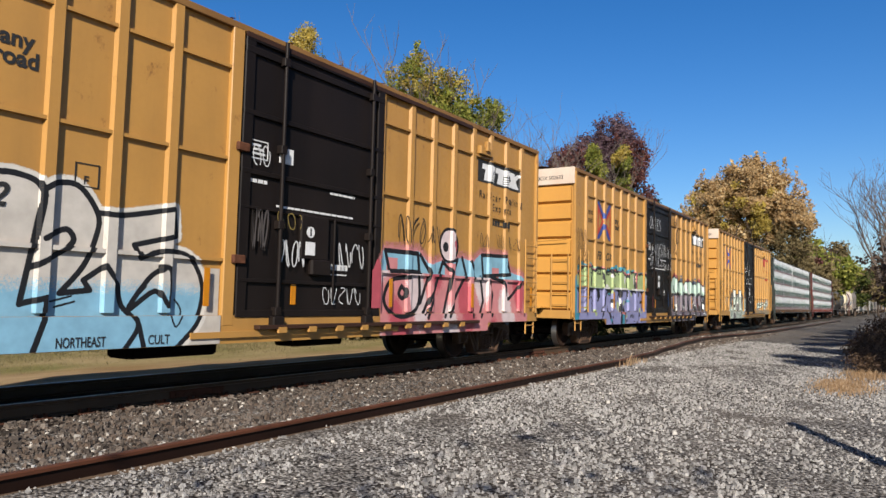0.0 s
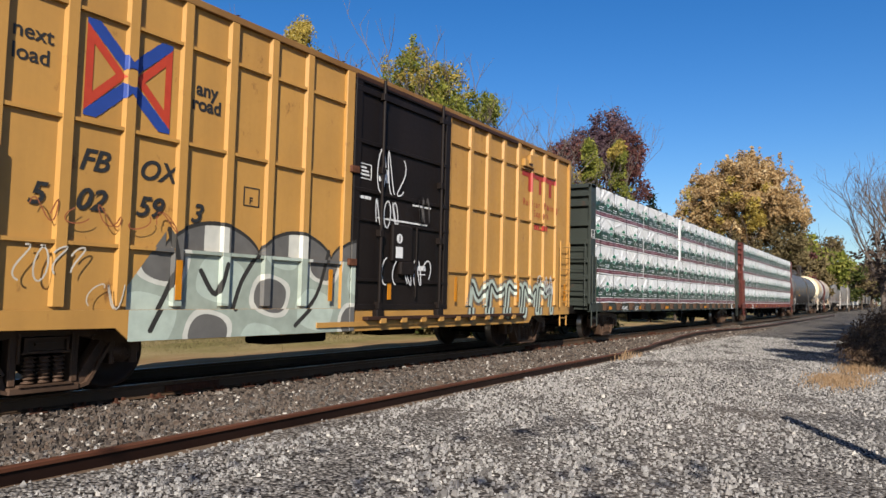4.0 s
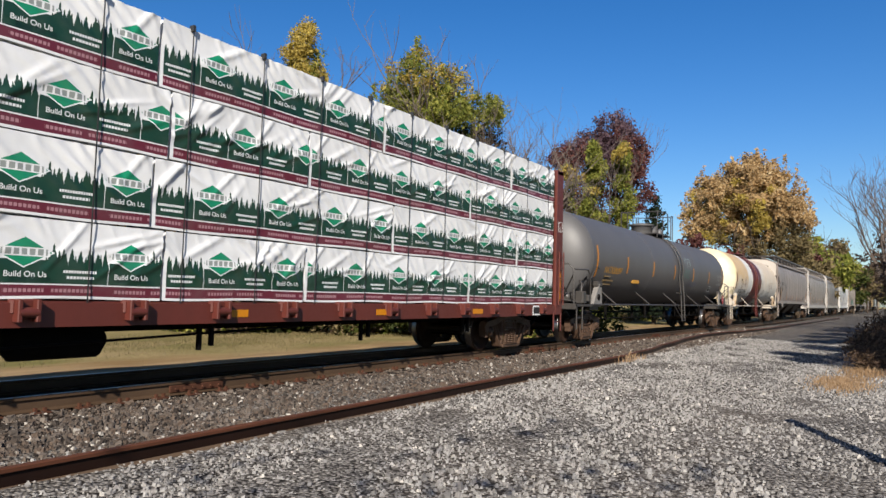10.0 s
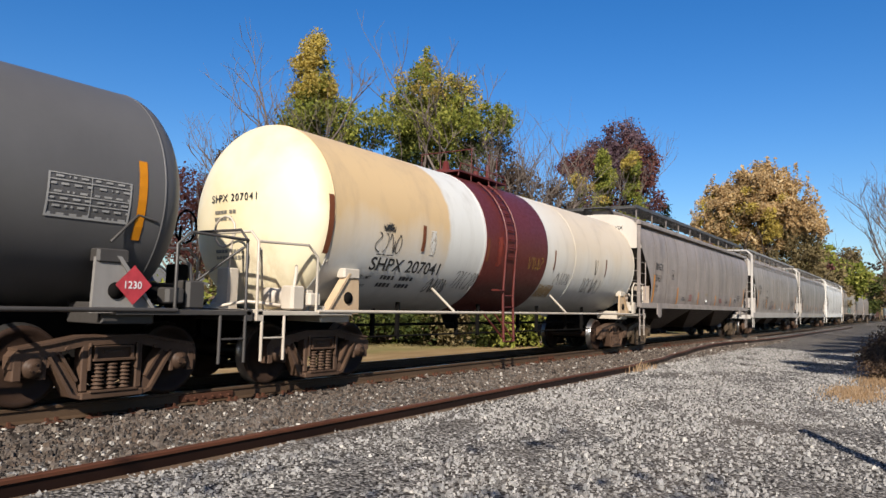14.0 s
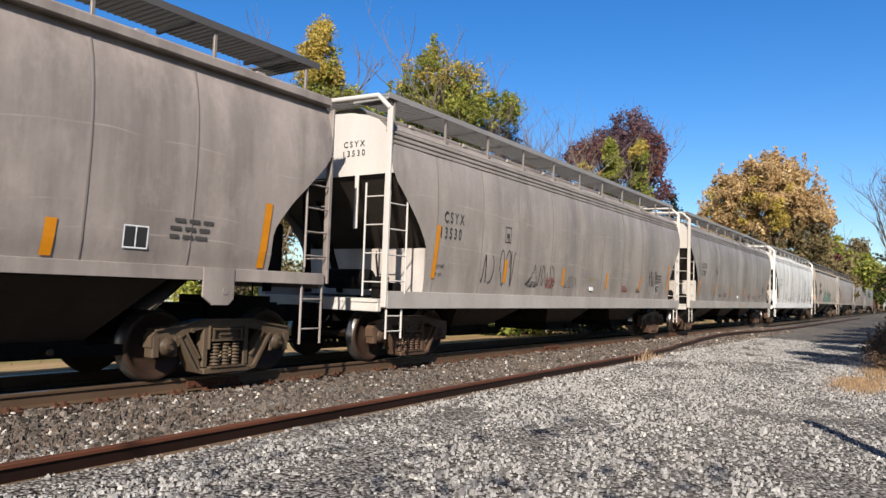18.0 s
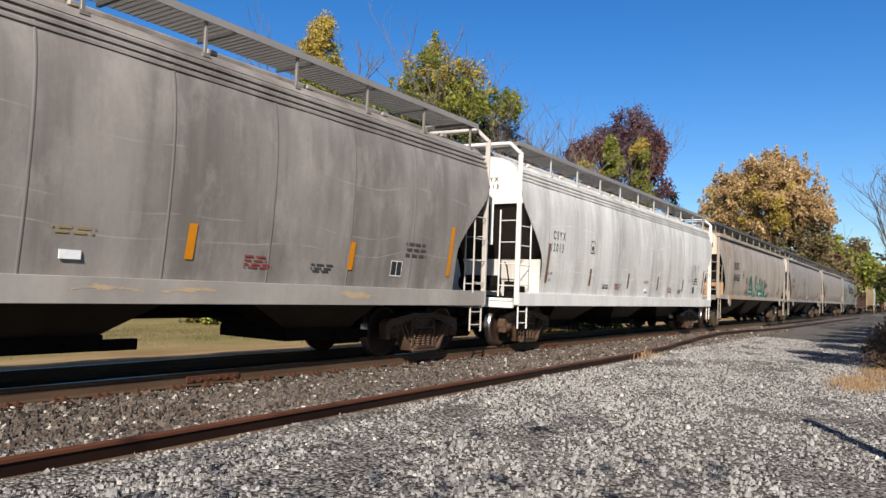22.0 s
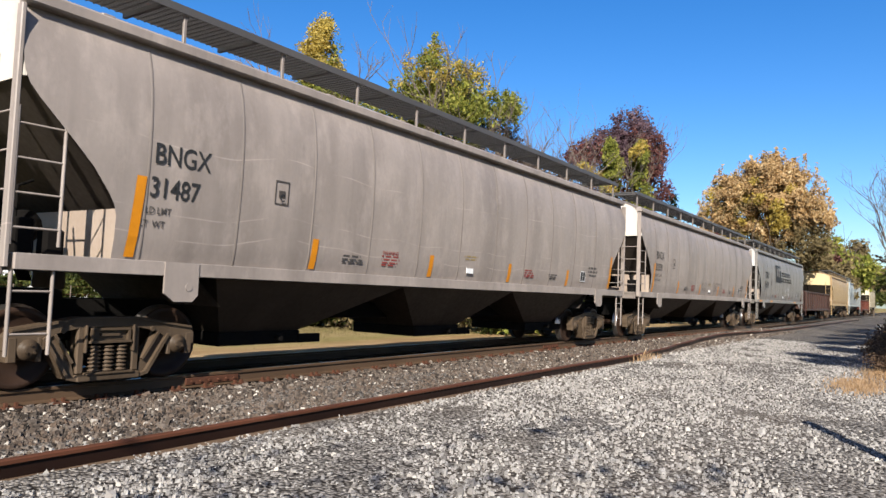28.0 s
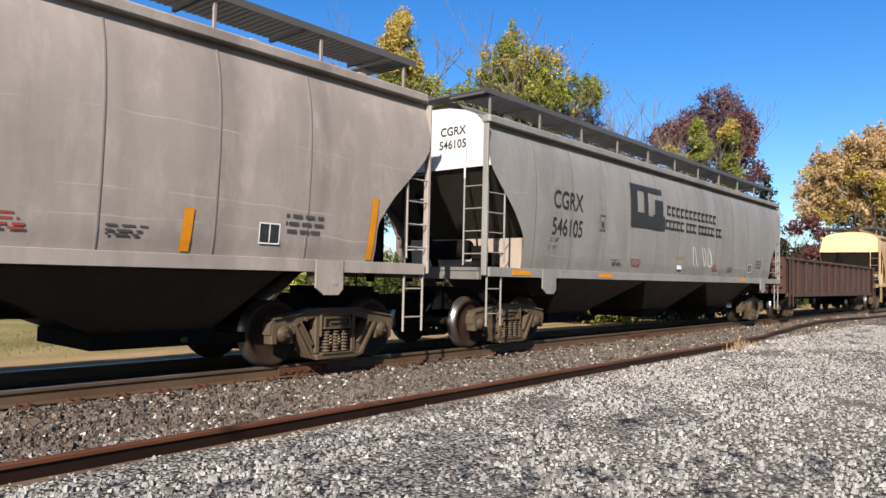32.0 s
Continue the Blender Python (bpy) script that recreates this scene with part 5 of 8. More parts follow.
    # ends
    for e in (-1, 1):
        x = e * (hl - 0.005)
        m = M()
        poly = [(-1.42, 4.12), (-1.25, 4.27), (-1.0, 4.37), (-0.6, 4.45), (0, 4.48), (0.6, 4.45), (1.0, 4.37), (1.25, 4.27), (1.42, 4.12), (1.6, 3.3), (-1.6, 3.3)]
        m.prism(poly, x, x - e * 0.03, axis="x")
        part("end_panel", m, endp, car, "pale upper end panel")
        sl = M()
        sl.add([(x, -1.58, 3.32), (x, 1.58, 3.32), (e * (hl - 2.75), 1.35, 0.95), (e * (hl - 2.75), -1.35, 0.95)], [(0, 1, 2, 3)])
        sl.add([(x - e * 0.05, -1.58, 3.32), (x - e * 0.05, 1.58, 3.32), (e * (hl - 2.8), 1.35, 0.95), (e * (hl - 2.8), -1.35, 0.95)], [(0, 1, 2, 3)])
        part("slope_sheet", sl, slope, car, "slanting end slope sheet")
        part("bolster_web", M().box(e * (hl - 1.22), e * (hl - 1.18), -1.48, 1.48, s1 - 0.1, 2.08), plate, car, "stained upright bolster plate")
        for y in (-0.55, 0.55):
            if e < 0 and y < 0:
                bar = M().box(e * (hl + 0.02), e * (hl - 0.02), -0.84, -0.76, 2.35, 3.3, 0.01) if tall else M().pipe([(e * (hl + 0.03), -1.05, 3.1), (e * (hl + 0.03), -1.05, 3.62)], 0.02, 6)
                part("grab_bar", bar, endp, car, "upright grab bar on the end")
                continue
            st = M().prism([(e * (hl - 0.2), 1.2), (e * (hl - 0.32), 1.2), (e * (hl - 0.12), 3.3), (e * (hl - 0.02), 3.3)], y - 0.04, y + 0.04)
            part("end_strut", st, UNDER, car, "dark strut under the slope sheet")
            st = M().prism([(e * (hl - 1.1), 1.2), (e * (hl - 1.25), 1.2), (e * (hl - 0.5), 2.9), (e * (hl - 0.4), 2.95)], y - 0.04, y + 0.04)
            part("end_strut", st, UNDER, car, "dark strut under the slope sheet")
        part("draft_beam", M().box(e * hl, e * (hl - 1.2), -0.35, 0.35, 0.7, 1.12), UNDER, car, "black draft beam")
        lad = M()
        top = 4.66 if tall else 4.05
        r0 = 0.024
        if not tall:
            lad.box(e * (hl - 0.0), e * (hl + 0.05), -1.58, -1.47, s0 + 0.02, top, 0.01)
        if tall:
            for yy in (-1, 1):
                lad.box(e * (hl - 0.0), e * (hl + 0.05), yy * 1.47, yy * 1.58, s0 + 0.02, 4.45, 0.01)
                lad.pipe([(e * (hl + 0.025), yy * 1.525, 4.42), (e * (hl + 0.025), yy * 1.25, 4.68), (e * (hl + 0.025), 0, 4.72)], 0.05, 6)
        ladder(lad, (e * (hl + 0.03), -1.05, s0 + 0.2), (e * (hl + 0.03), -1.05, 3.15), (0, -0.43, 0), 4, 0.013)
        ladder(lad, (e * (hl - 0.48), -1.58, s0 + 0.25), (e * (hl - 0.48), -1.58, 3.0), (e * 0.48, 0.02, 0), 4, 0.013)
        ladder(lad, (e * (hl - 0.05), -1.53, 0.45), (e * (hl - 0.05), -1.53, s0), (-e * 0.42, 0, 0), 2, 0.014)
        part("ladder", lad, endp if tall else side, car, "corner ladder with round rungs")
        part("end_platform", M().box(e * (hl - 0.6), e * (hl + 0.12), -1.45, 1.45, s0 + 0.1, s0 + 0.16).box(e * (hl - 0.02), e * (hl + 0.1), -1.45, 1.45, s0 - 0.06, s0 + 0.12, 0.02), endp if tall else seam_mat, car, "end platform and sill")
        if e > 0:
            bw = M()
            ring = [(e * (hl + 0.05), -0.1 + 0.27 * math.cos(k * 0.393), 2.45 + 0.27 * math.sin(k * 0.393)) for k in range(17)]
            bw.pipe(ring, 0.018, 6)
            for k in range(4):
                bw.pipe([(e * (hl + 0.05), -0.1, 2.45), ring[k * 4]], 0.012, 5)
            bw.box(e * (hl - 0.14), e * (hl + 0.0), -0.3, 0.12, 1.9, 2.75, 0.03).pipe([(e * (hl - 0.07), -0.05, 1.95), (e * (hl - 0.12), -0.05, 1.0)], 0.015, 5)
            part("brake_wheel", bw, UNDER, car, "black hand brake wheel")
            part("end_post", M().box(hl - 1.0, hl - 0.78, -1.28, -1.12, s1 - 0.05, 2.75, 0.01), UNDER, car, "dark upright post behind the ladder")
            part("end_post", M().box(hl - 0.3, hl - 0.14, -0.62, -0.48, s0, 3.3, 0.01), UNDER, car, "dark upright post behind the ladder")
            part("brake_housing", M().box(hl - 0.75, hl - 0.1, -0.75, 0.6, s0 + 0.14, s0 + 0.95, 0.06).lathe([(-0.9, 0.1), (-0.85, 0.2), (0.85, 0.2), (0.9, 0.1)], 14, "y", (hl - 1.1, 0, s0 + 0.35)), UNDER, car, "dark brake housing and air tank")
        else:
            part("air_tank", M().lathe([(-0.55, 0.1), (-0.5, 0.19), (0.5, 0.19), (0.55, 0.1)], 14, "y", (e * (hl - 0.55), -0.2, s0 + 0.5)), UNDER, car, "brake air tank")
            vb = M().box(e * (hl - 0.35), e * (hl - 0.12), -1.35, -1.1, s0 + 0.16, s0 + 0.55, 0.03).box(e * (hl - 0.65), e * (hl - 0.42), -1.4, -1.2, s0 + 0.16, s0 + 0.45, 0.04)
            vb.pipe([(e * (hl - 0.2), -1.2, s0 + 0.5), (e * (hl - 0.25), -1.1, s0 + 0.9), (e * (hl - 0.5), -0.9, s0 + 1.0)], 0.018, 5)
            part("brake_valve", vb, UNDER, car)
    # discharge bottoms
    x0, x3 = 2.65, L - 2.65
    w = (x3 - x0) / 3
    for k in range(3):
        a, b = x0 + k * w - hl, x0 + (k + 1) * w - hl
        c = (a + b) / 2 + (-0.65 if k == 0 else 0.65 if k == 2 else 0)
        oh = 0.75
        m = M()
        top = [(a, -1.42, 1.32), (b, -1.42, 1.32), (b, 1.42, 1.32), (a, 1.42, 1.32)]
        bot = [(c - oh, -0.75, 0.55), (c + oh, -0.75, 0.55), (c + oh, 0.75, 0.55), (c - oh, 0.75, 0.55)]
        m.add(top + bot, [(0, 1, 5, 4), (1, 2, 6, 5), (2, 3, 7, 6), (3, 0, 4, 7), (4, 5, 6, 7)])
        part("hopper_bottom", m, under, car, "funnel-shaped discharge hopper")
        g = M().box(c - oh - 0.05, c + oh + 0.05, -0.8, 0.8, 0.36, 0.56, 0.02).box(c + oh, c + oh + 0.5, -0.82, -0.72, 0.36, 0.5, 0.01)
        g.lathe([(-0.92, 0.04), (-0.8, 0.05)], 8, "y", (c + 0.3, 0, 0.45))
        part("outlet_gate", g, UNDER, car, "black sliding outlet gate")
    part("center_sill", M().box(-hl, hl, -0.3, 0.3, 0.72, 1.0), UNDER, car, "black centre sill")
    # deep-sill cars take the darker truck: the sill's shade put into its colour
    for x in (-hl + 1.42, hl - 1.42):
        add_truck(car, x, DARK_TRUCK if tall else DUSTY_TRUCK)
    # lettering and reflectors
    if mark:
        grey_ink = lin_mat("4a4644")
        if tall:
            lettering(" ".join(mark), 0.29, LETTER, car, (marks_at + 0.08 - hl, -yat(2.62) - 0.0155, 2.61), 1, 0.72)
            lettering(" ".join(number), 0.29, LETTER, car, (marks_at - hl - 0.05, -yat(2.32) - 0.0155, 2.31), 4, 0.72)
        else:
            big = 1.45 if mark in ("FURX", "CGRX") else 1.0
            zm = 2.66 if big == 1 else 2.74
            lettering(mark, 0.35 * big, LETTER, car, (marks_at - hl, -yat(zm) - 0.013, zm), 1, 0.82)
            zm = 2.26 if big == 1 else 2.2
            lettering(number, 0.34 * big, LETTER, car, (marks_at - hl - 0.03, -yat(zm) - 0.013, zm), 4, 0.82)
        zl = 1.74 if tall else 2.06
        loads = ("LD LMT  221300", "LT  WT   64700") if number == "32339" else ("LD LMT", "LT  WT")
        for k, words in enumerate(loads):
            lettering(words, 0.09 if tall else 0.115, grey_ink, car, (marks_at - hl - 0.06 * (k + 1), -yat(zl - 0.16 * k) - 0.013, zl - 0.16 * k), 5, 0.9)
        es = {"CSYX": 0.15, "BNGX": 0.165}.get(mark, 0.3 if mark == "FURX" else 0.22)
        ey = {"CSYX": -0.45, "BNGX": -0.5}.get(mark, -0.42)
        spaced = " ".join if tall else str
        lettering(spaced(mark), es, LETTER, car, (-hl - 0.004, ey, 3.82 if tall else 3.93), turn=90)
        lettering(spaced(number), es, LETTER, car, (-hl - 0.004, ey + 0.03, (3.82 if tall else 3.93) - es * 1.12), turn=90)
    bars = M()
    rep = lambda u, z, w2, h2: bars.add([(u - hl, -yat(z) - 0.016, z), (u + w2 - hl, -yat(z) - 0.016, z), (u + w2 - hl, -yat(z + h2) - 0.016, z + h2), (u - hl, -yat(z + h2) - 0.016, z + h2)], [(0, 1, 2, 3)])
    pm = marks_at + (2.45 if tall else 1.9)
    for a, b, c, d in ((pm, 2.4, 0.26, 0.02), (pm, 2.72, 0.26, 0.02), (pm, 2.4, 0.02, 0.34), (pm + 0.24, 2.4, 0.02, 0.34), (pm + 0.07, 2.5, 0.12, 0.1)):
        rep(a, b, c, d)
    part("stencil", bars, lin_mat("4e4844"), car, "small dark stencil lines")
    lettering("C", 0.15, LETTER, car, (pm + 0.08 - hl, -yat(2.6) - 0.022, 2.45))
    for u, h in stripes:
        part("reflector", M().sheet([[(u - hl + (z - 1.55) * 0.06, -yat(z) - 0.014, z), (u - hl + 0.125 + (z - 1.55) * 0.06, -yat(z) - 0.014, z)] for z in np.linspace(1.53, 1.53 + h, 5)], False), amber, car, "reflector strip")
    return car, yat, hl


# ---- tank cars ----
STAINED_TRIM = paint("rust_stained_trim", lin("e0c8a4"), lin("8c4c26"), 0.9, 0.9, 0.65)
SADDLE_GREY = paint("saddle_grey", lin("a09c98"), lin("5a524c"), 0.5, 0.6, 0.65)


def tank_car(x_near, L, r, zc, shell_mat, head_mat, trim, label, platform_u, band=None, white=False):
    car = start_car("tank_car", label, "tank car", x_near, L)
    hl = L / 2
    a, b = -hl + 0.75, hl - 0.75
    prof = [(a + 0.0, 0.02)] + [(a + 0.66 * (1 - math.cos(t)), r * math.sin(t)) for t in (0.12, 0.25, 0.4, 0.55, 0.7, 0.85, 1.0, 1.15, 1.3, 1.44)] + [(a + 0.66, r)]
    n = 14
    body = [(a + 0.66 + (b - a - 1.32) * k / n, r) for k in range(1, n)]
    back = [(-x, y) for x, y in prof[::-1]]
    sh = M().lathe([(a + 0.66, r), *body, (b - 0.66, r)], 64, "x", (0, 0, zc))
    part("tank", sh, shell_mat, car, "long round steel tank shell")
    for p, nm in ((prof, "near"), (back, "far")):
        part("tank_head", M().lathe(p, 64, "x", (0, 0, zc)), head_mat, car, "domed tank head")
    ringx = [a + 0.66, a + 0.66 + (b - a - 1.32) * 0.33, a + 0.66 + (b - a - 1.32) * 0.67, b - 0.66]
    for x in ringx:
        part("weld_ring", M().lathe([(x - 0.02, r - 0.01), (x - 0.012, r + 0.006), (x + 0.012, r + 0.006), (x + 0.02, r - 0.01)], 64, "x", (0, 0, zc)), shell_mat, car)
    if band:
        part("band", M().lathe([(band[0] - hl, r - 0.01), (band[0] - hl, r + 0.007), (band[0] - hl + 0.03, r + 0.0075), (band[1] - hl - 0.03, r + 0.0075), (band[1] - hl, r + 0.007), (band[1] - hl, r - 0.01)], 64, "x", (0, 0, zc)), band[2], car, "maroon painted band")
    part("side_rail", M().pipe([(-hl + 1.2, -1.5, 1.12), (hl - 1.2, -1.5, 1.12)], 0.028, 8).pipe([(-hl + 1.2, 1.5, 1.12), (hl - 1.2, 1.5, 1.12)], 0.028, 8), trim, car, "long side handrail")
    for x in (5.07 - hl, 10.46 - hl) if white else [-hl + 3.3 + k * (L - 6.6) / 4 for k in range(5)]:
        for s in (-1, 1):
            part("rail_strut", M().pipe([(x - 0.36, s * (r * 0.73), zc - r * 0.67), (x, s * 1.5, 1.12)], 0.028, 6), trim, car)
    for e in (-1, 1):
        x = e * (hl - 1.75)
        for s in (-1, 1):
            xi = x - e * 0.28
            trim_s = STAINED_TRIM if white else SADDLE_GREY
            part("saddle", M().prism([(xi + e * 0.6, 1.08), (xi - e * 0.22, 1.08), (xi - e * 0.2, 1.72), (xi + e * 0.06, 1.72)], s * 1.36, s * 1.41), trim_s, car, "slanting saddle plate that carries the tank")
            part("saddle_flange", M().prism([(xi + e * 0.62, 1.06), (xi + e * 0.56, 1.08), (xi + e * 0.03, 1.74), (xi + e * 0.09, 1.74)], s * 1.3, s * 1.45), trim_s, car)
            part("saddle_pad", M().box(xi - 0.2, xi + 0.2, s * 1.26, s * 1.44, 1.66, 1.82, 0.03), trim, car)
            # flat black disc painted for the hole's shade; the plate is not cut
            part("saddle_hole_disc", M().lathe([(s * 1.4, 0.1), (s * 1.43, 0.1), (s * 1.432, 0.0)], 14, "y", (xi + e * 0.06, 0, 1.34)), UNDER, car, "dark disc drawn for the round hole in the saddle plate")
            part("bolster", M().box(x - 0.34, x + 0.34, s * 0.6, s * 1.36, 0.95, 1.2, 0.02), trim, car)
        plat = M().box(e * (hl - 2.0), e * hl, -1.5, 1.5, 1.06, 1.12, 0.01).box(e * (hl - 0.1), e * (hl + 0.02), -1.5, 1.5, 0.98, 1.14, 0.01)
        part("end_platform", plat, trim, car, "end platform")
        for s in (-1, 1):
            rl = M()
            rl.pipe([(e * (hl - 0.05), s * 0.35, 2.25), (e * (hl - 0.05), s * 1.25, 2.25), (e * (hl - 0.05), s * 1.4, 2.1), (e * (hl - 0.05), s * 1.42, 1.1)], 0.022, 7)
            rl.pipe([(e * (hl - 0.05), s * 1.42, 2.1), (e * (hl - 1.0), s * 1.45, 2.12), (e * (hl - 1.2), s * 1.45, 1.95), (e * (hl - 1.2), s * 1.45, 1.1)], 0.022, 7)
            rl.pipe([(e * (hl - 0.1), s * 1.4, 2.0), (e * (hl - 0.9), s * 0.6, 1.1)], 0.02, 6)
            ladder(rl, (e * (hl - 0.1), s * 1.48, 0.42), (e * (hl - 0.1), s * 1.48, 1.06), (-e * 0.42, 0, 0), 1, 0.016)
            rl.pipe([(e * (hl - 1.75) - 0.3, s * 1.38, 1.9), (e * (hl - 1.75), s * 1.42, 2.25), (e * (hl - 1.75) + 0.25, s * 1.42, 2.2)], 0.018, 6)
            part("end_railing", rl, trim, car, "bent pipe end railing")
        vb = M().box(e * (hl - 1.0), e * (hl - 0.72), -1.42, -1.15, 1.14, 1.5, 0.04).box(e * (hl - 1.32), e * (hl - 1.05), -1.45, -1.22, 1.2, 1.4, 0.04).pipe([(e * (hl - 0.86), -1.3, 1.45), (e * (hl - 0.9), -1.3, 1.7), (e * (hl - 1.0), -1.2, 1.8)], 0.03, 6)
        part("brake_valve", vb, trim, car, "brake valve on the end platform")
        gear = M().lathe([(-0.42, 0.06), (-0.38, 0.15), (0.38, 0.15), (0.42, 0.06)], 14, "x", (e * (hl - 1.15), -0.85, 1.32)).box(e * (hl - 0.5), e * (hl - 0.3), -0.5, -0.2, 1.12, 1.75, 0.03)
        gear.pipe([(e * (hl - 0.4), -0.35, 1.7), (e * (hl - 0.42), -0.4, 2.3)], 0.02, 6).pipe([(e * (hl - 0.7), -1.2, 1.2), (e * (hl - 0.3), -0.9, 1.25), (e * (hl - 0.1), -0.5, 1.16)], 0.025, 6)
        gear.pipe([(e * (hl - 0.3), -0.35 + 0.24 * math.cos(k * 0.524), 2.3 + 0.24 * math.sin(k * 0.524)) for k in range(13)], 0.018, 5)
        gear.box(e * (hl - 1.5), e * (hl - 1.35), -1.1, -0.95, 1.12, 1.45, 0.02)
        part("brake_gear", gear, UNDER if e > 0 else trim, car, "hand brake wheel, air tank and rods on the end platform")
        part("stub_sill", M().box(e * (hl - 3.2), e * hl, -0.3, 0.3, 0.7, 1.1), UNDER, car)
        add_truck(car, x)
    # top platform, manway, ladders
    px = platform_u - hl
    zt = zc + r
    top = M().box(px - 1.1, px + 1.1, -0.72, 0.72, zt + 0.0, zt + 0.04)
    part("top_walkway", top, trim if not white else band[2], car, "top platform round the manway")
    if white:
        man = M().lathe([(zt - 0.1, 0.3), (zt + 0.1, 0.28), (zt + 0.14, 0.1), (zt + 0.34, 0.06), (zt + 0.36, 0.0)], 14, "z", (px - 0.7, -0.1, 0)).box(px - 0.1, px + 0.5, -0.3, 0.3, zt, zt + 0.12, 0.03)
        valve = M().lathe([(zt, 0.14), (zt + 0.16, 0.12), (zt + 0.2, 0.03), (zt + 0.5, 0.025)], 10, "z", (px + 0.75, -0.35, 0))
        part("valve", valve, band[2], car)
        part("valve", M().lathe([(zt, 0.08), (zt + 0.2, 0.07), (zt + 0.22, 0.0)], 10, "z", (px + 0.05, -0.45, 0)), band[2], car)
    else:
        man = M().lathe([(zt - 0.1, 0.42), (zt + 0.32, 0.42), (zt + 0.34, 0.5), (zt + 0.40, 0.5), (zt + 0.46, 0.2)], 20, "z", (px - 0.75, 0, 0)).lathe([(zt, 0.2), (zt + 0.42, 0.2)], 14, "z", (px + 0.1, -0.2, 0))
        man.lathe([(zt, 0.12), (zt + 0.3, 0.12), (zt + 0.36, 0.05)], 12, "z", (px + 0.75, -0.3, 0)).box(px + 0.2, px + 0.6, -0.1, 0.4, zt, zt + 0.25, 0.04)
    part("manway", man, shell_mat if not white else band[2], car, "manway dome with valves")
    hr = M()
    if white:
        for s in (-1, 1):
            for u in (-0.55, 0.25, 0.62):
                hr.pipe([(px + u, s * 0.7, zt - 0.15), (px + u, s * 0.7, zt + 0.62)], 0.013, 6)
            hr.pipe([(px - 1.1, s * 0.7, zt - 0.1), (px - 1.0, s * 0.7, zt + 0.2), (px + 1.0, s * 0.7, zt + 0.2), (px + 1.1, s * 0.7, zt - 0.1)], 0.014, 6)
        hr.pipe([(px - 0.55, -0.7, zt + 0.6), (px - 0.55, 0.7, zt + 0.6)], 0.012, 6)
    else:
        for s in (-1, 1):
            pts = [(px - 1.1, s * 0.75, zt + 0.7), (px - 1.0, s * 0.75, zt + 0.93), (px + 0.3, s * 0.75, zt + 0.95), (px + 0.42, s * 0.75, zt + 0.85), (px + 0.45, s * 0.75, zt - 0.1)]
            hr.pipe(pts, 0.022, 7)
            for u in (-1.1, -0.3):
                hr.pipe([(px + u, s * 0.75, zt - 0.15), (px + u, s * 0.75, zt + 0.93)], 0.02, 6)
            hr.pipe([(px + 0.9, s * 0.75, zt - 0.12), (px + 0.9, s * 0.75, zt + 0.9), (px + 1.15, s * 0.75, zt + 0.95), (px + 1.15, s * 0.75, zt - 0.12)], 0.02, 6)
            hr.pipe([(px + 0.43, s * 0.75, zt + 0.82), (px + 0.55, s * 0.75, zt + 0.66), (px + 0.72, s * 0.75, zt + 0.64), (px + 0.9, s * 0.75, zt + 0.85)], 0.008, 4)
        for e in (-1, 1):
            hr.pipe([(px + e * 1.1, -0.75, zt + 0.9), (px + e * 1.1, 0.75, zt + 0.9)], 0.02, 6)
    part("top_railing", hr, trim if not white else band[2], car, "pipe railing on the top platform")
    lad = M()
    lx = px - 0.5
    arcpts = [(lx, -(r + 0.06) * math.sin(t), zc + (r + 0.06) * math.cos(t)) for t in np.linspace(0.55, 1.75, 11)] + [(lx, -1.56, 1.5), (lx, -1.6, 0.5)]
    for d in (0.0, 0.46):
        lad.pipe([(p[0] + d, p[1], p[2]) for p in arcpts], 0.03, 6)
    for p in arcpts[1:]:
        lad.pipe([p, (p[0] + 0.46, p[1], p[2])], 0.015, 5)
    lad.pipe([(lx, -1.58, 1.25), (lx + 0.46, -1.58, 1.25)], 0.015, 5)
    lad.pipe([(lx, -1.59, 0.9), (lx + 0.46, -1.59, 0.9)], 0.015, 5)
    lad.box(lx - 0.3, lx, -1.62, -1.45, 1.6, 1.63)
    for d in (0.0, 0.46):
        lad.pipe([(lx + d - 0.75, -1.5, 1.12), (lx + d, -1.6, 0.55)], 0.02, 6)
    part("ladder", lad, trim if not white else band[2], car, "side ladder that bends over the tank")
    low = M().pipe([(-hl + 3.0, -0.4, 0.85), (hl - 3.0, -0.4, 0.85)], 0.03, 6).pipe([(-hl + 3.0, -0.9, 0.66), (hl - 3.0, -0.9, 0.66)], 0.018, 6)
    for k in range(4):
        x = -hl + 4 + k * (L - 8) / 3
        low.box(x - 0.03, x + 0.03, -0.92, -0.85, 0.6, 1.3).box(x - 0.25, x - 0.2, -0.5, -0.42, 0.6, 1.3)
    low.lathe([(0.72, 0.1), (0.95, 0.2), (1.25, 0.26)], 14, "z", (px - 0.2, 0, 0))
    low.lathe([(-0.6, 0.1), (-0.5, 0.22), (0.5, 0.22), (0.6, 0.1)], 14, "y", (hl - 3.2, 0, 0.85))
    part("underframe", low, UNDER, car, "brake rods and bottom outlet valve")
    return car, hl


# ---- centre-beam flatcars with wrapped lumber ----
BUNDLES = {}


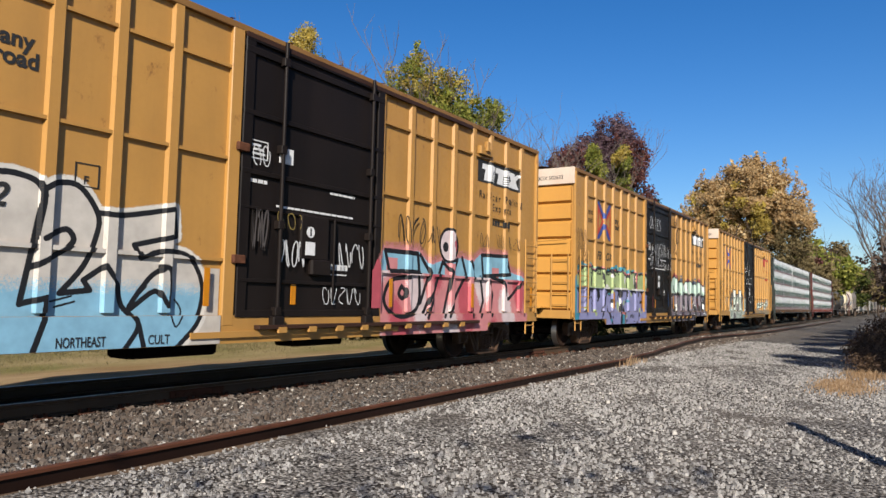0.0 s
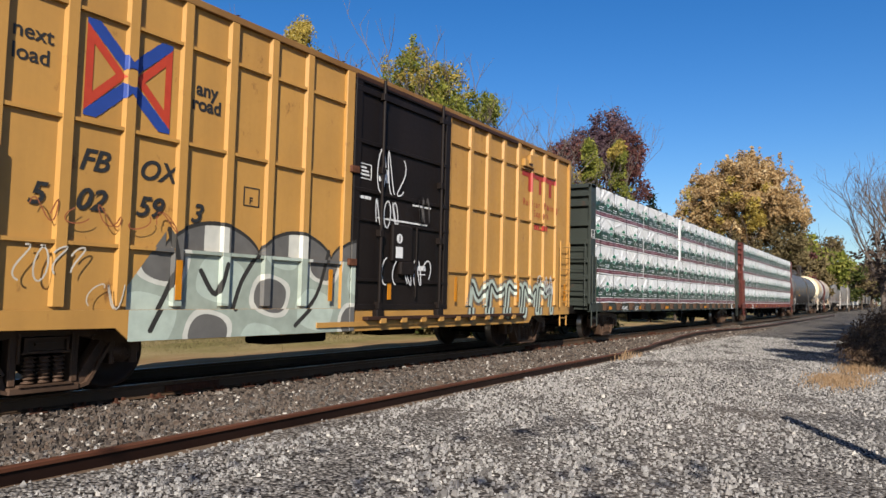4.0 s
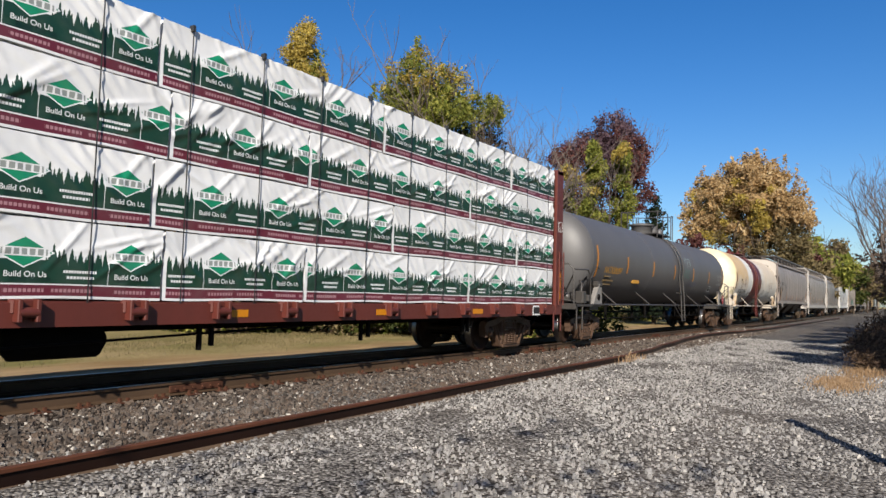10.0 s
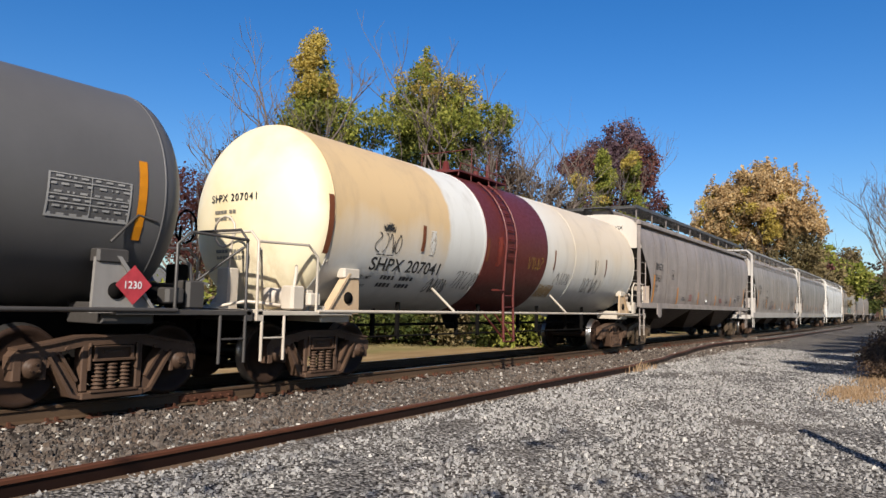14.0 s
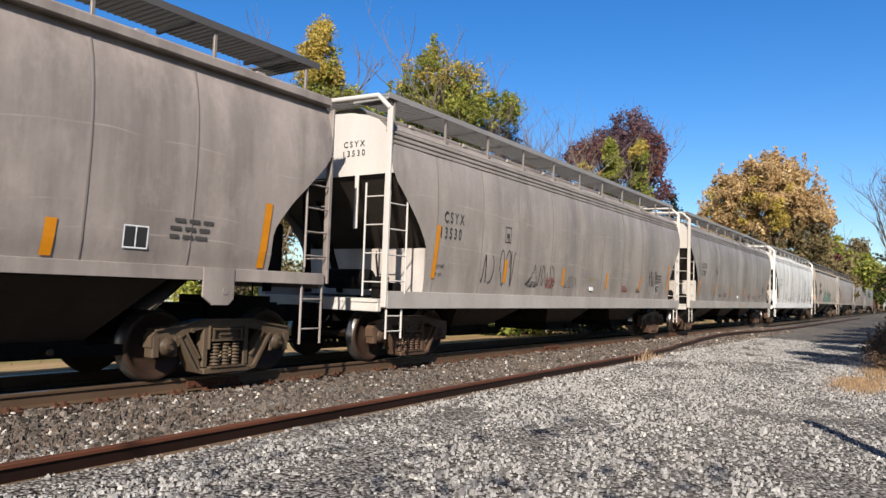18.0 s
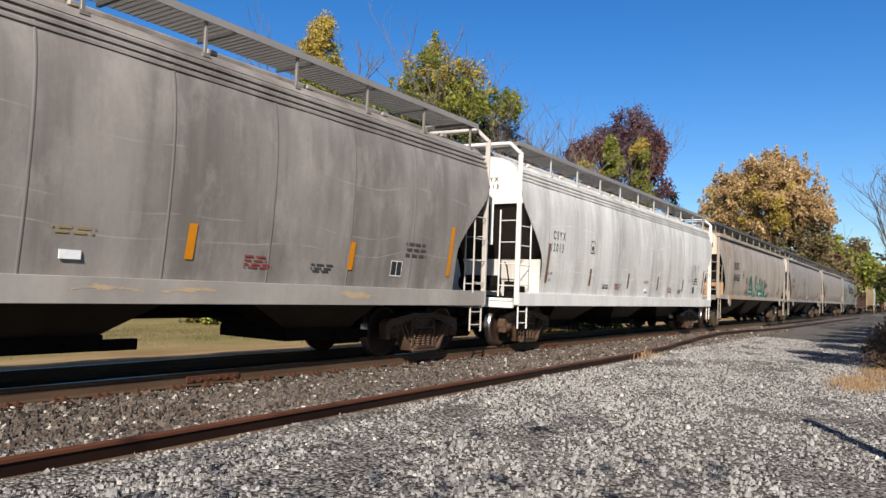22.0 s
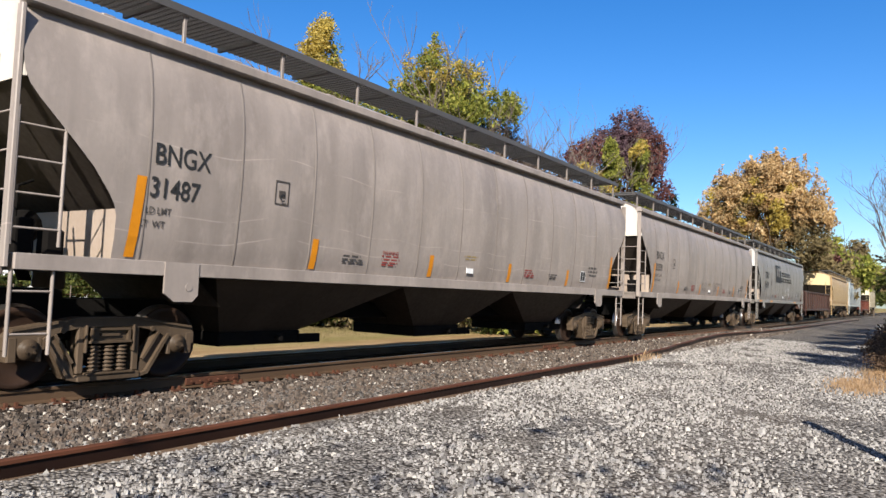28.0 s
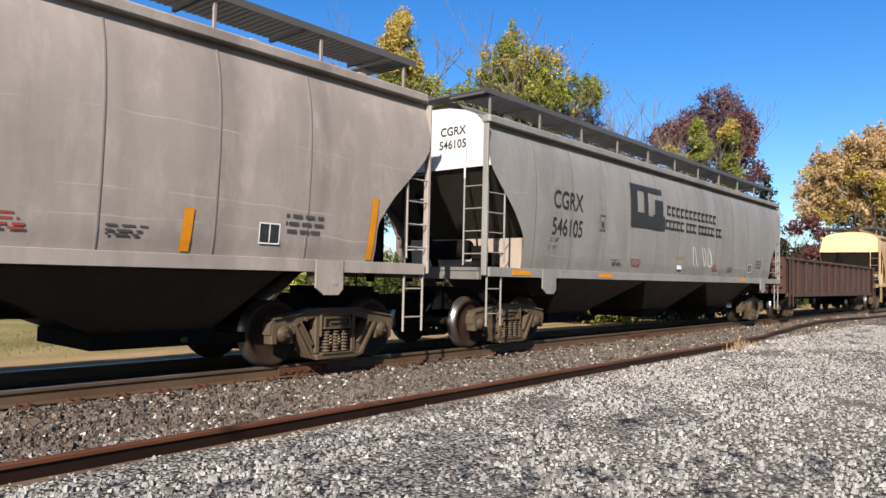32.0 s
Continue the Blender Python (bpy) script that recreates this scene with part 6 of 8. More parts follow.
def printed_material():
    """White sheet printed in repeats of 1.22 m: a fir skyline, a flat diamond emblem, two lines of small words and a maroon band."""
    m = Nodes("printed_wrap", 0.4)
    uv = m.add("SeparateXYZ", {0: m.add("TexCoord").outputs["UV"]})
    u, v = uv.outputs["X"], uv.outputs["Y"]
    x = m.add("SeparateXYZ", {0: m.add("TexCoord").outputs["Object"]}).outputs["X"]
    p = m.math("MODULO", m.math("ADD", u, 12.2), 1.22)
    lt, gt = (lambda a, b: m.math("LESS_THAN", a, b)), (lambda a, b: m.math("GREATER_THAN", a, b))
    both = lambda *a: a[0] if len(a) == 1 else m.math("MULTIPLY", a[0], both(*a[1:]))
    off = lambda a, c: m.math("ABSOLUTE", m.math("SUBTRACT", a, c))

    def firs(rate, shift, low, high):
        q = m.math("ADD", m.math("MULTIPLY", p, rate), shift)
        tip = m.math("SUBTRACT", 1.0, m.math("MULTIPLY", off(m.math("FRACT", q), 0.5), 2.0))
        rag = m.math("SUBTRACT", tip, m.math("MULTIPLY", m.math("FRACT", m.math("MULTIPLY", tip, 4.0)), 0.13))
        rand = m.add("TexWhiteNoise")
        rand.noise_dimensions = "1D"
        m.put(rand.inputs["W"], m.math("FLOOR", q))
        tall = m.math("ADD", low, m.math("MULTIPLY", rand.outputs["Value"], high - low))
        return m.math("ADD", 0.36, m.math("MULTIPLY", tall, rag))
    ridge = m.math("MAXIMUM", m.math("MAXIMUM", firs(13.0, 0.2, 0.1, 0.26), firs(10.0, 0.63, 0.12, 0.3)), firs(17.0, 0.4, 0.1, 0.2))
    ridge = m.math("ADD", m.math("MULTIPLY", ridge, gt(p, 0.5)), m.math("MULTIPLY", 0.42, lt(p, 0.5)))
    white, green, maroon, emblem, ink, pale = grey(0.75), lin("17402f"), lin("6b2434"), lin("159068"), lin("9aa09c"), lin("b4888e")
    c = m.mix(lt(v, ridge), white, green)
    dia = m.math("ADD", m.math("DIVIDE", off(p, 0.28), 0.29), m.math("DIVIDE", off(v, 0.5), 0.155))
    c = m.mix(lt(dia, 1.1), c, white)
    c = m.mix(lt(dia, 1.0), c, emblem)
    bar = both(lt(off(v, 0.5), 0.047), lt(off(p, 0.28), 0.265))
    c = m.mix(bar, c, white)
    strokes = lambda rate, part_on: lt(m.math("FRACT", m.math("MULTIPLY", p, rate)), part_on)
    c = m.mix(both(bar, lt(off(v, 0.5), 0.034), strokes(12.0, 0.7), lt(off(p, 0.28), 0.24)), c, ink)
    for z, a, b, rate in ((0.305, 0.70, 1.08, 33.0), (0.24, 0.74, 1.05, 27.0)):
        c = m.mix(both(lt(off(v, z), 0.015), gt(p, a), lt(p, b), strokes(rate, 0.78)), c, white)
    c = m.mix(lt(p, 0.008), c, white)
    c = m.mix(lt(v, 0.165), c, white)
    c = m.mix(both(gt(v, 0.03), lt(v, 0.15)), c, maroon)
    c = m.mix(both(lt(off(v, 0.09), 0.02), strokes(21.0, 0.72), m.math("MAXIMUM", both(gt(p, 0.08), lt(p, 0.5)), both(gt(p, 0.58), lt(p, 1.05)))), c, pale)
    c = m.mix(lt(x, 0.05), c, white)
    dust = m.ramp(m.noise(3.0, 5, m.coord()), 0.45, 0.8)
    return m.done(m.mix(m.math("MULTIPLY", dust, 0.18), c, lin("8a8680")))


def wrap_mesh(length, phase, seed, mat, fine=True):
    key = (round(length, 2), round(phase, 2), seed, fine)
    if key in BUNDLES:
        return BUNDLES[key]
    rnd = np.random.RandomState(seed + int(phase * 100))
    H, res = 0.865, 0.028 if fine else 0.12
    nx, nz = int(length / res), 34 if fine else 8
    X, Z = np.meshgrid(np.linspace(0, length, nx + 1), np.linspace(0, H, nz + 1))
    y = np.zeros_like(X)
    for k in range(16):
        cx, cz, an, wl = rnd.rand() * length, rnd.uniform(0.35, 1.0) * H, rnd.uniform(0.25, 1.0) * rnd.choice((-1, 1, 1)), rnd.uniform(0.025, 0.05)
        d = (X - cx) * math.sin(an) - (Z - cz) * math.cos(an)
        along = (X - cx) * math.cos(an) + (Z - cz) * math.sin(an)
        y -= 0.02 * np.exp(-(d / wl) ** 2) * np.exp(-(along / 0.45) ** 2) * np.clip(Z / 0.3, 0, 1)
    for k in range(int(length / 0.3)):
        cx = rnd.rand() * length
        y -= 0.008 * np.exp(-((X - cx + 0.5 * (Z - H)) / 0.035) ** 2) * np.clip((Z - 0.5) / 0.3, 0, 1)
    y -= 0.012 * np.sin(X * 2.1 + phase * 9) * np.sin(Z * 5)
    slack = np.clip(np.sin(X * 1.7 + seed * 2 + phase * 5), 0, 1) * np.clip((Z - 0.2) / 0.3, 0, 1)
    y -= 0.011 * slack * np.sin((X * 0.7 + Z * 0.8) * 34 + 2 * np.sin(X * 3))
    sag = 0.009 * np.sin(X * 3.1 + seed + phase * 4) * np.clip(1 - Z / 0.25, 0, 1)
    verts = np.stack([X, y, Z + sag], -1).reshape(-1, 3)
    w = nx + 1
    i = (np.arange(nz)[:, None] * w + np.arange(nx)[None]).ravel()
    faces = np.stack([i, i + 1, i + 1 + w, i + w], 1)
    me = fast_mesh("wrap", verts, faces, [mat], None, True)
    uv = np.stack([X + phase, Z], -1).reshape(-1, 2)[faces.ravel()].astype(np.float32)
    me.uv_layers.new(name="print").data.foreach_set("uv", uv.ravel())
    BUNDLES[key] = me
    return me


PRINTED = printed_material()


def lumber_car(x_near, L, colour, dirt, mark, number, seed):
    car = start_car("lumber_flatcar", "centre-beam flatcar with tall ribbed end bulkheads, loaded with lumber", "flatcar", x_near, L)
    hl = L / 2
    body = paint("flatcar_paint", lin(colour), lin(dirt), 0.6, 0.5, 0.65, 0.1)
    for s in (-1, 1):
        part("side_sill", M().prism([(-hl, 0.86), (-hl, 1.08), (hl, 1.08), (hl, 0.86), (hl - 3.2, 0.82), (-hl + 3.2, 0.82)], s * 1.38, s * 1.44), body, car, "deck side sill")
        winch = M().box(-0.16, 0.16, s * 1.36, s * 1.46, 0.96, 1.12, 0.03).lathe([(-0.1, 0.06), (0.1, 0.06)], 10, "x", (0, s * 1.5, 0.98)).box(-0.12, -0.07, s * 1.42, s * 1.55, 0.88, 1.12, 0.01).box(0.07, 0.12, s * 1.42, s * 1.55, 0.88, 1.12, 0.01)
        winch = fix(winch.mesh("winch", CAST if "3" in colour[:2] else body))
        for k in range(17):
            part("winch", winch, None, car, at=(-hl + 1.25 + k * (L - 2.5) / 16, 0, 0))
    part("deck", M().box(-hl, hl, -1.4, 1.4, 1.02, 1.1), body, car)
    beam = M().box(-hl + 0.4, hl - 0.4, -0.05, 0.05, 1.1, 1.35).box(-hl + 0.4, hl - 0.4, -0.12, 0.12, 4.4, 4.6)
    for k in range(15):
        x = -hl + 1 + k * (L - 2) / 14
        beam.box(x - 0.08, x + 0.08, -0.1, 0.1, 1.1, 4.5)
    part("centre_beam", beam, body, car, "upright centre beam between the two rows of lumber")
    for e in (-1, 1):
        x = e * hl
        bulk = part("bulkhead", M().box(x - e * 0.1, x - e * 0.14, -1.42, 1.42, 0.9, 4.66), body, car, "tall ribbed end bulkhead")
        for s in (-1, 1):
            part("bulkhead_side", M().box(x, x - e * 0.42, s * 1.45, s * 1.36, 0.84, 4.66, 0.015), body, bulk)
        part("bulkhead_cap", M().box(x, x - e * 0.4, -1.45, 1.45, 4.56, 4.68, 0.02), body, bulk)
        for z in (1.3, 1.8, 2.3, 2.85, 3.4, 4.0, 4.3):
            part("bulkhead_rib", M().box(x + e * 0.0, x - e * 0.12, -1.38, 1.38, z, z + 0.16, 0.03), body, bulk)
        part("bulkhead_post", M().box(x + e * 0.04, x - e * 0.1, -0.5, -0.34, 0.9, 4.5, 0.02).box(x + e * 0.04, x - e * 0.1, 0.34, 0.5, 0.9, 4.5, 0.02), body, bulk)
        lad = M()
        ladder(lad, (x + e * 0.06, -1.3, 1.0), (x + e * 0.06, -1.3, 2.9), (0, 0.5, 0), 6)
        ladder(lad, (x - e * 0.05, -1.5, 1.1), (x - e * 0.05, -1.5, 2.5), (-e * 0.28, 0, 0), 5)
        ladder(lad, (x - e * 0.1, -1.46, 0.42), (x - e * 0.1, -1.46, 0.88), (-e * 0.45, 0, 0), 1)
        part("ladder", lad, body, car)
        part("reflector", M().box(x - e * 0.12, x - e * 0.2, -1.456, -1.451, 1.2, 1.95), AMBER, car, "amber reflector strip")
        mark_m = M()
        for a, b, c, d in ((0.06, 0.3, 3.04, 3.055), (0.06, 0.3, 3.285, 3.3), (0.06, 0.075, 3.04, 3.3), (0.285, 0.3, 3.04, 3.3)):
            mark_m.box(x - e * a, x - e * b, -1.456, -1.451, c, d)
        part("plate_mark", mark_m, PALE, bulk, "outlined plate mark")
        lettering("C", 0.13, PALE, bulk, (min(x - e * 0.13, x - e * 0.23), -1.457, 3.08))
        part("truck_cover", M().box(x, x - e * 2.6, -0.9, 0.9, 0.78, 1.02), UNDER, car)
    part("center_sill", M().box(-hl, hl, -0.35, 0.35, 0.68, 1.02), UNDER, car, "black centre sill")
    part("brake_reservoir", M().lathe([(-hl + 8.9, 0.1), (-hl + 9.0, 0.22), (-hl + 10.0, 0.22), (-hl + 10.1, 0.1)], 14, "x", (0, -0.75, 0.62)), UNDER, car, "black brake air reservoir")
    part("brake_cylinder", M().box(-hl + 6.6, -hl + 7.5, -0.95, -0.4, 0.5, 0.78, 0.05), UNDER, car)
    pipes = M()
    for k in range(5):
        x = -hl + 4.4 + k * 3.4
        pipes.box(x, x + 0.05, -1.2, -1.14, 0.45, 0.9).box(x + 0.2, x + 0.25, -1.2, -1.14, 0.5, 0.9)
    pipes.pipe([(-hl + 4.4, -1.17, 0.48), (-hl + 6.0, -1.17, 0.5), (-hl + 14.5, -1.17, 0.78)], 0.018, 6)
    part("brake_rod", pipes, UNDER, car)
    strip = fix(M().box(0, 0.42, -1.447, -1.442, 0.9, 1.0).mesh("reflector", AMBER))
    for k in range(7):
        part("reflector", strip, None, car, "amber reflector strip", (-hl + 1.5 + k * 3.3, 0, 0))
    if mark == "IANR":
        part("mark_plate", M().box(-hl + 2.8, -hl + 3.62, -1.445, -1.441, 0.84, 1.06), PALE, car, "white plate behind the reporting mark")
        lettering("I A N R", 0.2, LETTER, car, (-hl + 2.86, -1.448, 0.88), squeeze=0.85)
    else:
        lettering(mark, 0.2, PALE, car, (-hl + 2.85, -1.446, 0.87), squeeze=1.1)
    for word, u in zip((number[:3], number[3:].strip()), (4.3, 5.06)):
        lettering(word, 0.2, PALE, car, (-hl + u, -1.448, 0.87), squeeze=1.1)
    part("plate_mark", M().box(hl - 1.75, hl - 1.35, -1.449, -1.443, 0.84, 1.08), PALE, car, "white square plate")
    part("plate_dark", M().box(hl - 1.72, hl - 1.38, -1.453, -1.450, 0.88, 1.04), LETTER, car)
    for x in (-hl + 2.3, hl - 2.3):
        add_truck(car, x)
    white = Nodes("wrap_white", 0.4).done(grey(0.74))
    mats = PRINTED
    rnd = random.Random(seed)
    strap = plain("steel_strap", grey(0.03), 0.5)
    wood = plain("sawn_lumber", lin("c7a06a"), 0.8, 0, 0.25, 20)
    batten = {s: fix(M().box(0, 0.1, s * 0.1, s * 1.33, -0.024, 0.0).mesh("batten", wood)) for s in (-1, 1)}
    for row in range(4):
        z = 1.12 + row * 0.889
        u = 0.47
        cuts = [4.9, 4.9, 4.55 if row > 1 else 4.9, 4.9] if (row + seed) % 2 or seed == 1 else [5.0, 5.0, 2.5, 4.9]
        while u < L - 0.6:
            ln = min(cuts.pop(0) if cuts else 9, L - 0.47 - u)
            if ln < 0.8:
                break
            ph = rnd.choice((0.0, 0.3, 0.62, 0.93))
            for s in (-1, 1):
                ob = thing("lumber_bundle", "bundle of lumber wrapped in white sheet printed with green firs", "lumber", (x_near + u, 0, z), "lumber bundles on the flatcars")
                core = M().box(0.0, ln - 0.03, s * 0.12, s * 1.36, 0.0, 0.86, 0.02)
                part("wrap_body", core, white, ob)
                me = wrap_mesh(ln - 0.03, ph, rnd.randint(0, 2), mats, s < 0)
                w = part("printed_wrap", me, None, ob, "creased white, green and maroon printed wrap", (0 if s < 0 else ln - 0.03, s * 1.385, 0.0))
                if s > 0:
                    w.rotation_euler.z = math.pi
                for k in range(3):
                    part("batten", batten[s], None, ob, "thin wooden batten", (0.3 + k * (ln - 0.7) / 2, 0, 0))
                CARS.append((ob, x_near + u))
                if s < 0:
                    k = 0
                    while k * 1.22 + 0.28 - ph < ln - 0.3:
                        cx = k * 1.22 + 0.28 - ph
                        if cx > 0.3:
                            lettering("Build On Us", 0.085, PALE, ob, (cx - 0.22, -1.424, 0.235), squeeze=1.05)
                        k += 1
            u += ln
            if seed == 1 and row > 1 and abs(u - 10.27) < 0.01:
                u += 0.33
    st = M()
    for k in range(18):
        x = -hl + 0.9 + k * (L - 1.8) / 17
        st.box(x - 0.008, x + 0.008, -1.425, -1.42, 1.05, 4.66).box(x - 0.02, x + 0.02, -1.44, -1.36, 4.62, 4.7)
    part("strap", st, strap, car, "thin black tie-down cables")
    return car


# ---- gondola ----
def gondola(x_near, L, colour, top=2.36, label="rusty brown gondola with ribbed sides and faded graffiti"):
    car = start_car("gondola", label, "gondola car", x_near, L)
    hl = L / 2
    side = paint("gondola_rust", lin(colour), lin("33221c"), 0.7, 0.7, 0.8, 0.5)
    m = M()
    for s in (-1, 1):
        m.box(-hl, hl, s * 1.40, s * 1.44, 0.85, top)
    m.box(-hl, -hl + 0.04, -1.4, 1.4, 0.9, top).box(hl - 0.04, hl, -1.4, 1.4, 0.9, top).box(-hl, hl, -1.4, 1.4, 0.9, 0.98)
    part("body", m, side, car)
    for s in (-1, 1):
        part("top_chord", M().box(-hl, hl, s * 1.38, s * 1.53, top - 0.1, top, 0.02), side, car)
        part("side_sill", M().box(-hl, hl, s * 1.38, s * 1.52, 0.85, 1.0, 0.02), side, car)
        rib = fix(M().box(-0.07, 0.07, s * 1.43, s * 1.52, 0.95, top - 0.08, 0.025).mesh("rib", side))
        for k in range(14):
            part("rib", rib, None, car, at=(-hl + 0.3 + k * (L - 0.6) / 13, 0, 0))
    lad = M()
    for e in (-1, 1):
        ladder(lad, (e * (hl - 0.1), -1.56, 0.5), (e * (hl - 0.1), -1.56, top - 0.1), (-e * 0.45, 0, 0), 6)
        for z in (1.2, 1.6, 2.0):
            lad.box(e * hl, e * (hl + 0.08), -1.35, 1.35, z, z + 0.14, 0.02)
    part("ladder", lad, side, car)
    part("center_sill", M().box(-hl, hl, -0.3, 0.3, 0.7, 0.95), UNDER, car)
    for x in (-hl + 1.7, hl - 1.7):
        add_truck(car, x)
    return car


# ---- trees, bushes, grass ----
def leaf_material(name, tones):
    m = Nodes(name, 0.7)
    r = m.add("NewGeometry").outputs["Random Per Island"]
    c = m.mix(m.ramp(r, 0.0, 0.5), lin(tones[0]), lin(tones[1]))
    c = m.mix(m.ramp(r, 0.5, 1.0), c, lin(tones[2]))
    big = m.ramp(m.noise(0.45, 3, m.coord((1, 1, 1), True)), 0.35, 0.65)
    c = m.mix(m.math("MULTIPLY", big, 0.6), c, lin(tones[0]))
    out = m.t.nodes["Material Output"]
    tr = m.add("BsdfTranslucent", {"Color": c})
    ms = m.add("MixShader", {0: 0.4, 1: m.b.outputs[0], 2: tr.outputs[0]})
    m.put(m.b.inputs["Base Color"], c)
    m.b.inputs["Specular IOR Level"].default_value = 0.25
    m.t.links.new(ms.outputs[0], out.inputs["Surface"])
    return m.mat


BARK = plain("bark", lin("5c5148"), 0.9, 0, 0.4, 8)
PALEBARK = plain("grey_twigs", lin("786c64"), 0.9, 0, 0.3, 8)


def leaves(name, lobes, n, size, mat, seed, parent=None, label=""):
    """Leaves and small clumps scattered through lobes (x, y, z, rx, ry, rz), denser towards their skins."""
    rnd = np.random.RandomState(seed)
    lobes = np.array(lobes, dtype=float)
    vol = (lobes[:, 3] * lobes[:, 4] * lobes[:, 5]) ** 0.75
    pick = rnd.choice(len(lobes), n, p=vol / vol.sum())
    d = rnd.normal(size=(n, 3))
    d /= np.linalg.norm(d, axis=1)[:, None]
    rad = rnd.rand(n) ** 0.45 * (1 + 0.16 * rnd.normal(size=n))
    c = lobes[pick, :3] + d * rad[:, None] * lobes[pick, 3:]
    a = rnd.normal(size=(n, 3))
    a /= np.linalg.norm(a, axis=1)[:, None]
    b = np.cross(a, rnd.normal(size=(n, 3)))
    b /= np.linalg.norm(b, axis=1)[:, None]
    s = (size * np.exp(rnd.normal(0, 0.35, n)))[:, None]
    tip = np.cross(a, b) * s * 0.25
    q = np.stack([c - a * s, c + b * s * 0.55 + tip, c + a * s, c - b * s * 0.55 + tip], 1).reshape(-1, 3)
    f = np.arange(n * 4).reshape(-1, 4)
    return part(name, fast_mesh(name, q, f, [mat]), None, parent, label)


def limb(m, p, d, length, r, depth, rnd, ends, spread=0.55, lift=0.15, deepest=4):
    pts, q = [Vector(p)], Vector(d)
    for k in range(4):
        q = (q + Vector((rnd.uniform(-1, 1), rnd.uniform(-1, 1), rnd.uniform(-0.6, 1))) * 0.16 + Vector((0, 0, lift * 0.3))).normalized()
        pts.append(pts[-1] + q * length / 4)
    m.pipe(pts, [r, r * 0.9, r * 0.78, r * 0.66, r * 0.52], 5 if depth < 2 else 3)
    ends += [tuple(v) for v in pts[1:]]
    if depth >= deepest or r < 0.007:
        return
    for k in range(3 if depth < 2 else 2 + (rnd.random() < 0.5)):
        at = pts[rnd.choice((2, 3, 4))]
        nd = (q + Vector((rnd.uniform(-1, 1), rnd.uniform(-1, 1), rnd.uniform(-0.4, 0.8))) * spread * 1.5).normalized()
        limb(m, at, nd, length * rnd.uniform(0.5, 0.78), r * 0.57, depth + 1, rnd, ends, spread, lift, deepest)


def place(az, d, y_eye=-9.155):
    """The ground at a bearing from the camera's stand, degrees left of the track's line, and a distance."""
    x, y = d * math.cos(radians(az)), y_eye + d * math.sin(radians(az))
    return x, y, float(ground_z(np.array(x), np.array(y)))


def tree(name, label, at, height, seed, crown, twig=PALEBARK, trunk_r=0.16, bare=1.0):
    """crown: list of (lobes relative to the foot, count, leaf size, material)."""
    rnd = random.Random(seed)
    t = thing(name, label, "tree", at)
    m, ends = M(), []
    h0 = height * 0.3
    m.pipe([(0, 0, -0.15), (0.08, 0.03, h0 * 0.5), (0.0, 0.1, h0)], [trunk_r * 1.25, trunk_r, trunk_r * 0.85], 8)
    for k in range(4):
        d = Vector((rnd.uniform(-0.7, 0.7), rnd.uniform(-0.7, 0.7), 1.0)).normalized()
        limb(m, (0, 0.1 * k / 4, h0 * (0.75 + 0.08 * k)), d, height * 0.36 * bare, trunk_r * 0.6, 0, rnd, ends, deepest=4 if name in ("vine_tree", "bare_tree", "red_tree") else 2)
    part("trunk", m, twig, t, "branching trunk and twigs")
    for i, (lobes, n, size, mat) in enumerate(crown):
        if isinstance(lobes, float):
            # leaves that cling to the twigs above a height, in sprays
            lobes = [(x, y, z, w, w, w * 1.2) for x, y, z in ends if z > lobes for w in [rnd.uniform(0.15, 0.5)]]
        leaves("crown", lobes, n, size, mat, seed * 7 + i, t)
    return t


def lobes_column(rnd, x, y, z0, z1, r0, r1, n):
    out = []
    for k in range(n):
        t = k / max(1, n - 1)
        r = r0 + (r1 - r0) * t
        out.append((x + rnd.uniform(-0.5, 0.5) * r, y + rnd.uniform(-0.5, 0.5) * r, z0 + (z1 - z0) * t, r * rnd.uniform(0.6, 1.1), r * rnd.uniform(0.6, 1.1), (z1 - z0) / n * rnd.uniform(0.7, 1.2)))
    return out


def lobes_ball(rnd, x, y, z, rx, rz, n, lr):
    out = []
    for k in range(n):
        d = Vector((rnd.gauss(0, 1), rnd.gauss(0, 1), rnd.gauss(0, 1))).normalized() * rnd.uniform(0.55, 0.95)
        out.append((x + d.x * rx, y + d.y * rx, z + d.z * rz, lr * rnd.uniform(0.7, 1.25), lr * rnd.uniform(0.7, 1.25), lr * rnd.uniform(0.55, 0.95)))
    return out


def sight(az, el, d, y_eye=-9.155, z_eye=1.286):
    """A point at a bearing and an elevation from the camera's stand, and a level distance."""
    return d * math.cos(radians(az)), y_eye + d * math.sin(radians(az)), z_eye + d * math.tan(radians(el))


def clumps(rnd, foot, d, areas, deep=1.6):
    """Leaf clumps of a crown, from the foot of its tree: each area has a bearing and elevation, its half widths, a count and the clump's size."""
    out = []
    for az, el, waz, wel, n, lr in areas:
        for _ in range(n):
            while True:
                p, q = rnd.uniform(-1, 1), rnd.uniform(-1, 1)
                if p * p + q * q < 1:
                    break
            x, y, z = sight(az + p * waz, el + q * wel, d + rnd.uniform(-deep, deep) * (1 - 0.5 * (p * p + q * q)))
            s = lr * rnd.uniform(0.6, 1.3)
            out.append((x - foot[0], y - foot[1], z - foot[2], s, s, s * rnd.uniform(0.7, 1.3)))
    return out


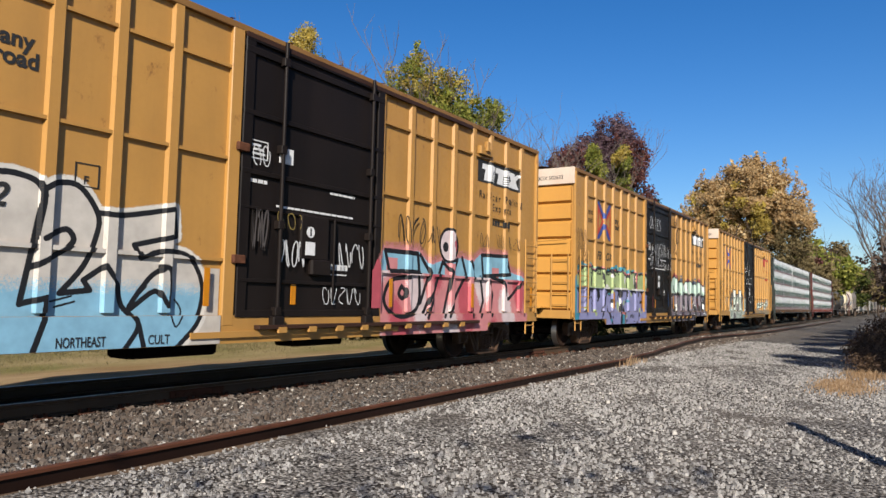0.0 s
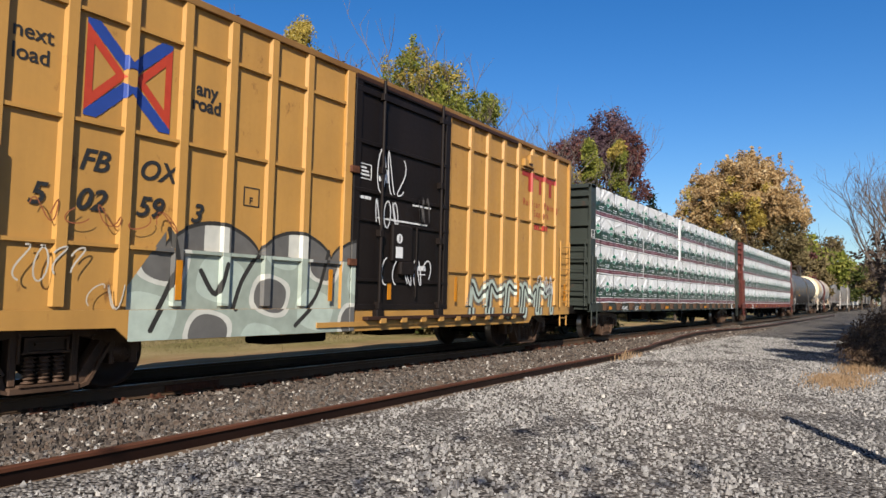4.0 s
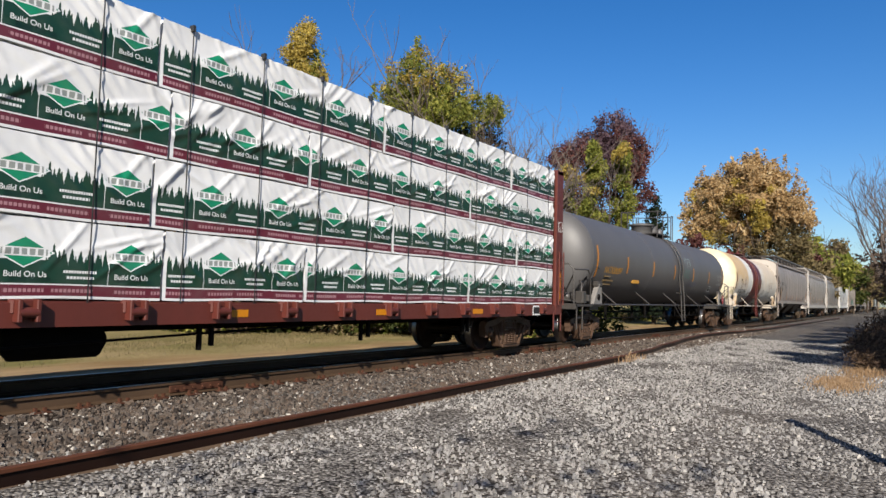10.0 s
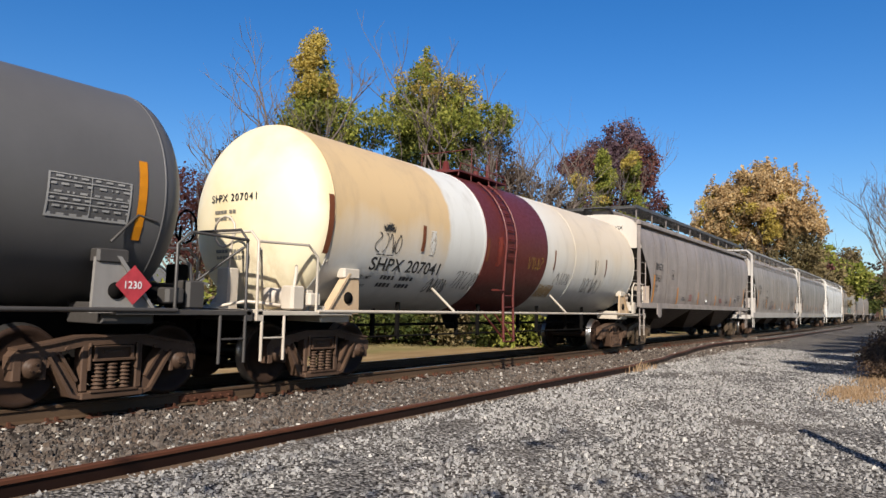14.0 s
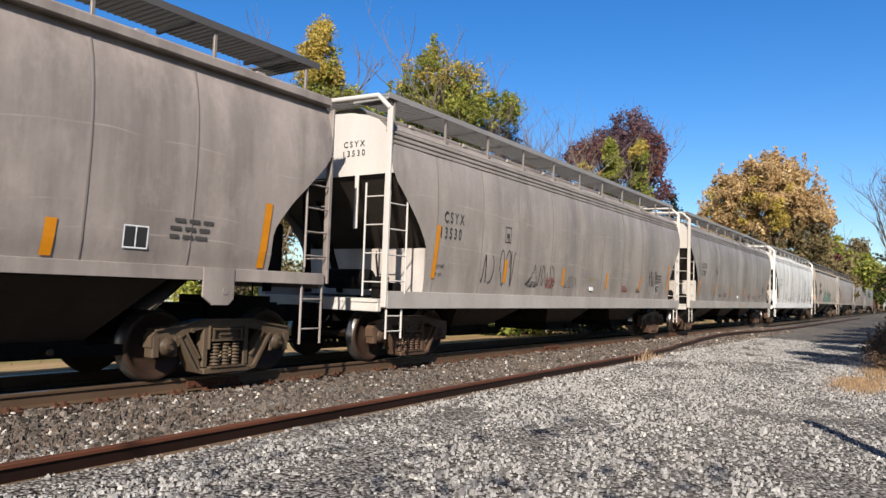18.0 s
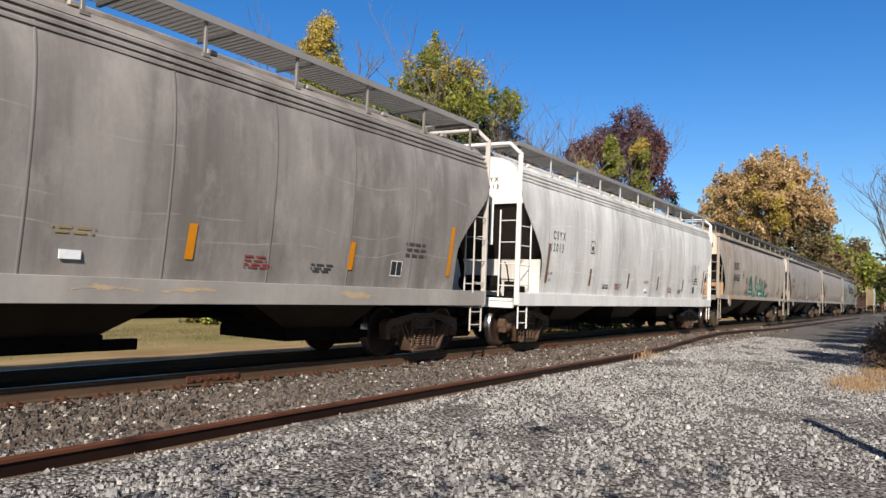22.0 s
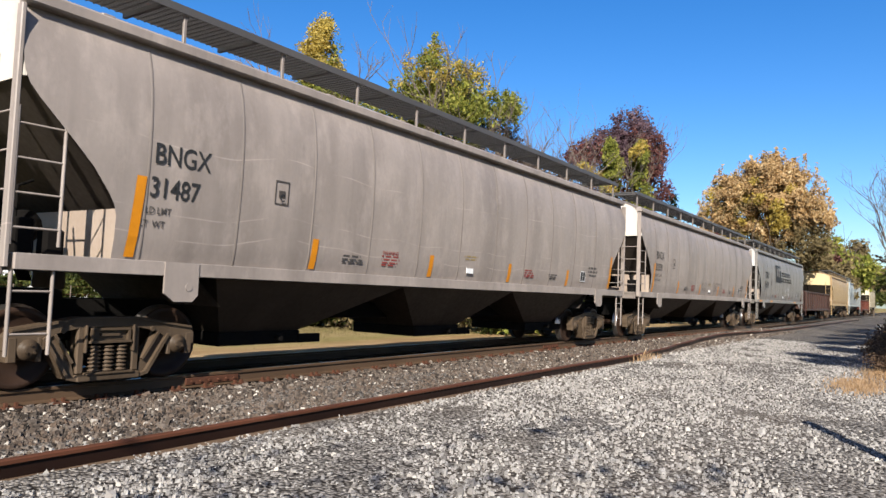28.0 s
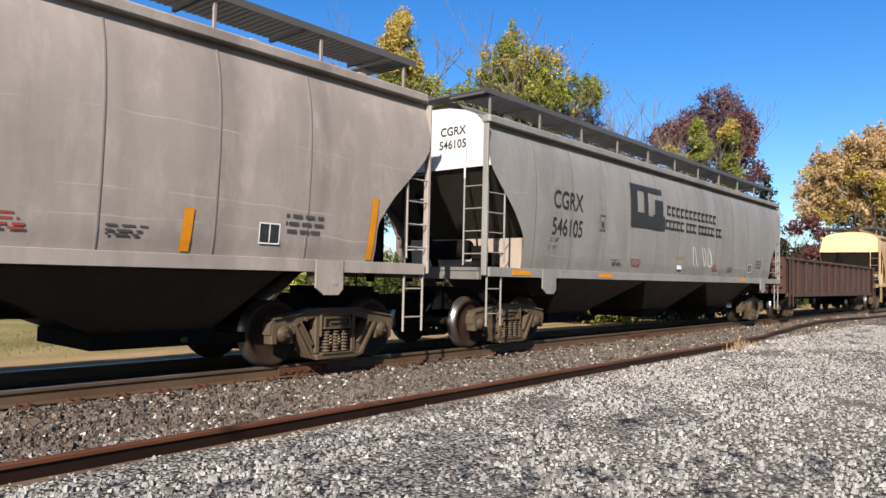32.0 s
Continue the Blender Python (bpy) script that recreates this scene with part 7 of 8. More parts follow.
def build_trees():
    rnd = random.Random(21)
    olive = leaf_material("olive_vine_leaves", ("66702c", "a4a846", "d4cc6a"))
    yellow = leaf_material("yellow_leaves", ("aa9440", "d8bc58", "ecd682"))
    green = leaf_material("green_leaves", ("34401a", "56602a", "787a38"))
    red = leaf_material("dark_red_leaves", ("5e3434", "80504a", "966a5e"))
    purple = leaf_material("purple_leaves", ("5c4650", "7e646c", "967c80"))
    orange = leaf_material("golden_orange_leaves", ("b69466", "e0bc84", "f2d8aa"))
    brown = leaf_material("brown_leaves", ("6e6040", "948258", "b09e74"))
    pine = leaf_material("conifer_needles", ("18221a", "26361f", "34442a"))
    # vine-hung trees behind the sandy road: ragged columns of leaves with gaps between
    russet = leaf_material("grey_brown_leaves", ("4a3c34", "6a5648", "887460"))
    maroon_leaf = leaf_material("maroon_leaves", ("4c2a28", "6e3c36", "8a5448"))
    a, b = place(44.4, 34), place(34.3, 34)
    # narrow vine columns that climb bare leaders above the crown
    SPIKES = tuple((35.7 + k * 0.83 + rnd.uniform(-0.3, 0.3), 17.6 - abs(k) * 0.42 + rnd.uniform(-0.5, 0.6), 0.12, rnd.uniform(0.7, 1.3), 6, 0.17) for k in range(-7, 5))
    tree("vine_tree", "tall narrow tree hung with yellow-green vines, bare at the tips", a, 14.6, 4,
         [(clumps(rnd, a, 34, ((44.8, 18.9, 0.8, 1.5, 16, 0.42), (44.9, 16.8, 1.4, 1.5, 22, 0.45), (46.2, 18.6, 0.5, 0.5, 4, 0.3), (44.6, 20.4, 0.3, 0.7, 4, 0.25))), 8200, 0.06, yellow),
          (clumps(rnd, a, 34, ((44.6, 15.0, 1.9, 1.8, 26, 0.5), (42.6, 14.2, 1.6, 1.6, 22, 0.5), (46.0, 13.2, 1.4, 1.4, 14, 0.5), (43.4, 12.0, 2.4, 1.6, 22, 0.55), (44.7, 17.5, 1.1, 2.0, 12, 0.4))), 15000, 0.06, olive),
          (clumps(rnd, a, 34.6, ((43.8, 9.0, 3.4, 3.4, 40, 0.8), (41.6, 11.8, 1.6, 2.0, 22, 0.55), (44.5, 14.5, 1.8, 2.6, 20, 0.5), (45.6, 12.0, 2.2, 2.2, 24, 0.6))), 16000, 0.07, green)], PALEBARK, 0.17, 0.9)
    tree("vine_tree", "broad tree smothered in green vines with bare tips", b, 13.6, 9,
         [(clumps(rnd, b, 34, ((35.6, 17.6, 1.2, 1.7, 18, 0.42), (37.4, 16.6, 1.0, 1.4, 12, 0.4), (33.4, 16.8, 1.2, 1.3, 14, 0.42), (31.6, 16.6, 0.7, 1.0, 8, 0.35))), 3200, 0.058, yellow),
          (clumps(rnd, b, 34, ((37.0, 14.6, 2.2, 1.5, 30, 0.5), (34.0, 14.8, 2.4, 1.8, 36, 0.5), (31.0, 14.6, 2.0, 1.3, 24, 0.45), (29.2, 14.9, 1.0, 0.8, 9, 0.35), (39.4, 14.4, 1.2, 0.9, 12, 0.42), (35.0, 12.6, 2.6, 1.4, 26, 0.5), (35.7, 19.4, 0.3, 0.9, 5, 0.22), (35.6, 17.6, 1.2, 1.7, 14, 0.36), (37.4, 16.6, 1.0, 1.4, 10, 0.34), (33.4, 16.8, 1.2, 1.3, 12, 0.34)) + SPIKES), 27000, 0.06, olive),
          (clumps(rnd, b, 34.7, ((34.6, 12.6, 3.2, 2.6, 44, 0.6), (33.6, 9.0, 3.6, 2.8, 34, 0.8), (31.4, 12.4, 1.8, 1.6, 16, 0.5), (37.8, 11.0, 1.4, 2.4, 22, 0.55), (39.4, 13.4, 0.9, 1.0, 10, 0.4), (35.0, 15.4, 2.2, 1.6, 20, 0.45))), 23000, 0.07, green),
          (clumps(rnd, b, 35.2, ((30.4, 11.0, 2.4, 2.2, 20, 0.55), (28.2, 9.6, 2.0, 1.8, 14, 0.5))), 5000, 0.06, russet)], PALEBARK, 0.19, 1.0)
    for az, d2, h, sd in ((28.4, 34, 12.6, 15), (27.2, 35, 11.4, 17), (30.0, 33, 10.8, 20), (47.4, 33, 11.2, 23), (49.0, 34, 9.8, 25), (25.8, 36, 9.8, 27)):
        tree("bare_tree", "slender leafless tree with pinkish grey twigs", place(az, d2), h, sd, [(lobes_ball(rnd, 0, 0, h * 0.42, 1.9, 2.4, 12, 0.8), 2600, 0.08, rnd.choice((russet, brown, russet)))], PALEBARK, 0.12, 0.95)
    for az, el, mt, sd in ((50.2, 12.6, russet, 29), (53.4, 9.4, maroon_leaf, 30), (47.6, 13.2, russet, 32), (40.2, 10.0, russet, 35), (28.0, 11.0, russet, 38), (25.2, 9.4, russet, 40)):
        f = place(az, 37)
        tree("autumn_tree", "dark tangled tree with brown and maroon leaves", f, 37 * math.tan(radians(el)) + 1.6, sd,
             [(clumps(rnd, f, 37, ((az, el * 0.85, 1.8, el * 0.16, 20, 0.55), (az, el * 0.5, 2.4, el * 0.3, 20, 0.8))), 8500, 0.06, mt)], PALEBARK, 0.14, 0.9)
    # red tree with two vine columns and a dark conifer
    r = place(20.4, 55)
    tree("red_tree", "dark red and purple autumn tree with vine-hung stems", r, 16.6, 31,
         [(clumps(rnd, r, 55.5, ((19.7, 12.9, 1.7, 1.5, 40, 0.62), (20.6, 11.4, 2.6, 1.6, 46, 0.65), (18.6, 10.8, 1.6, 2.2, 34, 0.65), (23.2, 10.9, 1.5, 0.9, 16, 0.5))), 19000, 0.085, purple),
          (clumps(rnd, r, 55, ((22.9, 11.2, 1.6, 1.0, 30, 0.5), (17.8, 9.6, 1.1, 2.6, 34, 0.6), (18.8, 12.2, 1.2, 1.0, 14, 0.45), (20.6, 8.0, 3.0, 2.2, 40, 0.8), (24.2, 10.9, 0.8, 0.6, 12, 0.35))), 15000, 0.085, red),
          (clumps(rnd, r, 52, ((21.1, 11.6, 0.4, 1.1, 14, 0.36), (21.1, 9.6, 0.75, 1.8, 26, 0.42), (21.2, 6.5, 0.9, 2.2, 22, 0.5), (19.0, 10.6, 0.5, 1.4, 16, 0.36), (18.9, 7.8, 0.65, 2.2, 24, 0.42), (23.1, 8.6, 0.6, 2.0, 16, 0.4))), 23000, 0.075, olive),
          (clumps(rnd, r, 51.6, ((19.1, 11.4, 0.5, 0.6, 8, 0.35), (23.0, 9.8, 0.6, 1.0, 10, 0.4), (21.3, 9.0, 0.6, 1.5, 8, 0.4))), 4200, 0.08, yellow)], PALEBARK, 0.18, 0.9)
    tree("conifer", "dark conifer beside the red tree", place(16.5, 57), 10.8, 37, [([(0, 0, 1 + k * 0.95, 2.3 - k * 0.2, 2.3 - k * 0.2, 0.6) for k in range(10)], 9000, 0.11, pine)], BARK, 0.14, 0.4)
    tree("red_tree", "low dark red tree", place(14.6, 62), 9.0, 39, [(lobes_ball(rnd, 0, 0, 4.8, 3.0, 2.6, 14, 0.9), 5200, 0.12, red)], BARK, 0.12, 0.7)
    # golden maple: sprays of leaves that point upwards over a broad dome
    g = place(9.9, 75)
    dome = clumps(rnd, g, 75, ((9.9, 7.2, 3.6, 2.8, 150, 0.75), (9.4, 9.4, 1.8, 1.5, 50, 0.6), (12.4, 7.8, 1.6, 1.6, 40, 0.6), (7.4, 7.6, 1.7, 1.9, 44, 0.6), (6.4, 6.0, 0.8, 1.2, 18, 0.6), (13.6, 6.0, 0.7, 1.2, 18, 0.6)), 3.5)
    for az, el in ((9.2, 10.6), (10.0, 10.2), (8.6, 10.3), (10.9, 9.8), (12.9, 9.3), (13.4, 8.6), (7.9, 9.6), (7.2, 9.9), (6.6, 9.0), (11.8, 9.4), (6.0, 7.9), (14.2, 7.4), (5.7, 6.8)):
        x, y, z = (q - w for q, w in zip(sight(az, el, 75), g))
        dome += lobes_column(rnd, x, y, z - 1.2, z + 1.0, 0.75, 0.2, 5)
    tree("maple_tree", "round golden-orange maple in full autumn colour", g, 14.8, 43,
         [(dome, 46000, 0.12, orange), (clumps(rnd, g, 75, ((10.4, 5.6, 3.4, 2.0, 50, 0.8), (8.6, 4.2, 3.0, 1.8, 60, 0.8), (7.0, 4.6, 1.6, 1.6, 30, 0.7)), 3.5), 12000, 0.12, brown), (clumps(rnd, g, 74, ((10.6, 6.8, 3.2, 2.6, 60, 0.6),), 3.5), 9000, 0.11, yellow)], BARK, 0.22, 0.8)
    # wood closing the view down the line
    specs = [(4.8, 118, 13.5, olive), (6.2, 110, 9.5, red), (5.4, 120, 12.0, brown), (6.4, 95, 8.0, brown), (4.4, 140, 13.5, brown), (3.6, 170, 11, olive), (3.0, 150, 10, green), (5.0, 105, 7.5, brown), (2.2, 190, 12, brown), (1.6, 160, 11, brown), (11.5, 90, 7, brown), (13.5, 80, 6.5, green), (0.9, 210, 13, green), (0.2, 230, 13, brown), (7.6, 88, 6.5, green), (5.7, 150, 15, red)]
    for k, (az, dist, h, mt) in enumerate(specs):
        tree("far_tree", "distant autumn tree in muted brown and green", place(az, dist), h, 60 + k, [(lobes_ball(rnd, 0, 0, h * 0.55, h * 0.3, h * 0.38, 22, h * 0.12), 3200, 0.012 * h + 0.12, mt)], BARK, 0.15, 0.9)
    for k, (az, dist, h) in enumerate(((0.7, 62, 10.5), (0.2, 78, 12), (0.9, 52, 10.0), (0.6, 90, 13), (-0.4, 46, 9.5), (0.9, 105, 13))):
        tree("bare_tree", "grey leafless tree beside the line", place(az, dist), h, 90 + k, [(lobes_ball(rnd, 0, 0, h * 0.42, 1.9, 2.8, 16, 0.7), 420, 0.11, russet)], PALEBARK, 0.14)
    for k, (az, dist, h, mt) in enumerate(((63, 72, 12.5, russet), (59.5, 70, 11.5, brown), (56, 74, 9.5, russet), (65.6, 71, 12.5, brown), (68.5, 74, 11, russet), (72, 76, 10, russet), (52, 75, 7, brown), (57, 90, 8, brown), (61, 95, 10, brown), (66, 95, 8, brown), (71, 95, 9, brown), (76, 95, 9, brown), (48, 90, 8, brown), (41, 80, 7, green), (33, 75, 7, brown), (25, 85, 8, brown))):
        tree("far_tree", "distant brown tree line behind the field", place(az, dist), h, 120 + k, [(lobes_ball(rnd, 0, 0, h * 0.5, h * 0.42, h * 0.34, 20, h * 0.14), 2600, 0.17, mt)], PALEBARK, 0.15, 0.9)
    # bushes along the road
    for k in range(30):
        x = 21 + k * 2.6 + rnd.uniform(-0.8, 0.8)
        y = 10.5 + rnd.uniform(-0.8, 2.5) + (3.0 if x < 26 else 0)
        h = rnd.uniform(1.2, 2.6)
        b = thing("bush", "green and brown leafy bush in long grass", "bush", (x, y, float(ground_z(np.array(x), np.array(y)))), "bushes along the sandy road")
        leaves("crown", [(rnd.uniform(-1, 1), rnd.uniform(-0.8, 0.8), h * rnd.uniform(0.15, 0.6), 0.8, 0.7, h * 0.35) for _ in range(7)], 1100, 0.085, rnd.choice((green, olive, green, brown)), 200 + k, b)
    for k, (az, d2, h) in enumerate(((61.2, 50, 3.4), (63.0, 50, 2.6), (57.8, 49, 2.8), (65.5, 52, 2.4), (69.0, 52, 2.8))):
        b = thing("bush", "dark green garden bush before the houses", "bush", place(az, d2), "garden bushes")
        leaves("crown", [(rnd.uniform(-1.3, 1.3), rnd.uniform(-0.9, 0.9), h * rnd.uniform(0.2, 0.75), 0.9, 0.8, h * 0.25) for _ in range(11)], 2600, 0.12, green, 280 + k, b)
    for k in range(34):
        x, y, z = place(21.5 + k * 0.95 + rnd.uniform(-0.3, 0.3), 31.5 + (k % 3) * 1.4 + (4.0 if k < 6 else 0))
        h = rnd.uniform(1.8, 3.4)
        b = thing("bush", "tangled undergrowth of green and brown leaves below the trees", "bush", (x, y, z), "undergrowth below the trees")
        leaves("crown", [(rnd.uniform(-1.3, 1.3), rnd.uniform(-1.0, 1.0), h * rnd.uniform(0.12, 0.75), 0.8, 0.7, h * 0.28) for _ in range(10)], 1500, 0.09, rnd.choice((green, russet, green, olive, brown)), 320 + k, b)
    # by the yard
    dry = leaf_material("dry_bush_leaves", ("564234", "785e48", "9a8064"))
    for k, (x, y, h) in enumerate(((22.0, -8.05, 0.8), (24.5, -8.3, 1.1), (28, -8.5, 1.5), (32, -8.9, 1.9), (37, -9.3, 2.2), (45, -9.6, 2.4), (54, -9.9, 2.6), (66, -10.2, 3.0))):
        b = thing("bush", "dry brown roadside brush", "bush", (x, y, GRAVEL_Z), "brush beside the yard")
        leaves("crown", [(rnd.uniform(-1.5, 1.5), rnd.uniform(-0.8, 0.25), h * rnd.uniform(0.15, 0.7), 0.8, 0.5, h * 0.3) for _ in range(9)], 4200, 0.034, dry, 300 + k, b)
    # trees whose shade falls over the yard
    for k, (x, y, h) in enumerate(((12.5, -13.4, 10.0), (17.5, -13.7, 10.5), (23, -13.0, 10.0), (28, -12.7, 10.5), (33, -12.8, 11.0), (39, -13.0, 11.0), (46, -13.2, 11.0), (-6.3, -10.4, 9.6), (-3.9, -11.9, 9.4))):
        tree("roadside_tree", "thin-leaved tree beside the yard", (x, y, GRAVEL_Z), h, 140 + k, [(lobes_ball(rnd, 0, 0, h * 0.68, 1.7, h * 0.22, 14, 0.7 if x > 0 else 1.1), 5200 if x > 0 else 260, 0.12 if x > 0 else 0.07, brown)], BARK, 0.12, 1.0 if x > 0 else 0.5)


def tuft(name, label, n, spread, height, mat, at, seed, lean=0.5):
    """A tuft of narrow bent blades."""
    rnd = np.random.RandomState(seed)
    x, y = rnd.normal(0, spread[0], n), rnd.normal(0, spread[1], n)
    h = height * np.exp(rnd.normal(0, 0.3, n))
    a = rnd.rand(n) * 6.28
    dx, dy = np.cos(a) * h * lean * rnd.rand(n), np.sin(a) * h * lean * rnd.rand(n)
    w = 0.006 + 0.006 * rnd.rand(n)
    px, py = -np.sin(a) * w, np.cos(a) * w
    zero = 0 * x
    q = np.stack([np.stack([x - px, y - py, zero], -1), np.stack([x + px, y + py, zero], -1), np.stack([x + dx * 0.4 + px * 0.6, y + dy * 0.4 + py * 0.6, h * 0.65], -1), np.stack([x + dx, y + dy, h], -1)], 1)
    me = fast_mesh(name, q.reshape(-1, 3), np.arange(n * 4).reshape(-1, 4), [mat])
    ob = new(name, me)
    ob.location = at
    return tagged(ob, label, "grass", kind="stuff")


def build_grass():
    straw = leaf_material("straw_blades", ("a8855e", "ceac86", "e2c8a6"))
    lawn = leaf_material("grass_blades", ("6e6440", "8f8058", "ad9c72"))
    rnd = random.Random(8)
    tuft("dry_grass", "tawny tuft of dry grass on the gravel", 2600, (0.7, 0.24), 0.062, straw, (16.6, -8.08, GRAVEL_Z), 1)
    tuft("dry_grass", "tawny tuft of dry grass on the gravel", 900, (0.8, 0.25), 0.1, straw, (19.8, -8.35, GRAVEL_Z), 2)
    tuft("dry_grass", "few dry weeds beside the loose rail", 70, (0.5, 0.06), 0.16, straw, (18.2, -3.2, GRAVEL_Z), 3)
    for k in range(9):
        tuft("grass", "patchy grass beyond the sandy road", 2600, (2.6, 1.3), 0.055, lawn, (6 + k * 3.6, 9.6 + (k % 3) * 1.7, -0.56), 20 + k)


# ---- houses behind the field ----
def house(at, w, d, h, wall, roof, label, turn=0.0, brick=None):
    b = thing("house", label, "house", at)
    b.rotation_euler.z = radians(turn)
    part("wall", M().box(-w / 2, w / 2, 0, d, -0.2, h), wall, b)
    for k in range(int(h / 0.22)):
        part("siding_board", M().box(-w / 2 - 0.02, w / 2 + 0.02, -0.03, 0.0, k * 0.22 + 0.02, k * 0.22 + 0.2), brick if brick and k * 0.22 > h * 0.45 else wall, b)
    part("roof", M().prism([(-0.4, h - 0.05), (d / 2, h + d * 0.18), (d + 0.4, h - 0.05), (d + 0.4, h + 0.1), (d / 2, h + d * 0.18 + 0.16), (-0.4, h + 0.1)], -w / 2 - 0.3, w / 2 + 0.3, axis="x"), roof, b, "shallow grey roof")
    glass = Nodes("dark_window_glass", 0.15).done(grey(0.03))
    for u in (-0.28, 0.18):
        win = part("window", M().box(w * u - 0.55, w * u + 0.55, -0.08, -0.02, h * 0.38, h * 0.38 + 1.1, 0.02), WHITE, b, "white framed window")
        part("pane", M().box(w * u - 0.45, w * u + 0.45, -0.1, -0.081, h * 0.38 + 0.08, h * 0.38 + 1.02), glass, win)
    return b


def build_houses():
    white = plain("white_siding", grey(0.5), 0.6, 0, 0.08)
    brick = paint("red_brick_wall", lin("9a5a40"), lin("6a4030"), 0.4, 0.1, 0.9)
    roof = plain("grey_shingles", lin("6c6a68"), 0.9, 0, 0.3)
    x, y, z = place(66, 60)
    house((x, y, z), 11, 7, 3.6, white, roof, "white single-storey house behind the field", -20)
    x, y, z = place(60, 58)
    house((x, y, z), 7, 6, 3.4, white, roof, "brick and white house with a grey roof", -25, brick)
    x, y, z = place(55.5, 60)
    house((x, y, z), 6.5, 6, 3.0, plain("pale_green_siding", lin("b9c4b2"), 0.6, 0, 0.1), roof, "pale green sided shed", -25)
    fence = thing("post_fence", "wire fence on grey posts at the field's edge", "fence", (0, 30, -0.65))
    post = fix(M().pipe([(0, 0, -0.1), (0, 0, 1.4)], 0.03, 8).mesh("post", PALEBARK))
    for k in range(9):
        part("post", post, None, fence, at=(12 + k * 3.0, 0, 0))
    wire = M()
    for z in (0.5, 0.9, 1.35):
        wire.pipe([(12, 0, z), (36, 0, z)], 0.008, 4)
    part("wire", wire, RUSTY, fence)


def build_yard():
    p = thing("marker_post", "plain wooden post at the edge of the gravel", "post", (7.92, -9.36, GRAVEL_Z))
    part("post", M().box(-0.07, 0.07, -0.07, 0.07, -0.2, 1.98, 0.015), plain("grey_post_wood", lin("7a6f64"), 0.9), p)


# ---- the place ----
build_ground()
build_track()
build_houses()
build_yard()
build_trees()
build_grass()

# ---- the train, in its order ----
BLUES = ("d2c8bc", "dad2c8", "8fc3de", "15151a", "ece6dc")
PINKS = ("c65a66", "8fc0d6", "dc8f90", "17161c", "e8d4d4")
LAVENDER = ("3a93ac", "b4c78c", "9798c4", "17151c", "e8e6e0", "d9827e")
MINTS = ("8a3a40", "c2dccc", "847a84", "1f1b1e", "e6e6e0", "3a4a62")
PALES = ("aab4a6", "c4d0c2", "6f6c68", "35322e", "e0ded2")
boxcar(-1.70, 15.85, "d29c50", 3, (PINKS, BLUES), [(9.3, 15.36, 2.75, piece_pink), (3.1, 6.2, 2.62, piece_two_loops)], "k", "5 04 18 2",
       [(10.05, 2.3, 0.9, 0.5, False, 4), (11.0, 2.35, 0.45, 0.35, False, 3), (13.0, 2.42, 0.4, 0.3, False, 3), (13.7, 2.45, 0.4, 0.3, False, 2), (14.3, 2.45, 0.6, 0.3, False, 3), (7.15, 1.7, 0.55, 0.4, True, 4), (8.45, 1.75, 0.65, 0.4, True, 4), (7.1, 2.25, 0.8, 0.25, lin_mat("a08a4a"), 4), (8.1, 1.15, 0.95, 0.28, True, 5), (6.6, 3.1, 0.35, 0.3, True, 2), (6.65, 1.9, 0.3, 0.6, lin_mat("5a5350"), 3)])
second = boxcar(16.55, 15.82, "d29c50", 11, (LAVENDER, MINTS), [(0.0, 6.42, 2.7, piece_lavender), (9.4, 15.4, 2.65, piece_mint)], "k", "5 02 63 3",
       [(0.12, 3.0, 0.65, 0.35, False, 4), (0.12, 2.62, 0.65, 0.35, False, 4), (0.14, 2.25, 0.5, 0.3, False, 3), (7.0, 1.15, 0.3, 0.5, lin_mat("8a3a40"), 3), (9.0, 1.2, 0.4, 0.6, lin_mat("32507a"), 4)])
on_door, half = lambda X, Z: -1.56, 15.82 / 2
for n, (word, u, z, w, h) in enumerate((("ONIKS", 6.66, 3.98, 1.4, 0.42), ("ONIKSONIKS", 6.95, 3.06, 2.52, 0.42), ("ONIKS", 6.66, 2.68, 1.6, 0.36), ("ONIKS", 8.3, 2.58, 1.15, 0.24))):
    hand_word(second, word, u, z, w, h, PALE, on_door, half, 0.0105, n)
hand_word(second, "MOOK", 4.66, 0.8, 0.44, 0.11, LETTER, lambda X, Z: -1.542, half, 0.012, 5)
for word, u, z, w, h in (("H", 9.9, 4.35, 0.5, 0.4), ("D", 10.25, 3.75, 0.5, 0.5), ("X", 9.75, 3.3, 0.7, 0.6)):
    hand_word(second, word, u, z, w, h, lin_mat("5a4630"), lambda X, Z: -1.535, half, 0.022, 9)
boxcar(34.66, 15.70, "d6a052", 27, (PALES, PALES), [(2.4, 6.6, 2.3, piece_chrome), (10.2, 15.2, 1.75, piece_pale)], "r", "5 02 59 3",
       [(0.2, 2.0, 0.4, 0.5, lin_mat("8a7240"), 3), (0.4, 1.75, 0.4, 0.35, False, 2), (1.2, 1.95, 1.9, 0.25, lin_mat("a8603a"), 5), (1.1, 1.3, 0.8, 0.4, lin_mat("d8cdbb"), 4), (1.9, 1.0, 0.5, 0.3, lin_mat("d8cdbb"), 2), (7.0, 3.0, 0.9, 0.8, True, 3), (7.0, 2.4, 0.7, 0.5, True, 3), (7.2, 1.4, 1.6, 0.5, True, 5), (8.3, 2.6, 0.4, 0.5, lin_mat("6a6460"), 3), (13.6, 1.3, 1.0, 0.5, True, 4)])
lumber_car(52.12, 22.82, "3c423c", "22231f", "VRWK", "673261", 1)
lumber_car(76.45, 22.65, "70342b", "4a261f", "IANR", "624  17", 2)

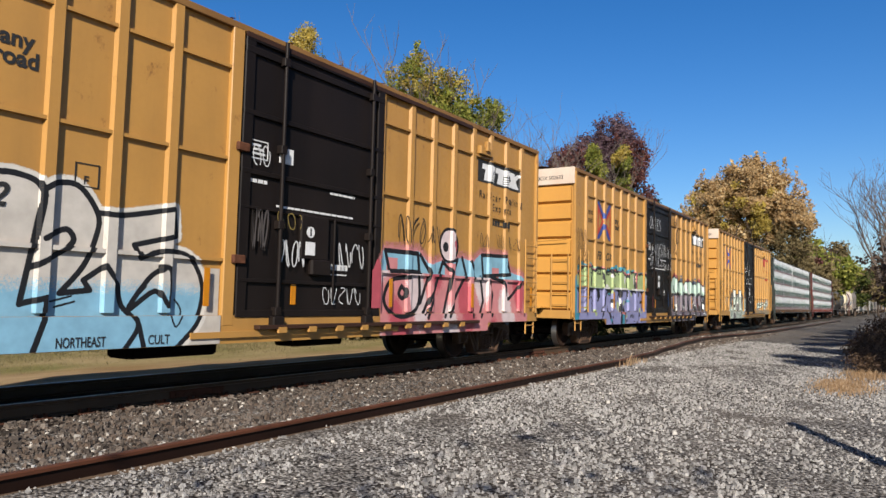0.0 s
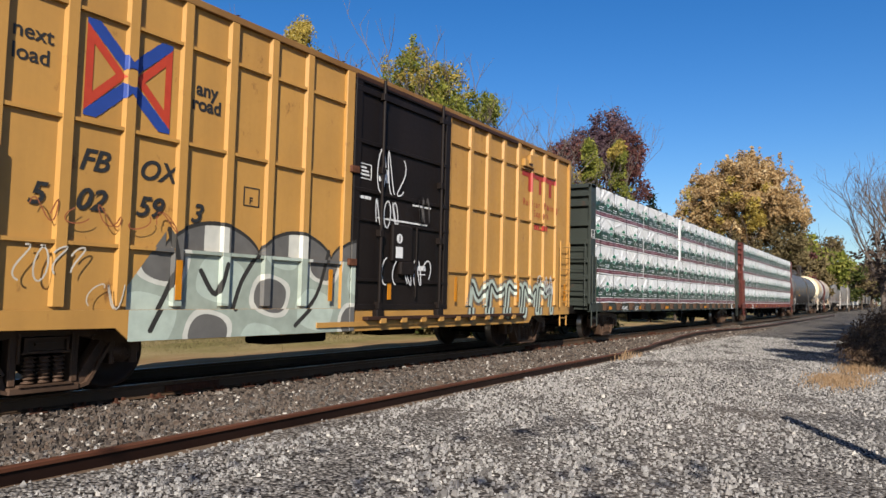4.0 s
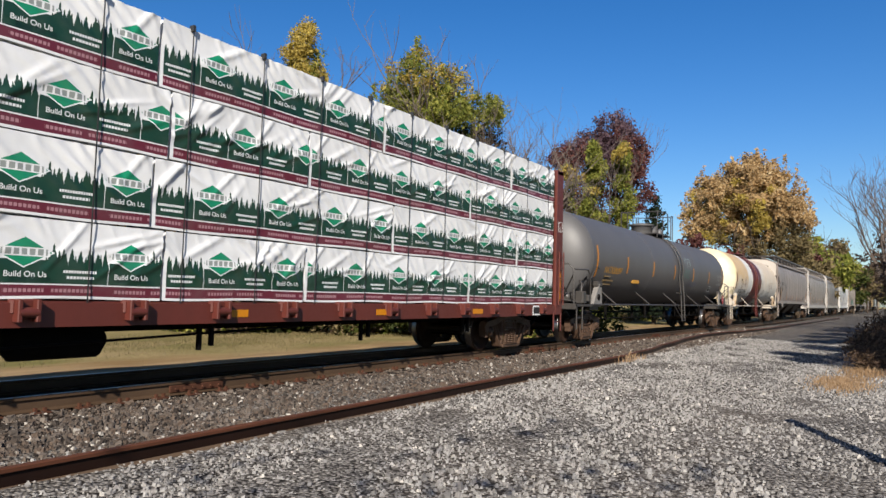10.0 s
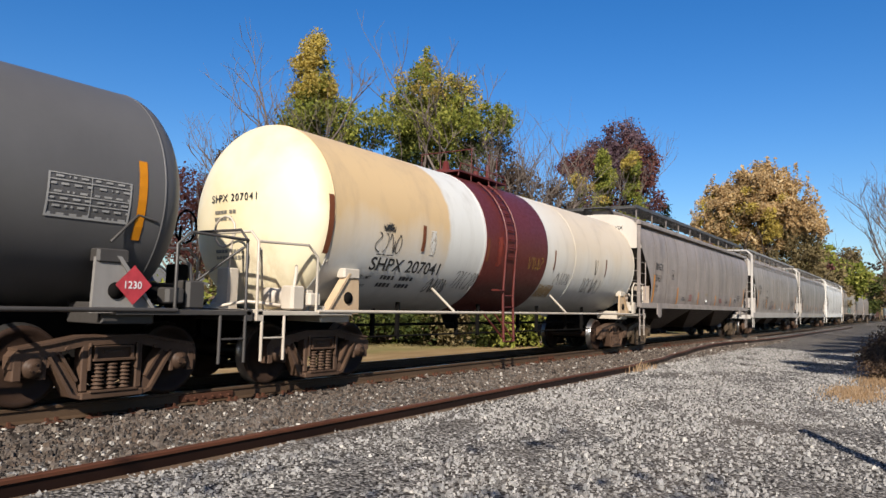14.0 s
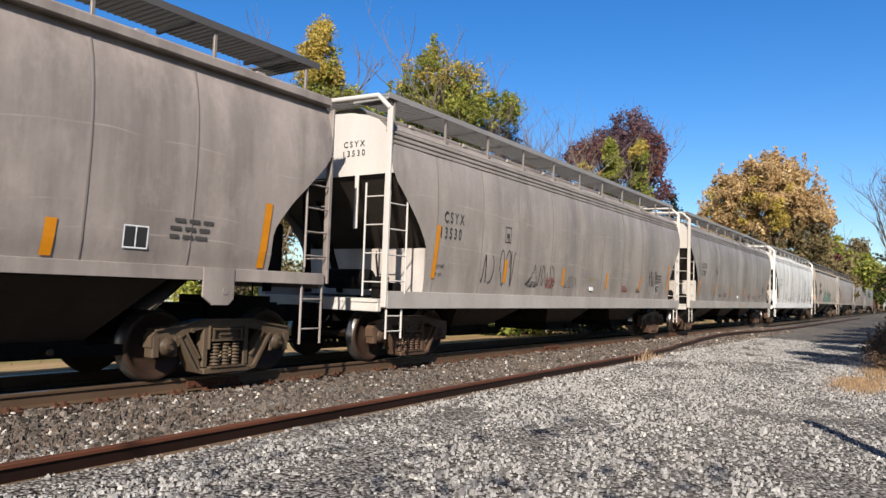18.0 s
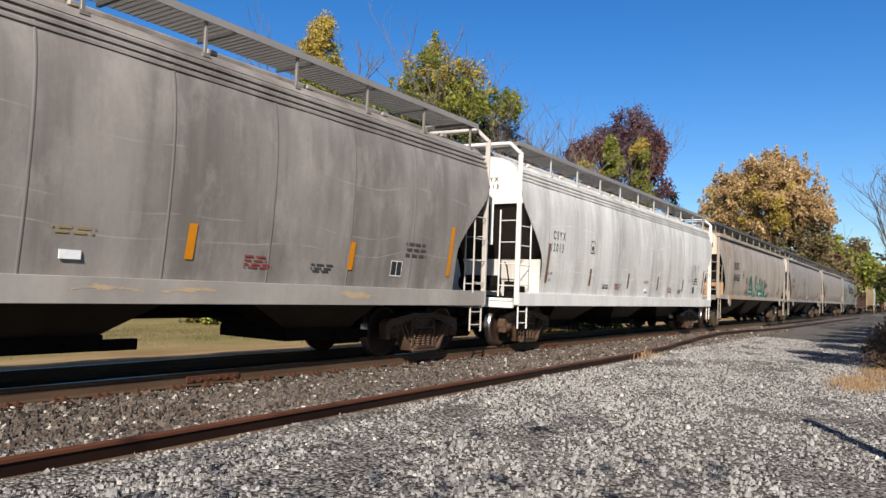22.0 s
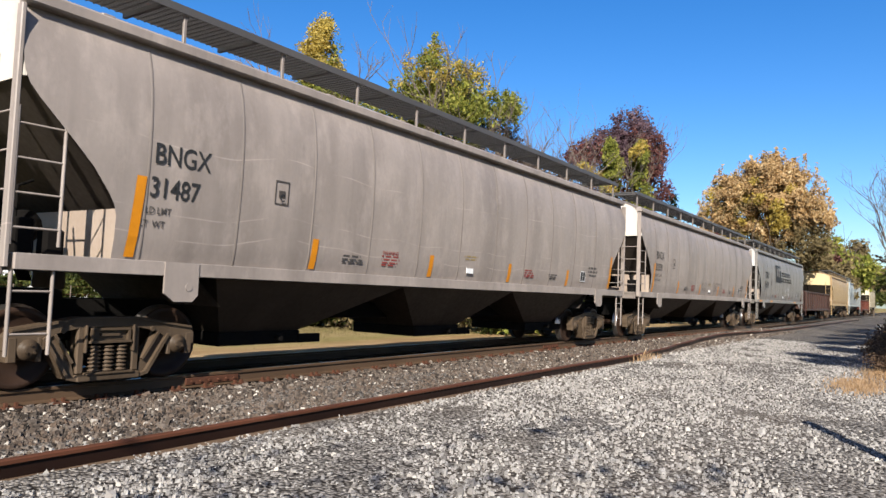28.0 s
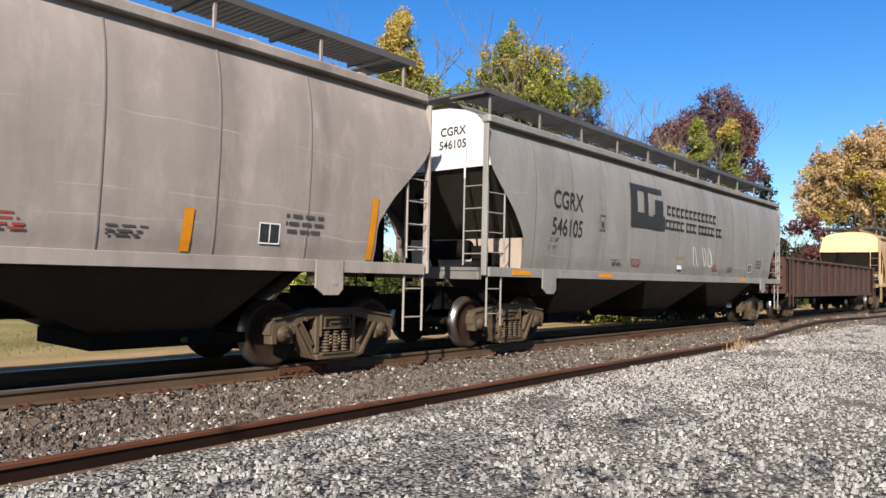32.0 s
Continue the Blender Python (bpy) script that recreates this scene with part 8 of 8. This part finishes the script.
tank_grey = paint("tank_grey", lin("666464"), lin("434140"), 0.4, 0.25, 0.5)
car, hl = tank_car(99.95, 20.7, 1.455, 2.55, tank_grey, tank_grey, paint("tank_trim", lin("4e4a47"), lin("2a2420"), 0.6, 0.3, 0.7), "long grey tank car with amber strips and faded tags", 11.3)
for u in (1.76, 4.53, 7.44, 10.3, 13.25, 16.15, 18.97):
    z0 = 2.15 if 1.8 < u < 18.9 else 1.95
    h = 0.55 if 1.8 < u < 18.9 else 0.95
    amb_m = M().sheet([[(u - hl - 0.05, -math.sqrt(1.455 ** 2 - (z - 2.55) ** 2) - 0.009, z), (u - hl + 0.06, -math.sqrt(1.455 ** 2 - (z - 2.55) ** 2) - 0.009, z)] for z in np.linspace(z0, z0 + h, 7)], False)
    part("reflector", amb_m, AMBER, car, "amber reflector strip")
ochre = plain("ochre_lettering", lin("d89e38"), 0.6)
lettering("NATX300097", 0.3, ochre, car, (2.45 - hl, -1.392, 2.1), 16, 0.92)
for k, w2 in enumerate((0.55, 0.9, 0.8)):
    part("small_stencil", M().box(2.5 - hl, 2.5 + w2 - hl, -1.392 + k * 0.055, -1.372 + k * 0.055, 1.97 - k * 0.12, 2.02 - k * 0.12), lin_mat("77603a"), car)
part("hazard_label", M().box(5.35 - hl, 6.05 - hl, -1.335, -1.30, 1.86, 2.06), ochre, car, "ochre warning label")
scribble(car, 5, [(11.9, 2.7, 0.9, 0.4, lin_mat("b9c8c4"), 4), (11.66, 2.25, 0.95, 0.38, lin_mat("4f9a86"), 3), (12.4, 1.93, 1.4, 0.18, lin_mat("3a4a7a"), 5), (11.38, 1.62, 0.95, 0.24, lin_mat("6a6664"), 4)], lambda X, Z: -math.sqrt(1.455 ** 2 - (Z - 2.55) ** 2) - 0.012, hl)
shell = lambda r, c: lambda X, Z: -np.sqrt(r * r - (Z - c) ** 2) - 0.009 + 0 * X


def table(X, Z):
    x, z = (X + hl - 17.85) / 0.98, (Z - 2.12) / 0.48
    words = (abs((z * 6) % 1 - 0.5) < 0.16) & (np.sin(x * 43 + np.floor(z * 6) * 3) > -0.3) & (((x * 4) % 1) > 0.16)
    rule = ((z * 6) % 1 < 0.1) | (abs(x - 0.5) < 0.006)
    return np.where((x < 0.02) | (x > 0.98) | (z > 0.97) | (z < 0.04) | words | rule, 0, -1)


painted("data_stencil", car, 17.85 - hl, 18.83 - hl, 2.12, 2.6, 0.012, table, shell(1.455, 2.55), [lin_mat("a8a5a2")], "pale data table stencil")
painted("plate_mark", car, 16.5 - hl, 16.98 - hl, 1.77, 2.02, 0.012, lambda X, Z: np.where((abs(X + hl - 16.74) > 0.22) | (abs(Z - 1.895) > 0.105), 1, np.where((abs(X + hl - 16.85) < 0.012), 1, 0)), shell(1.455, 2.55), [LETTER, PALE], "black stencil plate with a white rim")
plq = plain("placard_red", lin("c04048"), 0.5)
dm = M().add([(18.9 - hl, -1.5, 1.18), (19.13 - hl, -1.5, 1.41), (18.9 - hl, -1.5, 1.64), (18.67 - hl, -1.5, 1.41)], [(0, 1, 2, 3)]).add([(18.9 - hl, -1.49, 1.18), (19.13 - hl, -1.49, 1.41), (18.9 - hl, -1.49, 1.64), (18.67 - hl, -1.49, 1.41)], [(0, 1, 2, 3)])
part("placard", dm, plq, car, "red diamond hazard placard")
lettering("1230", 0.12, PALE, car, (18.76 - hl, -1.506, 1.37))



def stained_tank():
    """White shell under a broad beige stain that runs down from the top and stops short of the band."""
    m = Nodes("stained_tank_white", 0.5)
    sep = m.add("SeparateXYZ", {0: m.coord()})
    wob = m.math("MULTIPLY", m.math("SUBTRACT", m.noise(1.2, 5, m.coord((1, 1, 0.3))), 0.5), 1.3)
    high = m.ramp(m.math("ADD", sep.outputs["Z"], wob), 1.95, 2.9)
    edge = m.math("MULTIPLY", m.math("SUBTRACT", m.noise(2.0, 3, m.coord((0, 0, 1))), 0.5), 0.25)
    near = m.ramp(m.math("ADD", sep.outputs["X"], edge), -3.68, -3.78)
    far = m.math("MULTIPLY", m.ramp(sep.outputs["X"], 0.0, 2.5), 0.55)
    c = m.mix(m.math("MULTIPLY", m.math("MULTIPLY", high, m.math("MAXIMUM", near, far)), 0.92), lin("e6e4de"), lin("dcb984"))
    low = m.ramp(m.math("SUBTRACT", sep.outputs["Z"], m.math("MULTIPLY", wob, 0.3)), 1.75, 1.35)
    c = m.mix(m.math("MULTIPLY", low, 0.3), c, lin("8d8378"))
    grime = m.ramp(m.noise(2.5, 6, m.coord((1, 1, 0.15)), 0.65), 0.5, 0.8)
    c = m.mix(m.math("MULTIPLY", grime, 0.35), c, lin("8d7f70"))
    return m.done(c)


def stained_head():
    """Cream head with a rust-brown run below its middle."""
    m = Nodes("tank_head_cream", 0.5)
    sep = m.add("SeparateXYZ", {0: m.coord()})
    wide = m.ramp(m.math("ABSOLUTE", m.math("ADD", sep.outputs["Y"], 0.42)), 0.65, 0.0)
    down = m.ramp(sep.outputs["Z"], 2.35, 1.6)
    blot = m.ramp(m.noise(3.0, 6, m.coord((1, 1, 0.5)), 0.7), 0.42, 0.68)
    c = m.mix(m.ramp(m.noise(0.9, 4, m.coord()), 0.4, 0.75), lin("efe2c2"), lin("e6cf9c"))
    c = m.mix(m.math("MULTIPLY", m.math("MULTIPLY", wide, down), m.math("MULTIPLY", blot, 0.9)), c, lin("7a4c28"))
    m.bump(m.noise(1.2, 2, m.coord()), 0.12, 0.02)
    return m.done(c)


tank_white = stained_tank()
maroon = paint("tank_maroon", lin("682a24"), lin("401c18"), 0.4, 0.3, 0.6)
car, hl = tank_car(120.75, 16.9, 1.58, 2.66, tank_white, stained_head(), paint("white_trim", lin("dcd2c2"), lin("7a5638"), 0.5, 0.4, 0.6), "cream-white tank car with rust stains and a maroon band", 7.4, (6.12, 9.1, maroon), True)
for u, z0, z1, w in ((1.26, 2.02, 2.95, 0.12), (3.78, 2.24, 2.72, 0.1), (6.16, 2.2, 2.7, 0.08), (9.5, 2.2, 2.7, 0.07), (13.0, 2.2, 2.7, 0.07)):
    painted("reflector", car, u - hl, u + w - hl, z0, z1, 0.03, lambda X, Z: 0 * X, shell(1.592, 2.66), [lin_mat("7a4224")], "rust-brown reflector strip")
painted("bare_patch", car, 6.6 - hl, 6.86 - hl, 2.13, 2.78, 0.02, lambda X, Z: np.where(spray(X) > abs(X + hl - 6.73) / 0.2, 0, -1), shell(1.588, 2.66), [lin_mat("8a3a2c")], "faded red patch on the band")
painted("bare_patch", car, 9.15 - hl, 9.95 - hl, 1.52, 1.83, 0.02, lambda X, Z: np.where(spray(X) > abs(Z - 1.68) / 0.3, 0, -1), shell(1.582, 2.66), [lin_mat("c2a070")], "ochre patch of old paint")
painted("bare_patch", car, 4.05 - hl, 4.25 - hl, 2.2, 2.65, 0.02, lambda X, Z: np.where(spray(X) > abs(X + hl - 4.15) / 0.14, 0, -1), shell(1.582, 2.66), [lin_mat("e6e0d6")], "pale cleaned patch")
lettering("SHPX 207041", 0.34, LETTER, car, (2.5 - hl, -1.366, 1.84), 24.4, 1.12)
lettering("LD LMT", 0.1, lin_mat("3a3a3c"), car, (2.36 - hl, -1.248, 1.68), 37)
lettering("LT WT", 0.1, lin_mat("3a3a3c"), car, (2.36 - hl, -1.128, 1.54), 42)
for u, w in ((2.95, 0.4), (3.5, 0.4)):
    for z in (1.56, 1.69):
        painted("small_stencil", car, u - hl, u + w - hl, z, z + 0.07, 0.02, lambda X, Z: np.where((X * 9) % 1 > 0.25, 0, -1), shell(1.582, 2.66), [lin_mat("4a4a4c")], "row of small figures")
for k, ch in enumerate("SHPX 207041"):
    y2, z2 = 0.62 - 0.105 * k, 2.86
    rho = math.hypot(y2 - 0.05, z2 + 0.07 - 2.66)
    if ch != " ":
        lettering(ch, 0.17, LETTER, car, (-hl + 0.75 + 0.62 * (1 - math.sqrt(1 - (rho / 1.58) ** 2)) - 0.016, y2, z2), turn=90)
rows = M()
for z, y0, words in ((2.66, 0.5, 6), (2.55, 0.5, 5), (2.02, 0.5, 8), (1.92, 0.5, 8)):
    for k in range(words):
        y = y0 - k * 0.085 - (0.05 if k > 3 else 0)
        xh = -hl + 0.75 + 0.66 * (1 - math.sqrt(1 - (math.hypot(y, z - 2.66) / 1.58) ** 2)) - 0.014
        rows.add([(xh, y, z), (xh, y - 0.066, z), (xh - 0.002, y - 0.066, z + 0.055), (xh - 0.002, y, z + 0.055)], [(0, 1, 2, 3)])
tagged(part("small_stencil", rows, lin_mat("7a7468"), car, "rows of small faded figures"), kind="stuff")
on_shell = lambda X, Z: -math.sqrt(1.58 ** 2 - (Z - 2.66) ** 2) - 0.012
scribble(car, 15, [(2.45, 2.14, 0.75, 0.34, False, 4), (2.62, 2.52, 0.34, 0.09, False, 2), (4.4, 1.5, 0.72, 0.28, False, 5), (5.25, 1.6, 0.9, 0.36, False, 7), (9.75, 1.86, 0.9, 0.3, lin_mat("3a3634"), 5), (11.6, 1.7, 1.3, 0.4, lin_mat("3a3634"), 6), (12.2, 2.2, 0.2, 0.45, lin_mat("3a3634"), 1), (2.5, 2.1, 0.55, 0.02, False, 1)], on_shell, hl)
scribble(car, 16, [(8.1, 2.15, 0.8, 0.3, lin_mat("a8883a"), 5)], lambda X, Z: on_shell(X, Z) - 0.008, hl)
painted("soot", car, 2.6 - hl, 3.0 - hl, 2.48, 2.66, 0.014, lambda X, Z: np.where(spray(X) > np.hypot((X + hl - 2.8) / 0.2, (Z - 2.57) / 0.09) ** 1.5, 0, -1), shell(1.582, 2.66), [LETTER], "sooty black smudge")

brown_strip = plain("brown_strip", lin("7a5a44"), 0.6)
H = [
    (136.9, 17.55, "slim", "ab9f98", "e2d8cc", "BNGX", "31651", [(1.25, 0.95), (4.2, 0.6), (7.25, 0.5), (10.25, 0.45), (13.3, 0.4), (16.2, 0.9)], "weathered grey covered hopper with dark marks and amber strips", 0.6, 0.9, 0.0, AMBER),
    (155.94, 17.15, "deep", "aca29a", "d8d2cc", "CSYX", "13530", [(1.3, 1.0), (4.0, 0.5), (7.0, 0.45), (9.95, 0.45), (12.8, 0.45), (15.7, 0.95)], "grey covered hopper with deep sill and scrawled tags", 0.6, 0.8, 0.0, AMBER),
    (174.62, 17.13, "deep", "aaa29b", "cfc8c0", "CSYX", "12788", [(1.3, 0.6), (4.0, 0.5), (6.9, 0.45), (9.9, 0.45), (12.9, 0.45), (15.7, 0.95)], "grey covered hopper with dark rain streaks", 0.8, 1.0, 0.0, AMBER),
    (193.26, 17.13, "deep", "f6f3ee", "fbf8f3", "CSYX", "13013", [(1.3, 0.95), (4.0, 0.45), (7.0, 0.45), (9.9, 0.45), (12.9, 0.45), (15.7, 0.9)], "white covered hopper with grey rain streaks", 0.12, 0.75, 0.0, brown_strip),
    (211.88, 17.60, "slim", "c3b5a7", "e8dcc4", "FURX", "854068", [], "beige covered hopper with rust patches and green graffiti", 0.5, 0.7, 0.3, AMBER),
    (230.98, 17.45, "slim", "aea29a", "ece4da", "BNGX", "31487", [(1.25, 0.95), (4.2, 0.45), (7.25, 0.4), (10.25, 0.4), (13.3, 0.4), (16.2, 0.9)], "warm grey covered hopper with amber strips", 0.5, 0.6, 0.0, AMBER),
    (249.92, 17.50, "slim", "aea29a", "ece4da", "BNGX", "32339", [(1.25, 0.95), (4.2, 0.45), (7.25, 0.4), (10.25, 0.4), (13.3, 0.5), (16.2, 0.9)], "warm grey covered hopper with faint tags", 0.5, 0.6, 0.0, AMBER),
    (269.0, 17.35, "slim", "98948f", "dcdcdc", "CGRX", "546105", [], "pale grey covered hopper with a black block logo", 0.4, 0.5, 0.0, AMBER),
]
HOP = []
for k, (x, L, st, col, end, mk, num, strp, lab, am, sk, ru, amb) in enumerate(H):
    HOP.append(hopper(x, L, st, col, end, mk, num, strp, lab, 400 + k, am, sk, ru, amb, 1.5 if mk == "BNGX" else 2.75 if mk == "FURX" else 2.05 if st == "slim" else 1.5))
tag = lin_mat("3a3638")
on_side = lambda X, Z: float(np.interp(Z, [1.25, 1.7, 2.2, 2.7, 3.1], [-1.50, -1.55, -1.595, -1.62, -1.62])) - 0.012
wide_side = lambda X, Z: np.interp(Z, [1.25, 1.7, 2.2, 2.7, 3.1, 3.45, 3.75, 4.0], [-1.50, -1.55, -1.595, -1.62, -1.62, -1.595, -1.545, -1.47]) - 0.012 + 0 * X
STENCIL_RED, STENCIL_OCHRE, STENCIL_GREY = lin_mat("96403a"), lin_mat("a08a58"), lin_mat("4a4644")


def stencil(car, hl, u, z, w, rows, mat, pitch=0.05):
    """Small rows of writing that cannot be read, on a hopper's side."""
    def words(X, Z):
        r = np.floor((Z - z) / pitch)
        end = w * (0.72 + 0.28 * np.sin(r * 2.7 + u) ** 2)
        return np.where(((Z - z) / pitch % 1 > 0.42) & (np.sin((X + hl) * 31 + r * 5) > -0.75) & (X + hl < u + end), 0, -1)
    painted("small_stencil", car, u - hl, u + w - hl, z, z + rows * pitch, pitch / 4, words, wide_side, [mat], "rows of small stencilled words")


for k, (car, yat, hl) in enumerate(HOP):
    low = 1.62 if H[k][2] == "slim" else 1.42
    shift = (0.0, 0.25, -0.2, 0.1, 0.4, 0.0, 0.15, -0.3)[k]
    for u, mat, n, title in ((4.9, STENCIL_GREY, 3, ""), (5.88, STENCIL_RED, 4, "WARNING"), (8.45, STENCIL_OCHRE, 2, ""), (11.04, STENCIL_RED, 4, ""), (12.3, STENCIL_GREY, 3, "")):
        stencil(car, hl, u + shift, low + (0.28 if mat is STENCIL_OCHRE else 0.02), 0.5, n, mat)
        if title and k in (0, 1, 5, 6):
            lettering(title, 0.09, STENCIL_RED, car, (u + shift - hl, wide_side(0.0, low + 0.27) - 0.004, low + 0.235), 6)
    stencil(car, hl, H[k][1] - 2.75, 1.78, 0.62, 3, STENCIL_GREY, 0.1)
    part("paper_label", M().box(8.56 + shift - hl, 8.8 + shift - hl, wide_side(0.0, low + 0.1) - 0.012, wide_side(0.0, low + 0.1), low + 0.03, low + 0.13), PALE, car, "white paper label")
    painted("plate_mark", car, 14.2 + shift - hl, 14.52 + shift - hl, low + 0.05, low + 0.32, 0.008, lambda X, Z: np.where((abs(X + hl - 14.36 - shift) > 0.146) | (abs(Z - low - 0.185) > 0.121) | (abs(X + hl - 14.36 - shift) < 0.006), 1, 0), wide_side, [LETTER, PALE], "black stencil plate with a white rim")
scribble(HOP[1][0], 31, [(3.0, 1.5, 0.6, 0.6, tag, 2), (3.8, 1.45, 0.7, 0.8, tag, 3), (5.0, 1.5, 1.6, 0.5, tag, 4), (7.2, 1.5, 0.7, 0.3, tag, 3), (13.7, 1.7, 0.9, 0.5, tag, 4)], on_side, HOP[1][2])
scribble(HOP[3][0], 37, [(13.6, 1.9, 1.4, 0.7, lin_mat("8a8a8c"), 5)], on_side, HOP[3][2])
scribble(HOP[6][0], 41, [(7.6, 1.7, 1.3, 0.35, lin_mat("5a5654"), 4), (9.4, 1.7, 1.5, 0.4, lin_mat("5a5654"), 5)], on_side, HOP[6][2])
car, yat, hl = HOP[4]
painted("graffiti", car, 5.3 - hl, 11.6 - hl, 1.45, 2.65, 0.014, lambda X, Z: piece_green(X + hl, Z), wide_side, [lin_mat("c9808a"), lin_mat("2f8f74"), lin_mat("1a6a54"), lin_mat("1c2a2a"), lin_mat("cfe0d8")], "green sprayed graffiti letters")


def rust_patches(X, Z):
    """Rust that has run down from bare patches high on the side."""
    U = X + hl
    out = np.zeros(X.shape)
    wob = 0.3 * np.sin(U * 9 + np.sin(Z * 7)) + 0.22 * np.sin(U * 23 + Z * 4) + 0.16 * np.sin(U * 41 + 2) + 0.12 * np.sin(Z * 31 + U * 17)
    for u, z, a, b in ((0.85, 3.72, 0.42, 0.36), (1.9, 3.68, 0.46, 0.4), (5.5, 3.78, 0.4, 0.14), (3.6, 3.8, 0.2, 0.12)):
        run = np.where(Z < z, 0.6 - 0.2 * np.sin(U * 13), 1.3)
        out = np.maximum(out, 1.2 - np.hypot((U - u) / a, (Z - z) / b * run) + 0.5 * wob)
    fade = out + 0.25 * (spray(X) - 0.5)
    return np.where(fade > 0.75, 1, np.where(fade > 0.4, 0, -1))


painted("rust_stain", car, 0.42 - hl, 6.0 - hl, 3.05, 3.98, 0.011, rust_patches, wide_side, [lin_mat("b5a593"), lin_mat("a88a6c")], "brown rust stain run down the side")
painted("data_stencil", car, 5.55 - hl, 5.8 - hl, 2.1, 2.45, 0.012, lambda X, Z: np.where((np.sin(X * 90) * np.sin(Z * 80) > -0.3), 0, -1), wide_side, [lin_mat("4a4440")], "small dark data stencil")
for u in (2.1, 5.2):
    part("reflector", M().box(u - hl, u - hl + (0.9 if u < 3 else 0.4), -1.592, -1.586, 1.36, 1.46), AMBER, car, "amber reflector strip on the sill")
car, yat, hl = HOP[7]
lg = lambda X, Z: np.where(((X + hl < 5.75) | (Z < 2.95) | (Z > 3.5)) & ((X + hl < 7.15) | (Z < 3.3)) & ~((X + hl > 6.35) & (X + hl < 6.6) & (Z < 3.1) & (Z > 2.9)) | ((X + hl > 6.1) & (X + hl < 6.35)) | ((abs(X + hl - 6.95) < 0.24) & (Z < 3.35)) & ~((abs(X + hl - 6.95) < 0.1) & (abs(Z - 2.85) < 0.08)), 0, -1)
painted("logo", car, 5.4 - hl, 7.3 - hl, 2.6, 3.62, 0.025, lg, lambda X, Z: np.interp(Z, [2.2, 2.7, 3.1, 3.45, 3.75], [-1.615, -1.64, -1.64, -1.615, -1.565]) - 0.006 + 0 * X, [LETTER], "black block logo")
nm = M()
for z, a, words in ((3.02, 7.45, (12,)), (2.66, 7.35, (5, 3, 5, 2))):
    for n in words:
        for k in range(n):
            nm.box(a - hl, a + 0.2 - hl, -1.642, -1.634, z, z + 0.05).box(a - hl, a + 0.05 - hl, -1.642, -1.634, z, z + 0.24).box(a - hl, a + 0.2 - hl, -1.642, -1.634, z + 0.19, z + 0.24)
            a += 0.29 if n == 12 else 0.24
        a += 0.14
tagged(part("name_bar", nm, LETTER, car, "bold black company lettering as bars"), kind="stuff")
for u in (0.75, 4.0, 13.0):
    part("reflector", M().box(u - hl, u - hl + 0.6, -1.592, -1.586, 1.37, 1.46), AMBER, car, "amber reflector strip on the sill")
scribble(car, 51, [(9.2, 1.75, 1.6, 0.55, True, 3)], on_side, hl)
gondola(287.6, 16.6, "5c4640")
hopper(305.8, 17.5, "slim", "c9a878", "e8cfa0", "", "", [], "dusty tan covered hopper car", 450, 0.5, 0.6, 0.2)
hopper(325.0, 17.5, "slim", "c4cac8", "eef0ec", "", "", [], "dusty white covered hopper car", 451, 0.4, 0.6, 0.0)
gondola(344.2, 16.6, "7a4438", 2.3, "reddish brown ribbed gondola car")
hopper(362.4, 17.5, "slim", "d8c8a8", "f0e2c4", "", "", [], "pale cream covered hopper car", 452, 0.5, 0.6, 0.1)

# ---- loose stones ----
GREY_STONE = stone_material("grey_stones", lin("625e5b"), lin("c4c0bb"), lin("aaa49f"))
BALLAST_STONE = stone_material("ballast_stones", lin("302a26"), lin("85796f"), lin("6c5c50"))
stones("yard_gravel", "loose grey crushed stone over the yard", 78000, (-1.0, 34.0, -9.2, -2.6, 1.7), 0.027, 1, GREY_STONE)
stones("ballast", "coarse grey track ballast", 36000, (1.0, 45.0, -2.95, -0.85, 1.7), 0.040, 2, BALLAST_STONE)
stones("far_ballast", "coarse grey track ballast beyond the rails", 4000, (2, 30.0, 0.9, 2.9, 1.4), 0.055, 4, BALLAST_STONE)


# ---- what moves ----
def motions():
    for ob, x in CARS:
        z = ob.location.z
        walk(ob, [(t, pose(x - advance(t), 0, z)) for t in range(33)])
    turns = [k / 15 for k in range(481)]
    for w, x in WHEELSETS:
        walk(w, [(t, pose(x, 0, RW) @ Matrix.Rotation(-advance(t) / RW, 4, "Y")) for t in turns])


motions()
